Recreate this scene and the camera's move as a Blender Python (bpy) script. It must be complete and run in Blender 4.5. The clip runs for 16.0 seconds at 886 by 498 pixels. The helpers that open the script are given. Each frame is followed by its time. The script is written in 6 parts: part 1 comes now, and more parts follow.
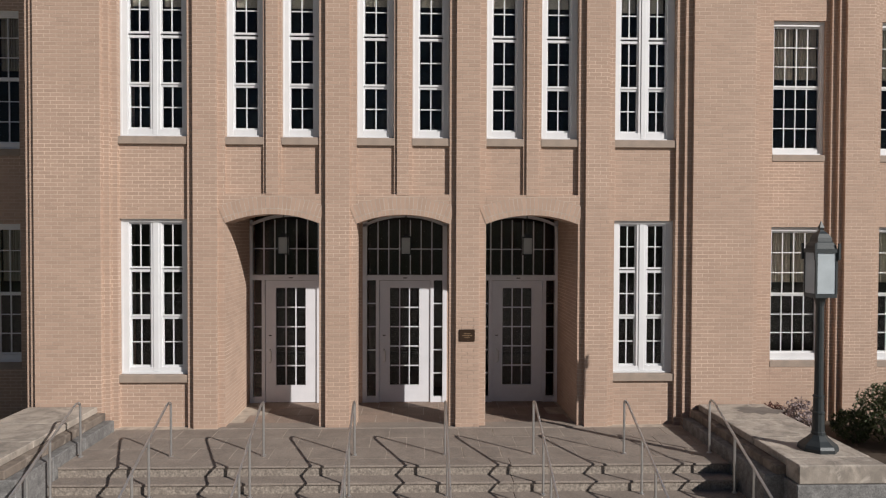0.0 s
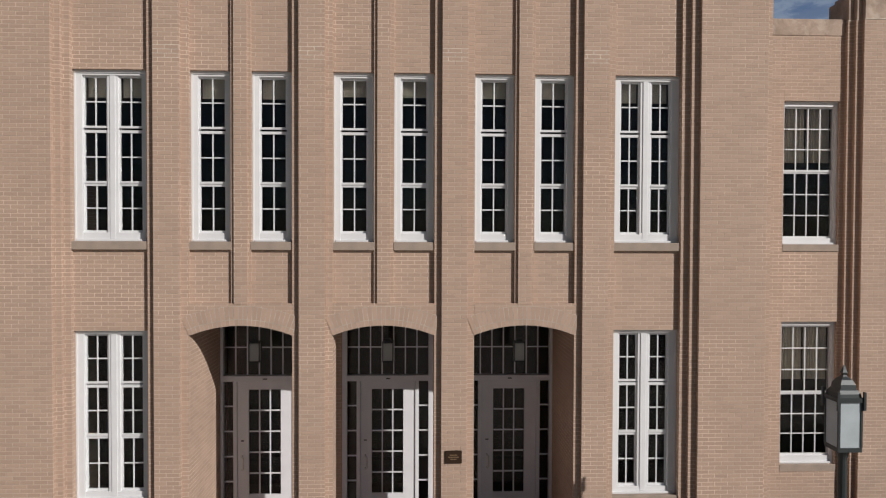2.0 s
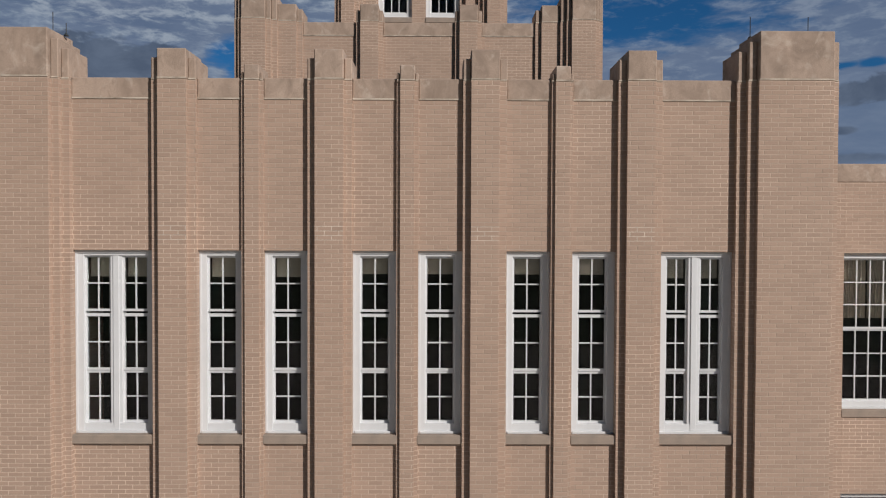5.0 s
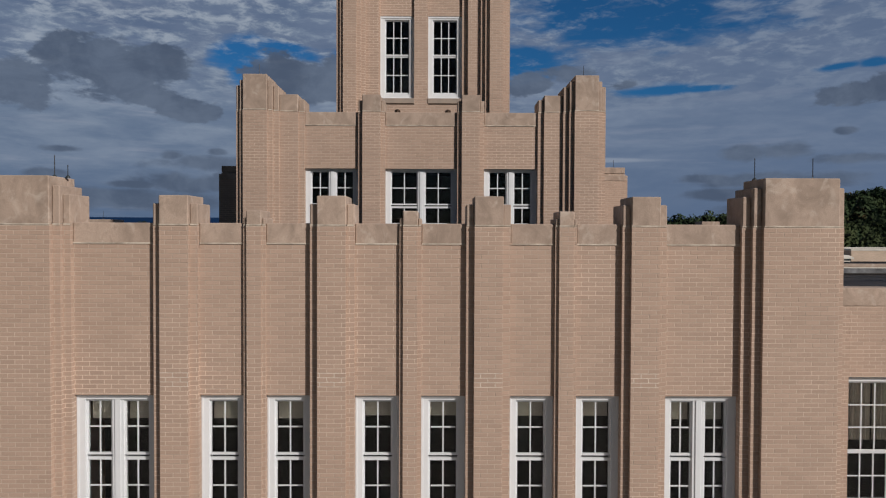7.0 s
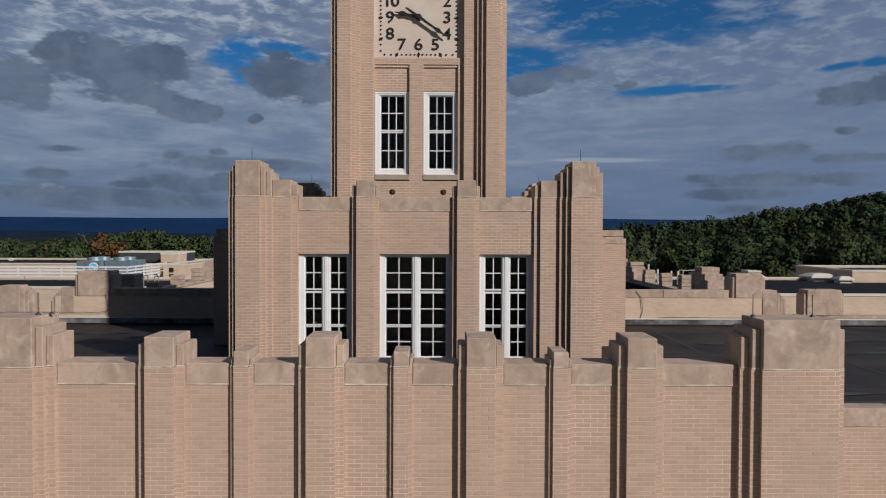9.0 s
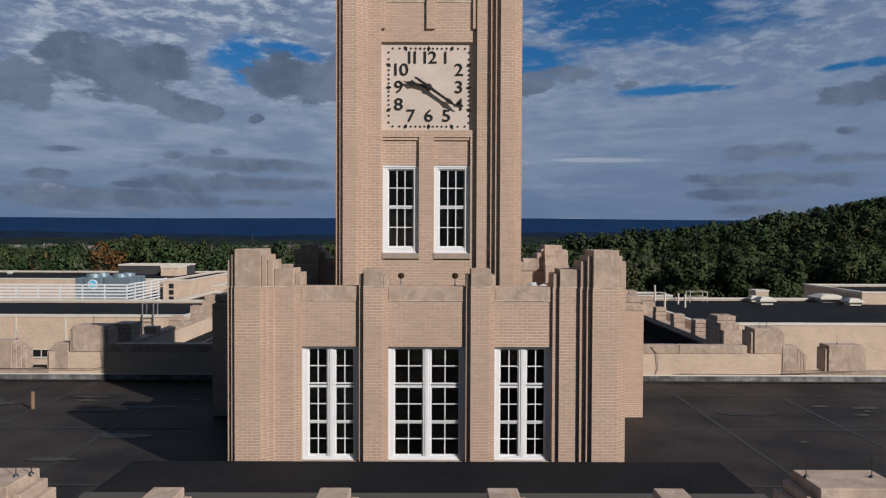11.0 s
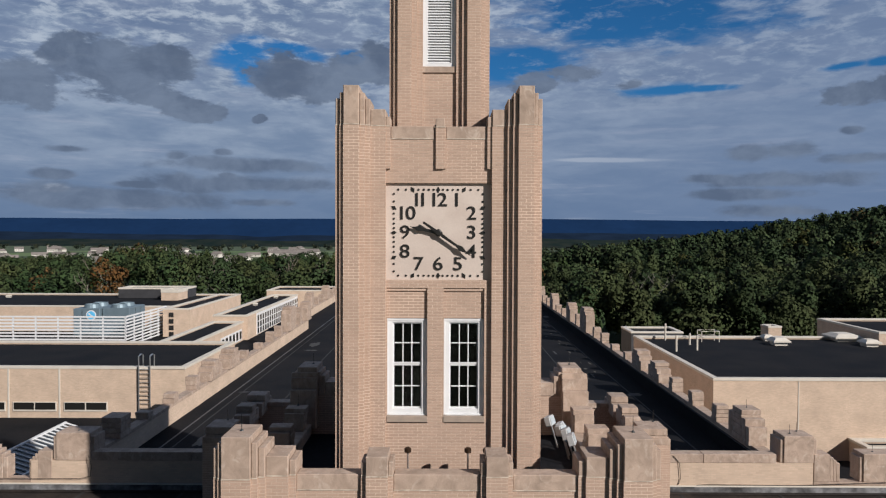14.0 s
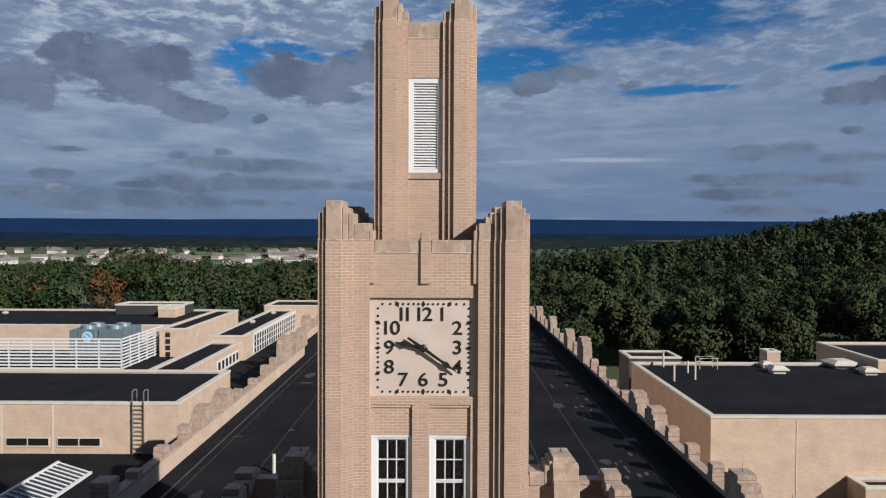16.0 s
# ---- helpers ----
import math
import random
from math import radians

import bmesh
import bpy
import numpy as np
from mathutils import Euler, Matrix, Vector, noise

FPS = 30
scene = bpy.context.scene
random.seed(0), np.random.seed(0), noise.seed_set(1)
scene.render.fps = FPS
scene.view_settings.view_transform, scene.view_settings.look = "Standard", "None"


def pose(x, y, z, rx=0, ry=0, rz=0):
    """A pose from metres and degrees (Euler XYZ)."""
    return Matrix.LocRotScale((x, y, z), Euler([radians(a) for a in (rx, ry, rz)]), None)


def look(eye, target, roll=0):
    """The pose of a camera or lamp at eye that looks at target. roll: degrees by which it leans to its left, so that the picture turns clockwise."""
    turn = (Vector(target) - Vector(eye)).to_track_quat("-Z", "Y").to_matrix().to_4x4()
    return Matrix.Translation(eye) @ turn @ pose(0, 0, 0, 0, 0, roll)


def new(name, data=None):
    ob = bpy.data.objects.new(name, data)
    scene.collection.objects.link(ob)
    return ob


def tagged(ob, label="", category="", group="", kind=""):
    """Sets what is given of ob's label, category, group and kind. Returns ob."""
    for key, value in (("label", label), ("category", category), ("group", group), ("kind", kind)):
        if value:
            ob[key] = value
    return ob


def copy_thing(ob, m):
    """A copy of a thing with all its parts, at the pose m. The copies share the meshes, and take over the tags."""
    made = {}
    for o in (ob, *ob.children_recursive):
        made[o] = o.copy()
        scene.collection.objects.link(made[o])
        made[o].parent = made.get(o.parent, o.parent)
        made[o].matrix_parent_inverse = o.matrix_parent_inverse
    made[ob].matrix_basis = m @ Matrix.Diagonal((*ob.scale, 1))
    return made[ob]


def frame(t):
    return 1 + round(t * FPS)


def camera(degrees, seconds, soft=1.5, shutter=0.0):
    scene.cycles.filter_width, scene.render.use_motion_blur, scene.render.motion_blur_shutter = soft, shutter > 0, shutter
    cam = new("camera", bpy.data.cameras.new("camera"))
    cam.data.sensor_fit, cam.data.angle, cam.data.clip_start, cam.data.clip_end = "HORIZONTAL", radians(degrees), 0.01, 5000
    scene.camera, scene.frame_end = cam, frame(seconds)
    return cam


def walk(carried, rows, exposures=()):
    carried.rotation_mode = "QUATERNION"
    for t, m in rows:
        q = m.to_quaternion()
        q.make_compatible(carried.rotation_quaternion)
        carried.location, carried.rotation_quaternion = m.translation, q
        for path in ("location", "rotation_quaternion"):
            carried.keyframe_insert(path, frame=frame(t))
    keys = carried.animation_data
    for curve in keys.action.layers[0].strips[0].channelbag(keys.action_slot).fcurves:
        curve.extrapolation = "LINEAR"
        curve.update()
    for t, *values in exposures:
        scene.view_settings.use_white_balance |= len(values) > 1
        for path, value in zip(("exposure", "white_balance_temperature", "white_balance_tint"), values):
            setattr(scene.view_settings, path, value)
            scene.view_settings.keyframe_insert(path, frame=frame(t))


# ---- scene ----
cam = camera(64.0, 16.0, 1.2)
PITCH, LEAN = -1.2, -0.207
ROWS = [
    (0, 0.002, 0.000, 3.302, -1.923),
    (0.5, 0.080, 0.238, 3.743, -1.966),
    (1, 0.138, 0.489, 4.202, -2.055),
    (1.5, 0.184, 0.769, 4.681, -2.145),
    (2, 0.234, 1.079, 5.176, -2.218),
    (2.5, 0.266, 1.351, 5.663, -2.254),
    (3, 0.203, 1.590, 6.133, -1.417),
    (3.5, 0.177, 1.784, 6.617, -0.934),
    (4, 0.211, 1.937, 7.106, -0.649),
    (6.5, 0.117, 2.195, 9.753, -0.310),
    (7, 0.141, 2.207, 10.322, -0.302),
    (7.5, 0.177, 2.204, 10.878, -0.329),
    (8, 0.232, 2.223, 11.412, -0.360),
    (8.5, 0.247, 2.324, 11.919, -0.272),
    (9, 0.277, 2.475, 12.403, -0.227),
    (11.5, -0.093, 3.869, 15.036, -0.108),
    (12, -0.192, 4.204, 15.613, -0.016),
    (12.5, -0.289, 4.560, 16.203, 0.008),
    (13, -0.301, 4.904, 16.804, 0.017),
    (13.5, -0.264, 5.157, 17.445, 0.017),
    (14, -0.181, 5.356, 18.144, 0.089),
    (14.5, -0.081, 5.468, 18.844, 0.089),
    (15, 0.017, 5.568, 19.494, 0.092),
    (15.5, 0.100, 5.656, 20.122, 0.102),
    (16, 0.143, 5.778, 20.712, 0.105),
]
walk(cam, [(t, pose(x, y, z, 90 + PITCH, LEAN, yaw)) for t, x, y, z, yaw in ROWS],
     [(0, 0.17), (2, -0.02), (3.5, -0.09), (7, -0.11), (9, 0.06), (12, 0.30), (16, 0.42)])

# ---- light ----
SUN_DIR = Vector((1.08, -1.0, 0.79)).normalized()
sun_data = bpy.data.lights.new("sun", "SUN")
sun_data.energy, sun_data.angle, sun_data.color = 4.1, radians(0.55), (1.0, 0.950, 0.897)
sun = new("sun", sun_data)
sun.matrix_world = look((60, -60, 60), Vector((60, -60, 60)) - SUN_DIR)
world = bpy.data.worlds.new("sky")
scene.world = world
world.use_nodes = True
scene.view_settings.exposure = 0.0


def sky_nodes():
    """A clear sky with a thin veil of high cloud over the valley and some low dark clouds."""
    nt = world.node_tree
    nt.nodes.clear()
    N, Lk = nt.nodes.new, nt.links.new
    out, bg = N("ShaderNodeOutputWorld"), N("ShaderNodeBackground")
    sky = N("ShaderNodeTexSky")
    sky.sky_type, sky.sun_disc = "NISHITA", False
    sky.sun_elevation = math.asin(SUN_DIR.z)
    sky.sun_rotation = math.atan2(SUN_DIR.x, SUN_DIR.y)
    sky.air_density, sky.dust_density, sky.ozone_density = 0.8, 0.2, 6.0
    co = N("ShaderNodeTexCoord")
    sep = N("ShaderNodeSeparateXYZ")
    Lk(co.outputs["Generated"], sep.inputs[0])

    def m(op, a, b=None, clamp=False):
        nd = N("ShaderNodeMath")
        nd.operation, nd.use_clamp = op, clamp
        for i, v in enumerate((a, b)):
            if v is None:
                continue
            if isinstance(v, (int, float)):
                nd.inputs[i].default_value = v
            else:
                Lk(v, nd.inputs[i])
        return nd.outputs[0]
    az, el = m("ARCTAN2", sep.outputs[0], sep.outputs[1]), m("ARCSINE", sep.outputs[2])
    dirv = N("ShaderNodeCombineXYZ")
    Lk(az, dirv.inputs[0])
    Lk(el, dirv.inputs[1])

    def fog(sx, sy, ox, oy, detail, rough, warp=0.0):
        mp = N("ShaderNodeMapping")
        mp.inputs["Scale"].default_value, mp.inputs["Location"].default_value = (sx, sy, 1), (ox, oy, 0.3)
        Lk(dirv.outputs[0], mp.inputs[0])
        n = N("ShaderNodeTexNoise")
        n.inputs["Scale"].default_value, n.inputs["Detail"].default_value = 1.0, detail
        n.inputs["Roughness"].default_value, n.inputs["Distortion"].default_value = rough, warp
        Lk(mp.outputs[0], n.inputs["Vector"])
        return n.outputs["Fac"]

    def ramp(v, a, b, c=0.0, d=1.0):
        mr = N("ShaderNodeMapRange")
        mr.interpolation_type = "SMOOTHSTEP"
        for k, x in zip(("From Min", "From Max", "To Min", "To Max"), (a, b, c, d)):
            mr.inputs[k].default_value = x
        Lk(v, mr.inputs["Value"])
        return mr.outputs[0]

    def mix(f, a, b):
        mx = N("ShaderNodeMix")
        mx.data_type = "RGBA"
        Lk(f, mx.inputs[0])
        for i, v in ((6, a), (7, b)):
            if isinstance(v, tuple):
                mx.inputs[i].default_value = (*[c / SKY for c in v], 1)
            else:
                Lk(v, mx.inputs[i])
        return mx.outputs[2]
    def tinted(c):
        dim = N("ShaderNodeMix")
        dim.data_type, dim.blend_type = "RGBA", "MULTIPLY"
        dim.inputs[0].default_value = 1.0
        dim.inputs[7].default_value = (*c, 1)
        Lk(sky.outputs[0], dim.inputs[6])
        return dim.outputs[2]

    def blobs(rows, a0, a1, rag):
        """Soft ellipses with ragged edges: place, half width and half height in radians, turn."""
        total = None
        for a, e, w, h, turn in rows:
            mp = N("ShaderNodeMapping")
            mp.vector_type = "TEXTURE"
            mp.inputs["Location"].default_value, mp.inputs["Rotation"].default_value, mp.inputs["Scale"].default_value = (a, e, 0), (0, 0, radians(turn)), (w, h, 1)
            Lk(dirv.outputs[0], mp.inputs[0])
            ln = N("ShaderNodeVectorMath")
            ln.operation = "LENGTH"
            Lk(mp.outputs[0], ln.inputs[0])
            f = ramp(m("ADD", ln.outputs["Value"], rag), a0, a1)
            total = f if total is None else m("MAXIMUM", total, f)
        return total
    coarse, fine, wisp = fog(4, 15, 1.7, 0.6, 8, 0.58, 0.3), fog(11, 46, 4.0, 2.0, 7, 0.58, 0.3), fog(30, 85, 7.0, 1.0, 6, 0.62, 0.3)
    ahead = ramp(sep.outputs[1], -0.25, 0.45)
    clear = mix(ahead, tinted((0.52, 0.47, 0.42)), tinted((0.34, 0.92, 1.16)))
    # thin veil of high cloud, closed but for a few openings
    rag = m("ADD", m("MULTIPLY", m("SUBTRACT", fine, 0.5), 2.4), m("MULTIPLY", m("SUBTRACT", coarse, 0.5), 0.9))
    open_ = blobs(((0.239, 0.285, 0.188, 0.0356, -4), (0.104, 0.236, 0.087, 0.0206, 6), (0.284, 0.290, 0.125, 0.0306, 0), (0.306, 0.193, 0.051, 0.0076, 0), (0.356, 0.191, 0.035, 0.0045, 0), (0.513, 0.205, 0.027, 0.0042, 3), (0.548, 0.206, 0.017, 0.0054, 0), (-0.279, 0.240, 0.034, 0.0199, 10), (-0.268, 0.219, 0.022, 0.0215, 0), (-0.215, 0.246, 0.046, 0.0101, -5), (-0.130, 0.239, 0.019, 0.0095, 0)), 1.45, 0.55, rag)
    veil = mix(ramp(fine, 0.30, 0.72), (0.135, 0.188, 0.282), (0.225, 0.280, 0.372))
    puffs = ramp(m("ADD", wisp, m("MULTIPLY", m("SUBTRACT", coarse, 0.5), 1.0)), 0.46, 0.70)
    veil = mix(m("MULTIPLY", puffs, ramp(el, 0.14, 0.24, 0.0, 0.62)), veil, (0.39, 0.44, 0.51))
    veil = mix(m("MULTIPLY", ramp(wisp, 0.62, 0.40), ramp(el, 0.15, 0.24, 0.10, 0.55)), veil, (0.085, 0.125, 0.225))
    veil = mix(ramp(el, 0.0, 0.15, 0.85, 0.0), veil, (0.088, 0.140, 0.240))
    streak = ramp(m("ADD", fog(6, 70, 3.0, 6.0, 6, 0.55, 0.1), ramp(el, 0.0, 0.04, 0.06, 0.0)), 0.56, 0.76, 0.0, 0.6)
    veil = mix(streak, veil, (0.29, 0.325, 0.41))
    veil = mix(m("MULTIPLY", blobs(((0.217, 0.102, 0.095, 0.0031, -1), (-0.502, 0.055, 0.013, 0.0056, 0)), 1.3, 0.4, rag), 0.75), veil, (0.36, 0.40, 0.47))
    veil = mix(ramp(az, -0.15, 0.5, 0.0, 0.55), veil, (0.108, 0.158, 0.262))
    cover = m("MULTIPLY", m("SUBTRACT", 1.0, m("MULTIPLY", open_, ramp(wisp, 0.74, 0.50, 0.55, 1.0))), ahead)
    col = mix(cover, clear, veil)
    # dark low clouds: place, half width and half height in radians, turn
    edge = m("ADD", m("MULTIPLY", m("SUBTRACT", fog(13, 26, 2.0, 9.0, 10, 0.62, 0.15), 0.5), 3.4), m("MULTIPLY", m("SUBTRACT", wisp, 0.5), 0.5))
    low = blobs(((-0.271, 0.092, 0.092, 0.0069, 0), (-0.361, 0.102, 0.010, 0.0052, 0), (-0.301, 0.109, 0.009, 0.0030, 0), (-0.487, 0.104, 0.017, 0.0035, 0), (-0.351, 0.067, 0.032, 0.0105, -5), (-0.260, 0.067, 0.112, 0.0077, 0), (-0.106, 0.067, 0.032, 0.0055, 0), (-0.502, 0.073, 0.017, 0.0042, 0), (-0.409, 0.063, 0.027, 0.0037, 0), (-0.429, 0.045, 0.125, 0.0094, -2), (-0.517, 0.048, 0.054, 0.0069, 0), (-0.260, 0.042, 0.037, 0.0046, 0), (-0.297, 0.078, 0.009, 0.0030, 0), (0.404, 0.106, 0.018, 0.0081, 0), (0.456, 0.109, 0.022, 0.0086, 0), (0.437, 0.072, 0.073, 0.0079, 0), (0.397, 0.053, 0.054, 0.0059, 0), (0.519, 0.128, 0.009, 0.0035, 0), (0.531, 0.094, 0.031, 0.0055, 0), (0.424, 0.031, 0.053, 0.0065, 0), (0.469, 0.030, 0.025, 0.0036, 0), (0.366, 0.074, 0.031, 0.0045, 0), (0.494, 0.070, 0.025, 0.0042, 0)), 1.75, 0.75, edge)
    tall = blobs(((-0.481, 0.222, 0.034, 0.0212, -8), (-0.455, 0.213, 0.048, 0.0258, -10), (-0.426, 0.205, 0.056, 0.0305, -8), (-0.372, 0.221, 0.036, 0.0223, 0), (-0.406, 0.179, 0.064, 0.0205, -10), (-0.344, 0.160, 0.055, 0.0150, -6), (-0.308, 0.159, 0.020, 0.0137, 0), (-0.538, 0.178, 0.034, 0.0233, 0), (-0.573, 0.169, 0.034, 0.0214, 0), (-0.223, 0.210, 0.038, 0.0264, 0), (-0.177, 0.206, 0.046, 0.0235, 0), (-0.126, 0.225, 0.039, 0.0253, 15), (-0.136, 0.189, 0.030, 0.0095, 0), (-0.095, 0.237, 0.032, 0.0333, 0), (-0.256, 0.155, 0.010, 0.0062, 20), (0.128, 0.205, 0.033, 0.0119, 5), (0.187, 0.219, 0.040, 0.0125, 4), (0.262, 0.201, 0.027, 0.0085, 0), (0.525, 0.169, 0.042, 0.0138, 0), (0.563, 0.170, 0.029, 0.0162, 0)), 1.18, 0.80, edge)
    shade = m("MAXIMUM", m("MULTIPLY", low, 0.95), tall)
    body = mix(ramp(fog(15, 22, 5.0, 3.0, 7, 0.6, 0.3), 0.32, 0.68), (0.070, 0.097, 0.152), (0.122, 0.159, 0.228))
    col = mix(m("MULTIPLY", shade, 0.92), col, body)
    Lk(col, bg.inputs["Color"])
    bg.inputs["Strength"].default_value = SKY
    Lk(bg.outputs[0], out.inputs[0])


SKY = 0.05
sky_nodes()


# ---- materials ----
def material(name, base, rough=0.8, metal=0.0, vary=0.12, scale=6.0, fine=60.0, bump=0.15, grain=0.06, tint=None, per="", streak=False, transmission=0.0, spec=None):
    """A node material: base colour varied by a large and a small noise, with fine relief."""
    mt = bpy.data.materials.new(name)
    mt.use_nodes = True
    nt = mt.node_tree
    N, Lk = nt.nodes.new, nt.links.new
    bs = nt.nodes["Principled BSDF"]
    bs.inputs["Roughness"].default_value, bs.inputs["Metallic"].default_value = rough, metal
    if spec is not None:
        bs.inputs["Specular IOR Level"].default_value = spec
    co = N("ShaderNodeTexCoord")
    mp = N("ShaderNodeMapping")
    Lk(co.outputs["Object"], mp.inputs[0])
    if streak:
        mp.inputs["Scale"].default_value = (1, 1, 0.12)
    n1, n2 = N("ShaderNodeTexNoise"), N("ShaderNodeTexNoise")
    n1.inputs["Scale"].default_value, n1.inputs["Detail"].default_value = scale, 5
    n2.inputs["Scale"].default_value, n2.inputs["Detail"].default_value = fine, 3
    Lk(mp.outputs[0], n1.inputs["Vector"])
    Lk(co.outputs["Object"], n2.inputs["Vector"])
    other = tint or tuple(c * 0.55 for c in base)

    def mix(f, a, b, kind="MIX"):
        mx = N("ShaderNodeMix")
        mx.data_type, mx.blend_type = "RGBA", kind
        if isinstance(f, (int, float)):
            mx.inputs[0].default_value = f
        else:
            Lk(f, mx.inputs[0])
        for i, v in ((6, a), (7, b)):
            if isinstance(v, tuple):
                mx.inputs[i].default_value = (*v, 1)
            else:
                Lk(v, mx.inputs[i])
        return mx.outputs[2]

    def span(v, a, b, c, d):
        mr = N("ShaderNodeMapRange")
        for k, x in zip(("From Min", "From Max", "To Min", "To Max"), (a, b, c, d)):
            mr.inputs[k].default_value = x
        Lk(v, mr.inputs["Value"])
        return mr.outputs[0]
    col = mix(span(n1.outputs["Fac"], 0.35, 0.72, 0, vary * 3), base, other)
    if per:
        if per == "island":
            ge = N("ShaderNodeNewGeometry")
            rnd = ge.outputs["Random Per Island"]
        else:
            oi = N("ShaderNodeObjectInfo")
            rnd = oi.outputs["Random"]
        v = span(rnd, 0, 1, 0.935, 1.065)
        cb = N("ShaderNodeCombineColor")
        for i in range(3):
            Lk(v, cb.inputs[i])
        col = mix(1.0, col, cb.outputs[0], "MULTIPLY")
    g = span(n2.outputs["Fac"], 0.3, 0.7, 1 - grain, 1 + grain)
    cg = N("ShaderNodeCombineColor")
    for i in range(3):
        Lk(g, cg.inputs[i])
    col = mix(1.0, col, cg.outputs[0], "MULTIPLY")
    Lk(col, bs.inputs["Base Color"])
    if bump:
        bp = N("ShaderNodeBump")
        bp.inputs["Strength"].default_value, bp.inputs["Distance"].default_value = bump, 0.01
        Lk(n2.outputs["Fac"], bp.inputs["Height"])
        Lk(bp.outputs[0], bs.inputs["Normal"])
    if transmission:
        bs.inputs["Transmission Weight"].default_value = transmission
        bs.inputs["IOR"].default_value = 1.3
    return mt


BRICK_L, BRICK_H = 0.2195, 0.0686
BRICK, MORTAR = (0.424, 0.299, 0.231), (0.60, 0.475, 0.378)


def brickwork(name, brick=BRICK, mortar=MORTAR, soft=1.0):
    """Running-bond brickwork for cores, returns and walls far off."""
    mt = bpy.data.materials.new(name)
    mt.use_nodes = True
    nt = mt.node_tree
    N, Lk = nt.nodes.new, nt.links.new
    bs = nt.nodes["Principled BSDF"]
    bs.inputs["Roughness"].default_value = 0.85
    co, sep, cb = N("ShaderNodeTexCoord"), N("ShaderNodeSeparateXYZ"), N("ShaderNodeCombineXYZ")
    Lk(co.outputs["Object"], sep.inputs[0])
    ge, sn = N("ShaderNodeNewGeometry"), N("ShaderNodeSeparateXYZ")
    Lk(ge.outputs["Normal"], sn.inputs[0])
    ab, sel, ad = N("ShaderNodeMath"), N("ShaderNodeMix"), N("ShaderNodeMath")
    ab.operation, ad.operation = "ABSOLUTE", "ADD"
    Lk(sn.outputs[0], ab.inputs[0])
    Lk(ab.outputs[0], sel.inputs[0])
    Lk(sep.outputs[0], sel.inputs[2])
    Lk(sep.outputs[1], sel.inputs[3])
    Lk(sel.outputs[0], ad.inputs[0])
    ad.inputs[1].default_value = BRICK_L / 2
    Lk(ad.outputs[0], cb.inputs[0])
    Lk(sep.outputs[2], cb.inputs[1])
    br = N("ShaderNodeTexBrick")
    br.inputs["Scale"].default_value = 1.0
    br.inputs["Brick Width"].default_value, br.inputs["Row Height"].default_value = BRICK_L, BRICK_H
    br.inputs["Mortar Size"].default_value, br.inputs["Mortar Smooth"].default_value = 0.005, 0.3
    br.inputs["Color1"].default_value = (*[c * 0.93 for c in brick], 1)
    br.inputs["Color2"].default_value = (*[min(1, c * 1.07) for c in brick], 1)
    br.inputs["Mortar"].default_value = (*mortar, 1)
    Lk(cb.outputs[0], br.inputs["Vector"])
    n = N("ShaderNodeTexNoise")
    n.inputs["Scale"].default_value, n.inputs["Detail"].default_value = 0.9, 6
    Lk(co.outputs["Object"], n.inputs["Vector"])
    mr = N("ShaderNodeMapRange")
    for k, x in zip(("From Min", "From Max", "To Min", "To Max"), (0.3, 0.7, 0.9, 1.08)):
        mr.inputs[k].default_value = x
    Lk(n.outputs["Fac"], mr.inputs["Value"])
    mx = N("ShaderNodeMix")
    mx.data_type, mx.blend_type = "RGBA", "MULTIPLY"
    mx.inputs[0].default_value = 1.0
    cc = N("ShaderNodeCombineColor")
    for i in range(3):
        Lk(mr.outputs[0], cc.inputs[i])
    Lk(br.outputs["Color"], mx.inputs[6])
    # lime bloom: paler joints in loose patches
    nb, rb, mb = N("ShaderNodeTexNoise"), N("ShaderNodeMapRange"), N("ShaderNodeMix")
    nb.inputs["Scale"].default_value, nb.inputs["Detail"].default_value = 0.55, 6
    Lk(co.outputs["Object"], nb.inputs["Vector"])
    for k, x in zip(("From Min", "From Max", "To Min", "To Max"), (0.47, 0.66, 0, 1)):
        rb.inputs[k].default_value = x
    Lk(nb.outputs["Fac"], rb.inputs["Value"])
    mb.data_type = "RGBA"
    mb.inputs[6].default_value, mb.inputs[7].default_value = (*[c * 0.83 for c in mortar], 1), (*[min(1, c * 1.20) for c in mortar], 1)
    Lk(rb.outputs[0], mb.inputs[0])
    Lk(mb.outputs[2], br.inputs["Mortar"])
    Lk(cc.outputs[0], mx.inputs[7])
    Lk(mx.outputs[2], bs.inputs["Base Color"])
    bp = N("ShaderNodeBump")
    bp.inputs["Strength"].default_value, bp.inputs["Distance"].default_value = 0.4, 0.005
    bp.invert = True
    Lk(br.outputs["Fac"], bp.inputs["Height"])
    Lk(bp.outputs[0], bs.inputs["Normal"])
    return mt


M_WALL = brickwork("brickwork")
M_BRICK = material("tan_brick", BRICK, 0.85, vary=0.20, scale=0.45, fine=90, bump=0.25, per="island", grain=0.05, tint=(0.402, 0.278, 0.212))
M_BRICK1 = material("tan_brick_single", BRICK, 0.85, vary=0.20, scale=0.45, fine=90, bump=0.25, per="object", grain=0.05, tint=(0.402, 0.278, 0.212))


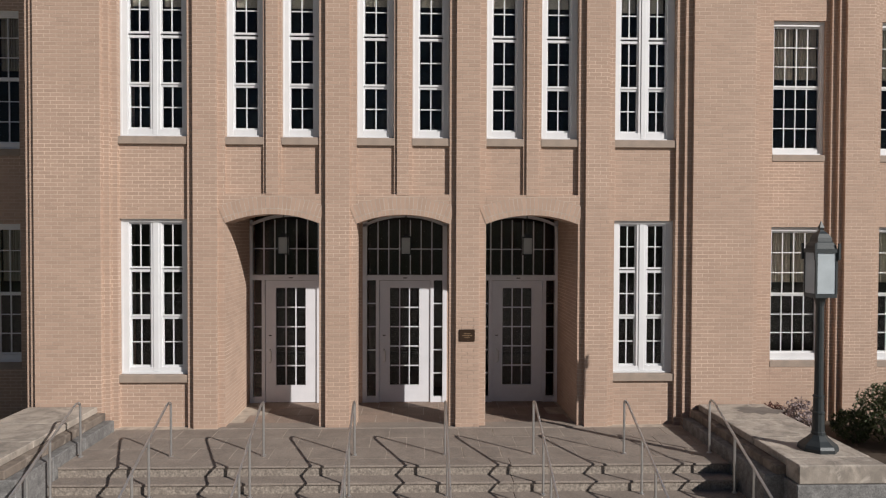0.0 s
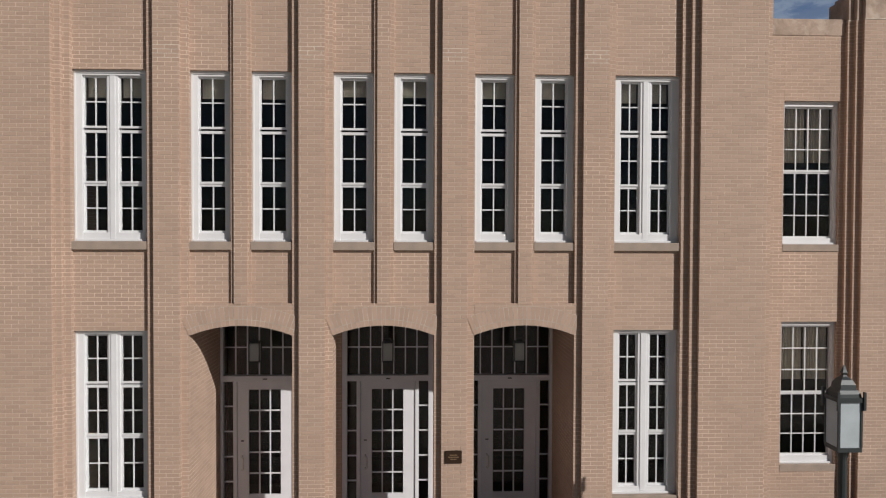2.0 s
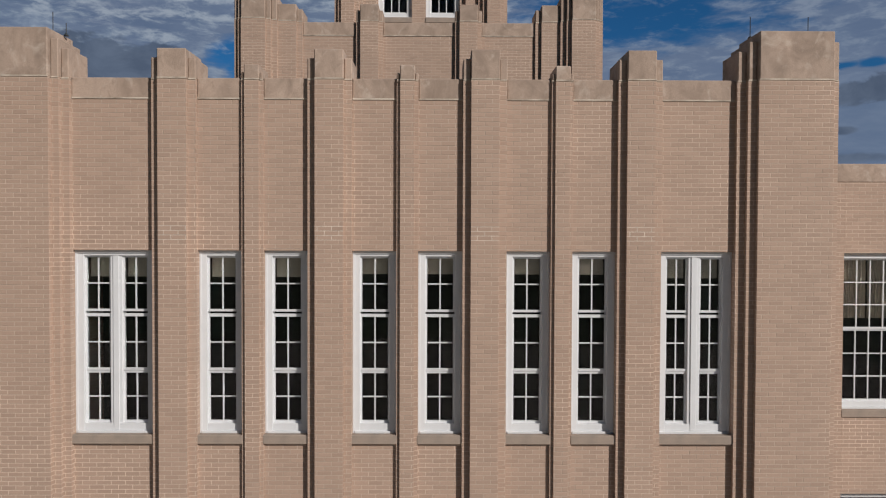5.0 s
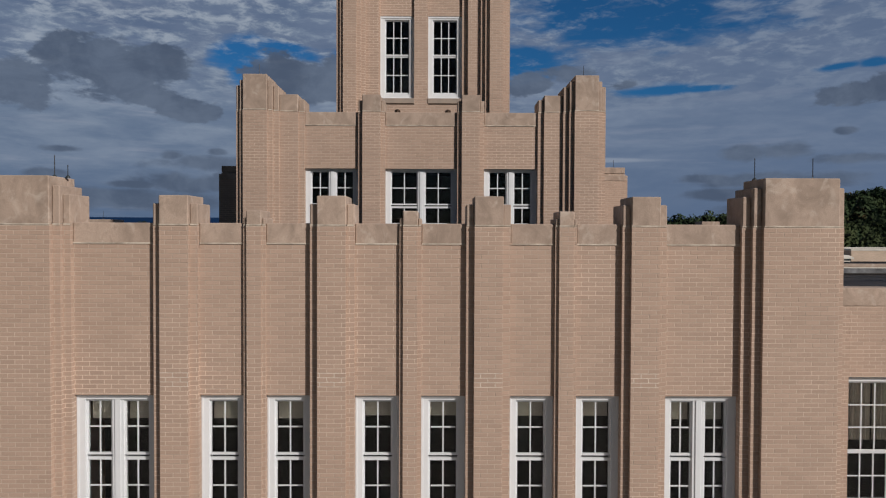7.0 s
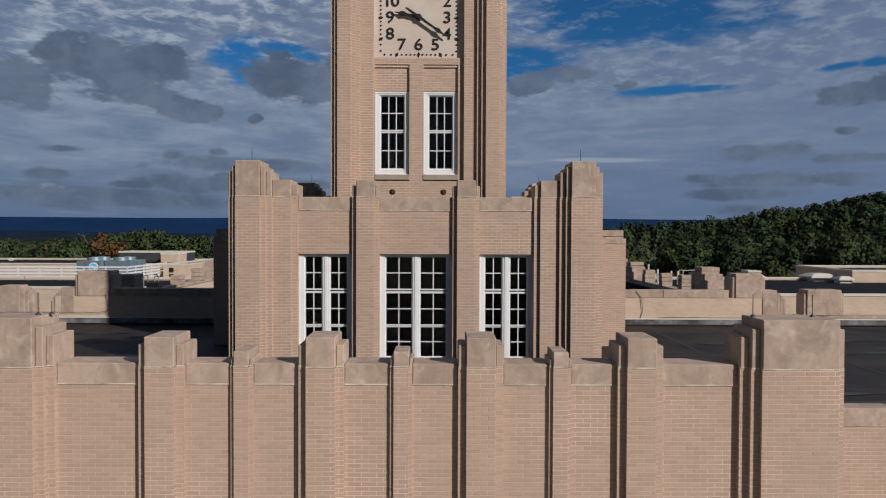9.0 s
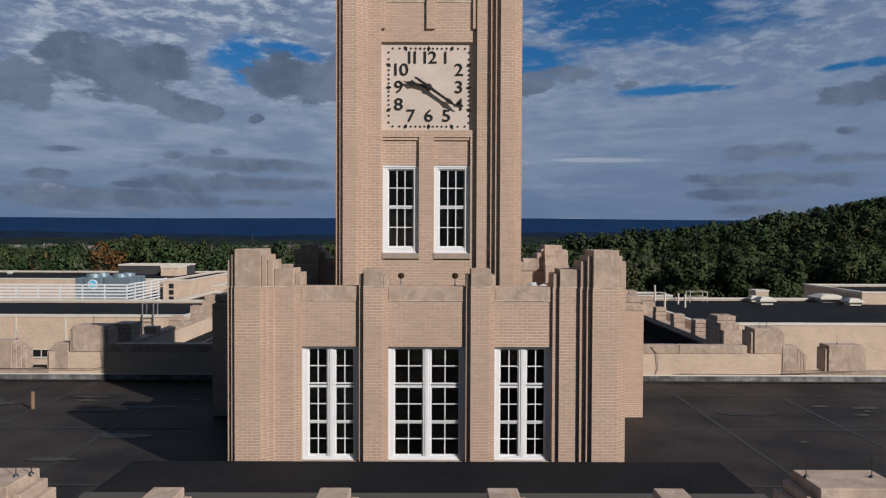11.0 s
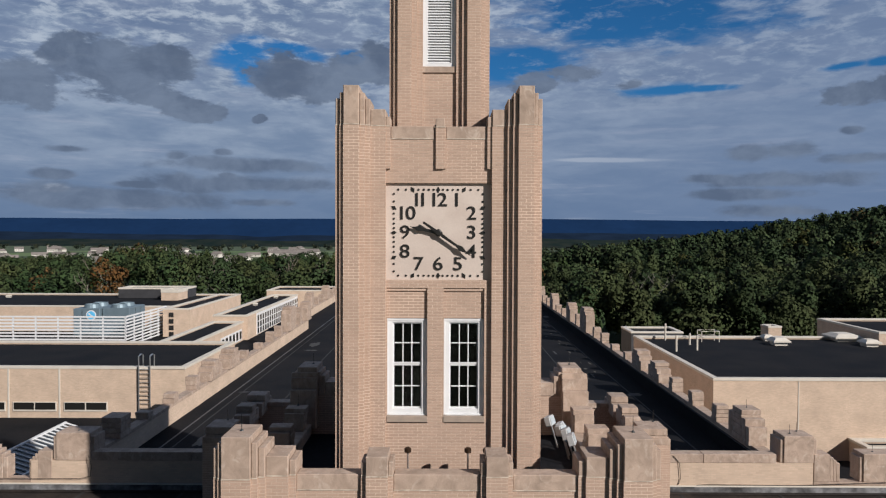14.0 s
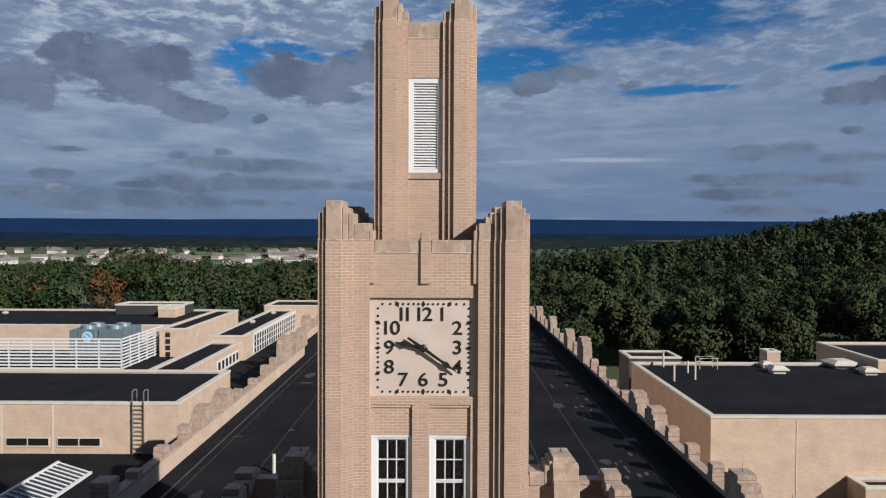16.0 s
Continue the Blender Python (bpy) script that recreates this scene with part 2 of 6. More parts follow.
def weathered(name, base, stain, pale):
    """Limestone with run-down streaks, blotches of dark growth and paler rubbed spots."""
    mt = material(name, base, 0.88, vary=0.16, scale=3.2, fine=70, bump=0.3, tint=tuple(c * 0.7 for c in base), streak=True, grain=0.10, per="object")
    nt = mt.node_tree
    N, Lk = nt.nodes.new, nt.links.new
    bs = nt.nodes["Principled BSDF"]
    co, oi, shift, add = N("ShaderNodeTexCoord"), N("ShaderNodeObjectInfo"), N("ShaderNodeMath"), N("ShaderNodeVectorMath")
    shift.operation = "MULTIPLY"
    shift.inputs[1].default_value = 61.0
    Lk(oi.outputs["Random"], shift.inputs[0])
    Lk(co.outputs["Object"], add.inputs[0])
    Lk(shift.outputs[0], add.inputs[1])
    col = bs.inputs["Base Color"].links[0].from_socket
    for sc, dist, lo, hi, amount, c in ((1.7, 1.2, 0.44, 0.66, 0.80, stain), (7.0, 0.6, 0.52, 0.72, 0.65, stain), (4.0, 0.8, 0.54, 0.70, 0.75, pale)):
        mp = N("ShaderNodeMapping")
        mp.inputs["Location"].default_value = (sc, 3.1 * amount, 0)
        mp.inputs["Scale"].default_value = (1.0, 1.0, 0.75)
        n, mr, mx = N("ShaderNodeTexNoise"), N("ShaderNodeMapRange"), N("ShaderNodeMix")
        n.inputs["Scale"].default_value, n.inputs["Detail"].default_value, n.inputs["Distortion"].default_value, n.inputs["Roughness"].default_value = sc, 7, dist, 0.62
        Lk(add.outputs[0], mp.inputs[0])
        Lk(mp.outputs[0], n.inputs["Vector"])
        for k, v in zip(("From Min", "From Max", "To Min", "To Max"), (lo, hi, 0, amount)):
            mr.inputs[k].default_value = v
        Lk(n.outputs["Fac"], mr.inputs["Value"])
        mx.data_type = "RGBA"
        Lk(mr.outputs[0], mx.inputs[0])
        Lk(col, mx.inputs[6])
        mx.inputs[7].default_value = (*c, 1)
        col = mx.outputs[2]
    Lk(col, bs.inputs["Base Color"])
    return mt


M_STONE = weathered("limestone", (0.438, 0.328, 0.260), (0.255, 0.190, 0.148), (0.53, 0.435, 0.365))
M_FRESH = material("fresh_mortar", (0.74, 0.64, 0.54), 0.9, vary=0.25, scale=9.0)
M_JOINT = material("arch_mortar", MORTAR, 0.9, vary=0.2, scale=9.0)
M_SILL = material("grey_sill_stone", (0.36, 0.282, 0.228), 0.85, vary=0.2, scale=4.0, fine=70, bump=0.25, tint=(0.22, 0.19, 0.165))
M_STEP = material("step_stone", (0.262, 0.220, 0.188), 0.8, vary=0.25, scale=3.0, fine=45, bump=0.4, tint=(0.18, 0.15, 0.13), per="object", grain=0.2)
M_JOINT = material("pale_joint", (0.50, 0.43, 0.36), 0.9, vary=0.3, scale=6.0)
M_BASE = material("dark_base_stone", (0.13, 0.127, 0.125), 0.8, vary=0.3, scale=9.0, fine=50, bump=0.3, tint=(0.24, 0.235, 0.23), grain=0.3)
M_CHEEK = weathered("weathered_stone", (0.43, 0.375, 0.32), (0.17, 0.15, 0.13), (0.54, 0.48, 0.42))
M_WHITE = material("white_paint", (0.70, 0.705, 0.72), 0.45, vary=0.05, scale=3.0, fine=40, bump=0.05, grain=0.02)
M_GREYPAINT = material("door_paint", (0.71, 0.71, 0.745), 0.45, vary=0.05, scale=3.0, fine=40, bump=0.05, grain=0.02)
M_GLASS = material("window_glass", (0.88, 0.89, 0.89), 0.02, vary=0.0, bump=0.0, grain=0.0, transmission=1.0)
M_ROOF = material("roof_membrane", (0.011, 0.012, 0.015), 0.8, vary=0.25, scale=0.30, fine=8, bump=0.2, tint=(0.024, 0.023, 0.024), grain=0.2, spec=0.05)
M_ROOF_F = material("old_roof_membrane", (0.014, 0.012, 0.012), 0.7, vary=0.33, scale=0.55, fine=8, bump=0.25, tint=(0.044, 0.035, 0.031), grain=0.25, spec=0.2)
M_UPTURN = material("worn_upturn", (0.035, 0.034, 0.036), 0.55, vary=0.33, scale=1.6, fine=9, bump=0.3, tint=(0.24, 0.24, 0.25), grain=0.3)
M_STEEL = material("steel_tube", (0.62, 0.62, 0.62), 0.32, metal=0.9, vary=0.08, scale=9.0, bump=0.03)
M_IRON = material("lamp_iron", (0.035, 0.042, 0.045), 0.45, metal=0.2, vary=0.1, scale=9.0, bump=0.08)
M_MILK = material("frosted_glass", (0.42, 0.47, 0.50), 0.35, vary=0.12, scale=5.0, bump=0.02, grain=0.02)
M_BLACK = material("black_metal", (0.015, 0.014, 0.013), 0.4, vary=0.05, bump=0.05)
M_BRONZE = material("bronze", (0.06, 0.035, 0.022), 0.4, metal=0.6, vary=0.1, bump=0.05)
# Near-black: the dimness of the rooms behind the glass is in this colour.
M_ROOM = material("dim_room", (0.07, 0.065, 0.06), 0.9, vary=0.1, scale=1.0)
M_BLIND = material("roller_blind", (0.47, 0.42, 0.345), 0.9, vary=0.05, scale=3.0)
M_CLOCK = material("clock_stone", (0.56, 0.475, 0.42), 0.8, vary=0.2, scale=1.6, fine=50, bump=0.12, tint=(0.45, 0.36, 0.31))
M_CREAM = brickwork("cream_brickwork", (0.53, 0.400, 0.304), (0.57, 0.45, 0.352))
M_SOIL = material("soil", (0.07, 0.05, 0.035), 0.95, vary=0.2, scale=4)


# ---- mesh helpers ----
BOX_F = [(0, 3, 2, 1), (4, 5, 6, 7), (0, 1, 5, 4), (1, 2, 6, 5), (2, 3, 7, 6), (3, 0, 4, 7)]


def box_data(b):
    x0, x1, y0, y1, z0, z1 = b
    return [(x0, y0, z0), (x1, y0, z0), (x1, y1, z0), (x0, y1, z0), (x0, y0, z1), (x1, y0, z1), (x1, y1, z1), (x0, y1, z1)], BOX_F


def cbox_data(b, c=0.01):
    """A box with chamfered edges."""
    x0, x1, y0, y1, z0, z1 = b
    c = min(c, (x1 - x0) / 3, (y1 - y0) / 3, (z1 - z0) / 3)
    vs, idx = [], {}
    X, Yv, Zv = (x0, x1), (y0, y1), (z0, z1)
    for i in (0, 1):
        for j in (0, 1):
            for k in (0, 1):
                sx, sy, sz = 1 - 2 * i, 1 - 2 * j, 1 - 2 * k
                for a in range(3):
                    p = [X[i], Yv[j], Zv[k]]
                    for b2, sg in enumerate((sx, sy, sz)):
                        if b2 != a:
                            p[b2] += sg * c
                    idx[i, j, k, a] = len(vs)
                    vs.append(tuple(p))
    fs = []
    for a in range(3):
        o = [q for q in range(3) if q != a]
        for sd in (0, 1):
            ring = []
            for u, v in ((0, 0), (1, 0), (1, 1), (0, 1)):
                key = [0, 0, 0]
                key[a], key[o[0]], key[o[1]] = sd, u, v
                ring.append(idx[(*key, a)])
            fs.append(ring)
    for a in range(3):
        o = [q for q in range(3) if q != a]
        for u in (0, 1):
            for v in (0, 1):
                k0, k1 = [0, 0, 0], [0, 0, 0]
                k0[a], k1[a] = 0, 1
                k0[o[0]] = k1[o[0]] = u
                k0[o[1]] = k1[o[1]] = v
                fs.append([idx[(*k0, o[0])], idx[(*k1, o[0])], idx[(*k1, o[1])], idx[(*k0, o[1])]])
    for i in (0, 1):
        for j in (0, 1):
            for k in (0, 1):
                fs.append([idx[i, j, k, a] for a in range(3)])
    return vs, fs


def mesh_of(name, pieces, fix=False):
    vs, fs = [], []
    for v, f in pieces:
        n = len(vs)
        vs += v
        fs += [[i + n for i in q] for q in f]
    me = bpy.data.meshes.new(name)
    me.from_pydata(vs, [], fs)
    if fix:
        bm = bmesh.new()
        bm.from_mesh(me)
        bmesh.ops.recalc_face_normals(bm, faces=bm.faces)
        bm.to_mesh(me)
        bm.free()
    me.update()
    return me


def part(name, me, mat, parent=None, label=""):
    """One mesh object under a thing or under a part."""
    ob = new(name, me)
    if mat and not me.materials:
        me.materials.append(mat)
    if parent:
        ob.parent = parent
    return tagged(ob, label)


def boxes(name, bs, mat, parent=None, label="", chamfer=0.0):
    if chamfer:
        return part(name, mesh_of(name, [cbox_data(b, chamfer) for b in bs], True), mat, parent, label)
    return part(name, mesh_of(name, [box_data(b) for b in bs]), mat, parent, label)


def thing(name, at=(0, 0, 0)):
    ob = new(name)
    ob.location = at
    ob.empty_display_size = 0.2
    return ob


def tube_data(points, r, n=10, caps=True):
    """A round tube along points."""
    pts = [Vector(p) for p in points]
    vs, fs = [], []
    up = Vector((1, 0, 0))
    for i, p in enumerate(pts):
        d = (pts[min(i + 1, len(pts) - 1)] - pts[max(i - 1, 0)]).normalized()
        a = d.cross(up)
        if a.length < 0.1:
            a = d.cross(Vector((0, 1, 0)))
        a.normalize()
        b = d.cross(a)
        for k in range(n):
            an = 2 * math.pi * k / n
            vs.append(tuple(p + r * (math.cos(an) * a + math.sin(an) * b)))
    for i in range(len(pts) - 1):
        for k in range(n):
            fs.append([i * n + k, i * n + (k + 1) % n, (i + 1) * n + (k + 1) % n, (i + 1) * n + k])
    if caps:
        fs.append(list(range(n))[::-1])
        fs.append([(len(pts) - 1) * n + k for k in range(n)])
    return vs, fs


def lathe_data(prof, n, cx=0.0, cy=0.0, turn=0.0):
    """A turned (or, with few sides, faceted) body from (radius, height) pairs."""
    vs, fs = [], []
    for r, z in prof:
        for k in range(n):
            a = turn + 2 * math.pi * k / n
            vs.append((cx + r * math.cos(a), cy + r * math.sin(a), z))
    for i in range(len(prof) - 1):
        for k in range(n):
            fs.append([i * n + k, i * n + (k + 1) % n, (i + 1) * n + (k + 1) % n, (i + 1) * n + k])
    fs.append(list(range(n))[::-1])
    fs.append([(len(prof) - 1) * n + k for k in range(n)])
    return vs, fs


# ---- brick skins ----
SKIN = []          # (x0, x1, z0, z1, y) of every brick on faces towards the forecourt
PICKED = []        # bricks kept as single pieces


def skin(x0, x1, z0, z1, y, holes=(), pick=False):
    """Lays running-bond bricks on the face y between x0..x1, z0..z1, leaving out the holes."""
    k = math.floor(z0 / BRICK_H)
    while k * BRICK_H < z1:
        a, b = max(z0, k * BRICK_H + 0.005), min(z1, (k + 1) * BRICK_H - 0.005)
        if b - a > 0.02:
            j = math.floor(x0 / BRICK_L) - 1
            off = 0.5 * (k % 2)
            while (j + off) * BRICK_L < x1:
                u, v = max(x0, (j + off) * BRICK_L + 0.005), min(x1, (j + 1 + off) * BRICK_L - 0.005)
                if v - u > 0.025:
                    mid = (a + b) / 2
                    runs = [(u, v)]
                    for hx0, hx1, hz0, hz1 in holes:
                        if hz0 < mid < hz1:
                            nxt = []
                            for p, q in runs:
                                if q <= hx0 or p >= hx1:
                                    nxt.append((p, q))
                                else:
                                    if hx0 - p > 0.03:
                                        nxt.append((p, hx0))
                                    if q - hx1 > 0.03:
                                        nxt.append((hx1, q))
                            runs = nxt
                    for p, q in runs:
                        (PICKED if pick else SKIN).append((p, q, a, b, y))
                j += 1
        k += 1


def brick_data(p, q, a, b, y, d):
    return ([(p, y, a), (q, y, a), (q, y, b), (p, y, b), (p + 0.002, y - d, a + 0.002), (q - 0.002, y - d, a + 0.002), (q - 0.002, y - d, b - 0.002), (p + 0.002, y - d, b - 0.002)],
            [(4, 5, 6, 7), (0, 1, 5, 4), (1, 2, 6, 5), (2, 3, 7, 6), (3, 0, 4, 7)])


def lay(parent, name="brick_facing"):
    """Joins the bricks laid so far into one part."""
    rnd = random.Random(len(SKIN))
    ob = part(name, mesh_of(name, [brick_data(*b, 0.001 + 0.0015 * rnd.random()) for b in SKIN]), M_BRICK, parent, "tan facing bricks in running bond")
    tagged(ob, kind="stuff")
    SKIN.clear()
    return ob


def each(name, bs, mat, parent, label=""):
    """One part for each box."""
    return [boxes(name, [b], mat, parent, label) for b in bs]


# ---- windows ----
WINDOWS = [0]
def window(x0, x1, z0, z1, y, units, cols, sections, mullion=0.2, casing=0.11, sill=0.14, label="", blind=0.0, group="", sill_out=0.05, bar=0.010):
    """A white multi-pane sash window; sections are (top, bottom, rows) of glass, from the top down."""
    set_back = 0.045
    y, sill_out = y + set_back, sill_out + set_back
    WINDOWS[0] += 1
    w = tagged(thing(f"window_{WINDOWS[0]}", (x0, y, z0)), label, "window", group, "structure")
    ox, oy, oz = x0, y, z0

    def loc(bs):
        return [(a - ox, b - ox, c - oy, d - oy, e - oz, f - oz) for a, b, c, d, e, f in bs]
    d = 0.17
    zt, zb = sections[0][0], sections[-1][1]
    fr = [(x0, x0 + casing, y, y + d, z0, z1), (x1 - casing, x1, y, y + d, z0, z1), (x0 + casing, x1 - casing, y, y + d, zt + 0.03, z1), (x0 + casing, x1 - casing, y + 0.01, y + d, z0, zb - 0.035),
          (x0, x1, y - 0.018, y, z1 - 0.05, z1), (x0, x0 + 0.035, y - 0.012, y, z0, z1 - 0.05), (x1 - 0.035, x1, y - 0.012, y, z0, z1 - 0.05), (x0 + 0.035, x1 - 0.035, y - 0.03, y + 0.01, z0, z0 + 0.035)]
    inner = (x1 - x0 - 2 * casing - (units - 1) * mullion) / units
    spans = []
    for u in range(units):
        a = x0 + casing + u * (inner + mullion)
        spans.append((a, a + inner))
        if u < units - 1:
            fr.append((a + inner, a + inner + mullion, y + 0.02, y + d, z0, zt + 0.03))
            fr.append((a + inner + 0.045, a + inner + mullion - 0.045, y + 0.004, y + 0.02, z0 + 0.04, zt + 0.03))
    boxes("window_frame", loc(fr), M_WHITE, w, chamfer=0.004)
    if sill:
        boxes("window_sill", loc([(x0 - 0.01, x1 + 0.01, y - sill_out, y + 0.12, z0 - sill, z0)]), M_SILL, w, "weathered limestone sill", chamfer=0.008)
    pane_me = {}
    for a, b in spans:
        for k, (t, bt, rows) in enumerate(sections):
            ys = y - set_back + (0.092 if k < len(sections) - 1 else 0.112)
            st = 0.026
            rail_t = 0.03 if k == 0 else 0.045
            bs = [(a, a + st, ys, ys + 0.04, bt - 0.035, t + rail_t), (b - st, b, ys, ys + 0.04, bt - 0.035, t + rail_t), (a + st, b - st, ys - 0.006, ys + 0.04, t, t + rail_t), (a + st, b - st, ys - 0.006, ys + 0.04, bt - 0.035, bt)]
            cw, ch = (b - a - 2 * st) / cols, (t - bt) / rows
            for c in range(1, cols):
                bs.append((a + st + c * cw - bar, a + st + c * cw + bar, ys + 0.008, ys + 0.034, bt, t))
            for r in range(1, rows):
                for c in range(cols):
                    bs.append((a + st + c * cw + bar, a + st + (c + 1) * cw - bar, ys + 0.010, ys + 0.032, bt + r * ch - bar, bt + r * ch + bar))
            sash = boxes("sash", loc(bs), M_WHITE, w)
            for r in range(rows):
                for c in range(cols):
                    key = (round(cw, 3), round(ch, 3))
                    if key not in pane_me:
                        pane_me[key] = mesh_of("pane", [box_data((0, cw - 0.012, 0, 0.005, 0, ch - 0.012))])
                    p = part("pane", pane_me[key], M_GLASS, sash)
                    p.location = (a + st + c * cw + 0.006 - ox, ys + 0.018 - oy, bt + r * ch + 0.006 - oz)
                    p.rotation_euler = (radians(random.uniform(-0.25, 0.25)), 0, radians(random.uniform(-0.25, 0.25)))
        if blind:
            drop = (zt - zb) * blind
            if cols == 4:
                n = 34
                for half in (0, 1):
                    u0, u1 = a + 0.02 + half * (b - a) / 2, a - 0.02 + (half + 1) * (b - a) / 2
                    vs = [(u0 + (u1 - u0) * i / n - ox, 0.20 + 0.022 * math.cos(i * 1.5) + 0.008 * math.sin(i * 2.9) - set_back, z - oz) for z in (zt - drop, zt + 0.02) for i in range(n + 1)]
                    part("curtain", mesh_of("curtain", [(vs, [[i, i + 1, n + 2 + i, n + 1 + i] for i in range(n)])]), M_BLIND, w, "pale pleated curtain")
                continue
            boxes("roller_blind", loc([(a + 0.02, b - 0.02, y + 0.19, y + 0.195, zt - drop, zt + 0.02)]), M_BLIND, w, "pale roller blind pulled partly down")
    return w


# ---- front of the entrance block ----
XC = -0.293
PITCH_X = 2.354
Y_MASS, Y_PIER, Y_SHO, Y_PAN = 12.72, 12.80, 12.88, 12.96
Z_LAND, Z_FOOT = -0.21, -0.30
PIERS = [XC - 3.531, XC - 1.177, XC + 1.177, XC + 3.531]
SMALL = [XC - PITCH_X, XC, XC + PITCH_X]
HALF, SHO = 0.215, 0.12
Z_JOINT, Z_COPE0, Z_COPE1 = 10.45, 10.17, 10.48
Z_ARCH = 4.02          # top of the proud zone over the arches
SPRING, CROWN = 3.485, 3.65

wall_front = tagged(new("wall_front", mesh_of("wall_front", [])), "tan brick entrance front with stepped pilasters and three arches", "wall", kind="structure")


M_BEAD = material("lime_joint", (0.62, 0.54, 0.45), 0.9, vary=0.33, scale=5.0, tint=(0.30, 0.24, 0.19))


def capstone(bs, parent, label=""):
    q = boxes("capstone", bs, M_STONE, parent, label, chamfer=0.013)
    x0, x1, y0, _, z0, _ = bs[0]
    if z0 > 9.3 and y0 < 24.0 and y0 != 13.5:
        boxes("joint", [(x0 + 0.004, x1 - 0.004, y0 - 0.003, y0 + 0.08, z0 - 0.009, z0 + 0.012)], M_BEAD, q)
    return q


def pier(c, half, sho, y, y_back, z0, z_joint, cap, cap_sho, parent, foot=None, pick=False, step=0.08):
    """A pilaster with a set-back shoulder on both sides and stone caps."""
    zf = z0 if foot is None else foot
    pr = boxes("pilaster", [(c - half, c + half, y, y_back, zf, z_joint)], M_WALL, parent)
    each("shoulder", [(c - half - sho, c - half, y + step, y_back, zf, z_joint), (c + half, c + half + sho, y + step, y_back, zf, z_joint)], M_WALL, pr)
    if not pick:
        skin(c - half, c + half, zf, z_joint - 0.01, y)
    else:
        skin(c - half, c + half, zf, 1.9, y, pick=True)
        skin(c - half, c + half, 1.9, z_joint - 0.01, y)
    for u, v in ((c - half - sho, c - half), (c + half, c + half + sho)):
        skin(u, v, zf, z_joint - 0.01, y + step)
    capstone([(c - half - 0.004, c + half + 0.004, y - 0.006, y_back + 0.25, z_joint, cap)], pr)
    capstone([(c - half - sho, c - half - 0.005, y + step - 0.006, y_back + 0.22, z_joint, cap_sho)], pr)
    capstone([(c + half + 0.005, c + half + sho, y + step - 0.006, y_back + 0.22, z_joint, cap_sho)], pr)
    return pr


for i, c in enumerate(PIERS):
    pr = pier(c, HALF, SHO, Y_PIER, 13.25, Z_ARCH if i in (1, 2) else Z_FOOT, Z_JOINT, 10.89, 10.77, wall_front, foot=Z_FOOT, pick=i in (1, 2))
    # repointed courses with fresh pale mortar
    fresh = []
    for k in range(117, 121):
        fresh.append((c - HALF, c + HALF, Y_PIER - 0.0008, Y_PIER, k * BRICK_H - 0.0045, k * BRICK_H + 0.0045))
        for j in range(math.floor((c - HALF) / BRICK_L), math.ceil((c + HALF) / BRICK_L) + 1):
            u = (j + 0.5 * (k % 2)) * BRICK_L
            if k < 120 and abs(u - c) < HALF - 0.01:
                fresh.append((u - 0.0045, u + 0.0045, Y_PIER - 0.0008, Y_PIER, k * BRICK_H + 0.0045, (k + 1) * BRICK_H - 0.0045))
    boxes("repointed_joints", fresh, M_FRESH, pr, "fresh pale mortar joints")
for c in SMALL:
    pier(c, 0.11, 0.055, Y_SHO - 0.01, 13.2, Z_ARCH - 0.02, Z_JOINT, 10.67, 10.56, wall_front, step=0.04)

# piers of the open porch behind the two middle pilasters
for c in PIERS[1:3]:
    boxes("porch_pier", [(c - 0.335, c + 0.335, 13.25, 13.36, Z_FOOT, 3.75)], M_WALL, wall_front)


def corner_mass(sgn):
    """The broad end mass with two shoulders towards the windows and one at the outer end."""
    def X(a, b):
        u, v = XC + sgn * a, XC + sgn * b
        return (u, v) if u < v else (v, u)
    ends = [(5.26, 6.39, Y_MASS, 11.17), (5.13, 5.26, Y_PIER, 11.03), (5.00, 5.13, Y_SHO, 10.90), (6.39, 6.50, Y_PIER, 11.03)]
    if sgn < 0:
        ends = [(5.33, 6.49, Y_MASS, 11.17), (5.215, 5.33, Y_PIER, 11.03), (5.10, 5.215, Y_SHO, 10.90), (6.49, 6.59, Y_MASS + 0.065, 11.03), (6.59, 6.69, Y_MASS + 0.13, 10.9)]
    cm = boxes("corner_pier", [(*X(*ends[0][:2]), Y_MASS, 13.45, -2.2, Z_JOINT)], M_WALL, wall_front)
    each("shoulder", [(*X(a, b), y, 13.45, -2.2, Z_JOINT) for a, b, y, _ in ends[1:]] + [(*X(5.7, 6.50 if sgn > 0 else 6.66), 13.45, 15.2, -2.2, 9.3)], M_WALL, cm)
    for a, b, y, top in ends:
        skin(*X(a, b), Z_FOOT, Z_JOINT - 0.01, y)
        u, v = X(a, b)
        capstone([(u + 0.002, v - 0.002, y - 0.006, 13.47, Z_JOINT, top)], cm)


corner_mass(1)
corner_mass(-1)

S_UP = [(7.745, 6.95, 2), (6.835, 6.037, 2), (5.958, 5.22, 2)]
S_LOW = [(3.464, 2.697, 2), (2.595, 1.817, 2), (1.735, 0.892, 2)]
panels = []


def column(x0, x1, low):
    """The recessed wall above, between and below the windows of one column."""
    bs = [(x0, x1, Y_PAN, 13.25, 7.86, Z_COPE0), (x0, x1, Y_PAN, 13.25, 3.56 if low else Z_ARCH - 0.03, 4.90)]
    if low:
        bs.append((x0, x1, Y_PAN, 13.25, Z_FOOT, 0.60))
    for b in bs:
        skin(b[0], b[1], b[4], b[5], Y_PAN)
    panels.extend(bs)
    capstone([(x0 + 0.002, x1 - 0.002, Y_PAN - 0.012, 13.5, Z_COPE0, Z_COPE1)], wall_front, "weathered limestone coping block")


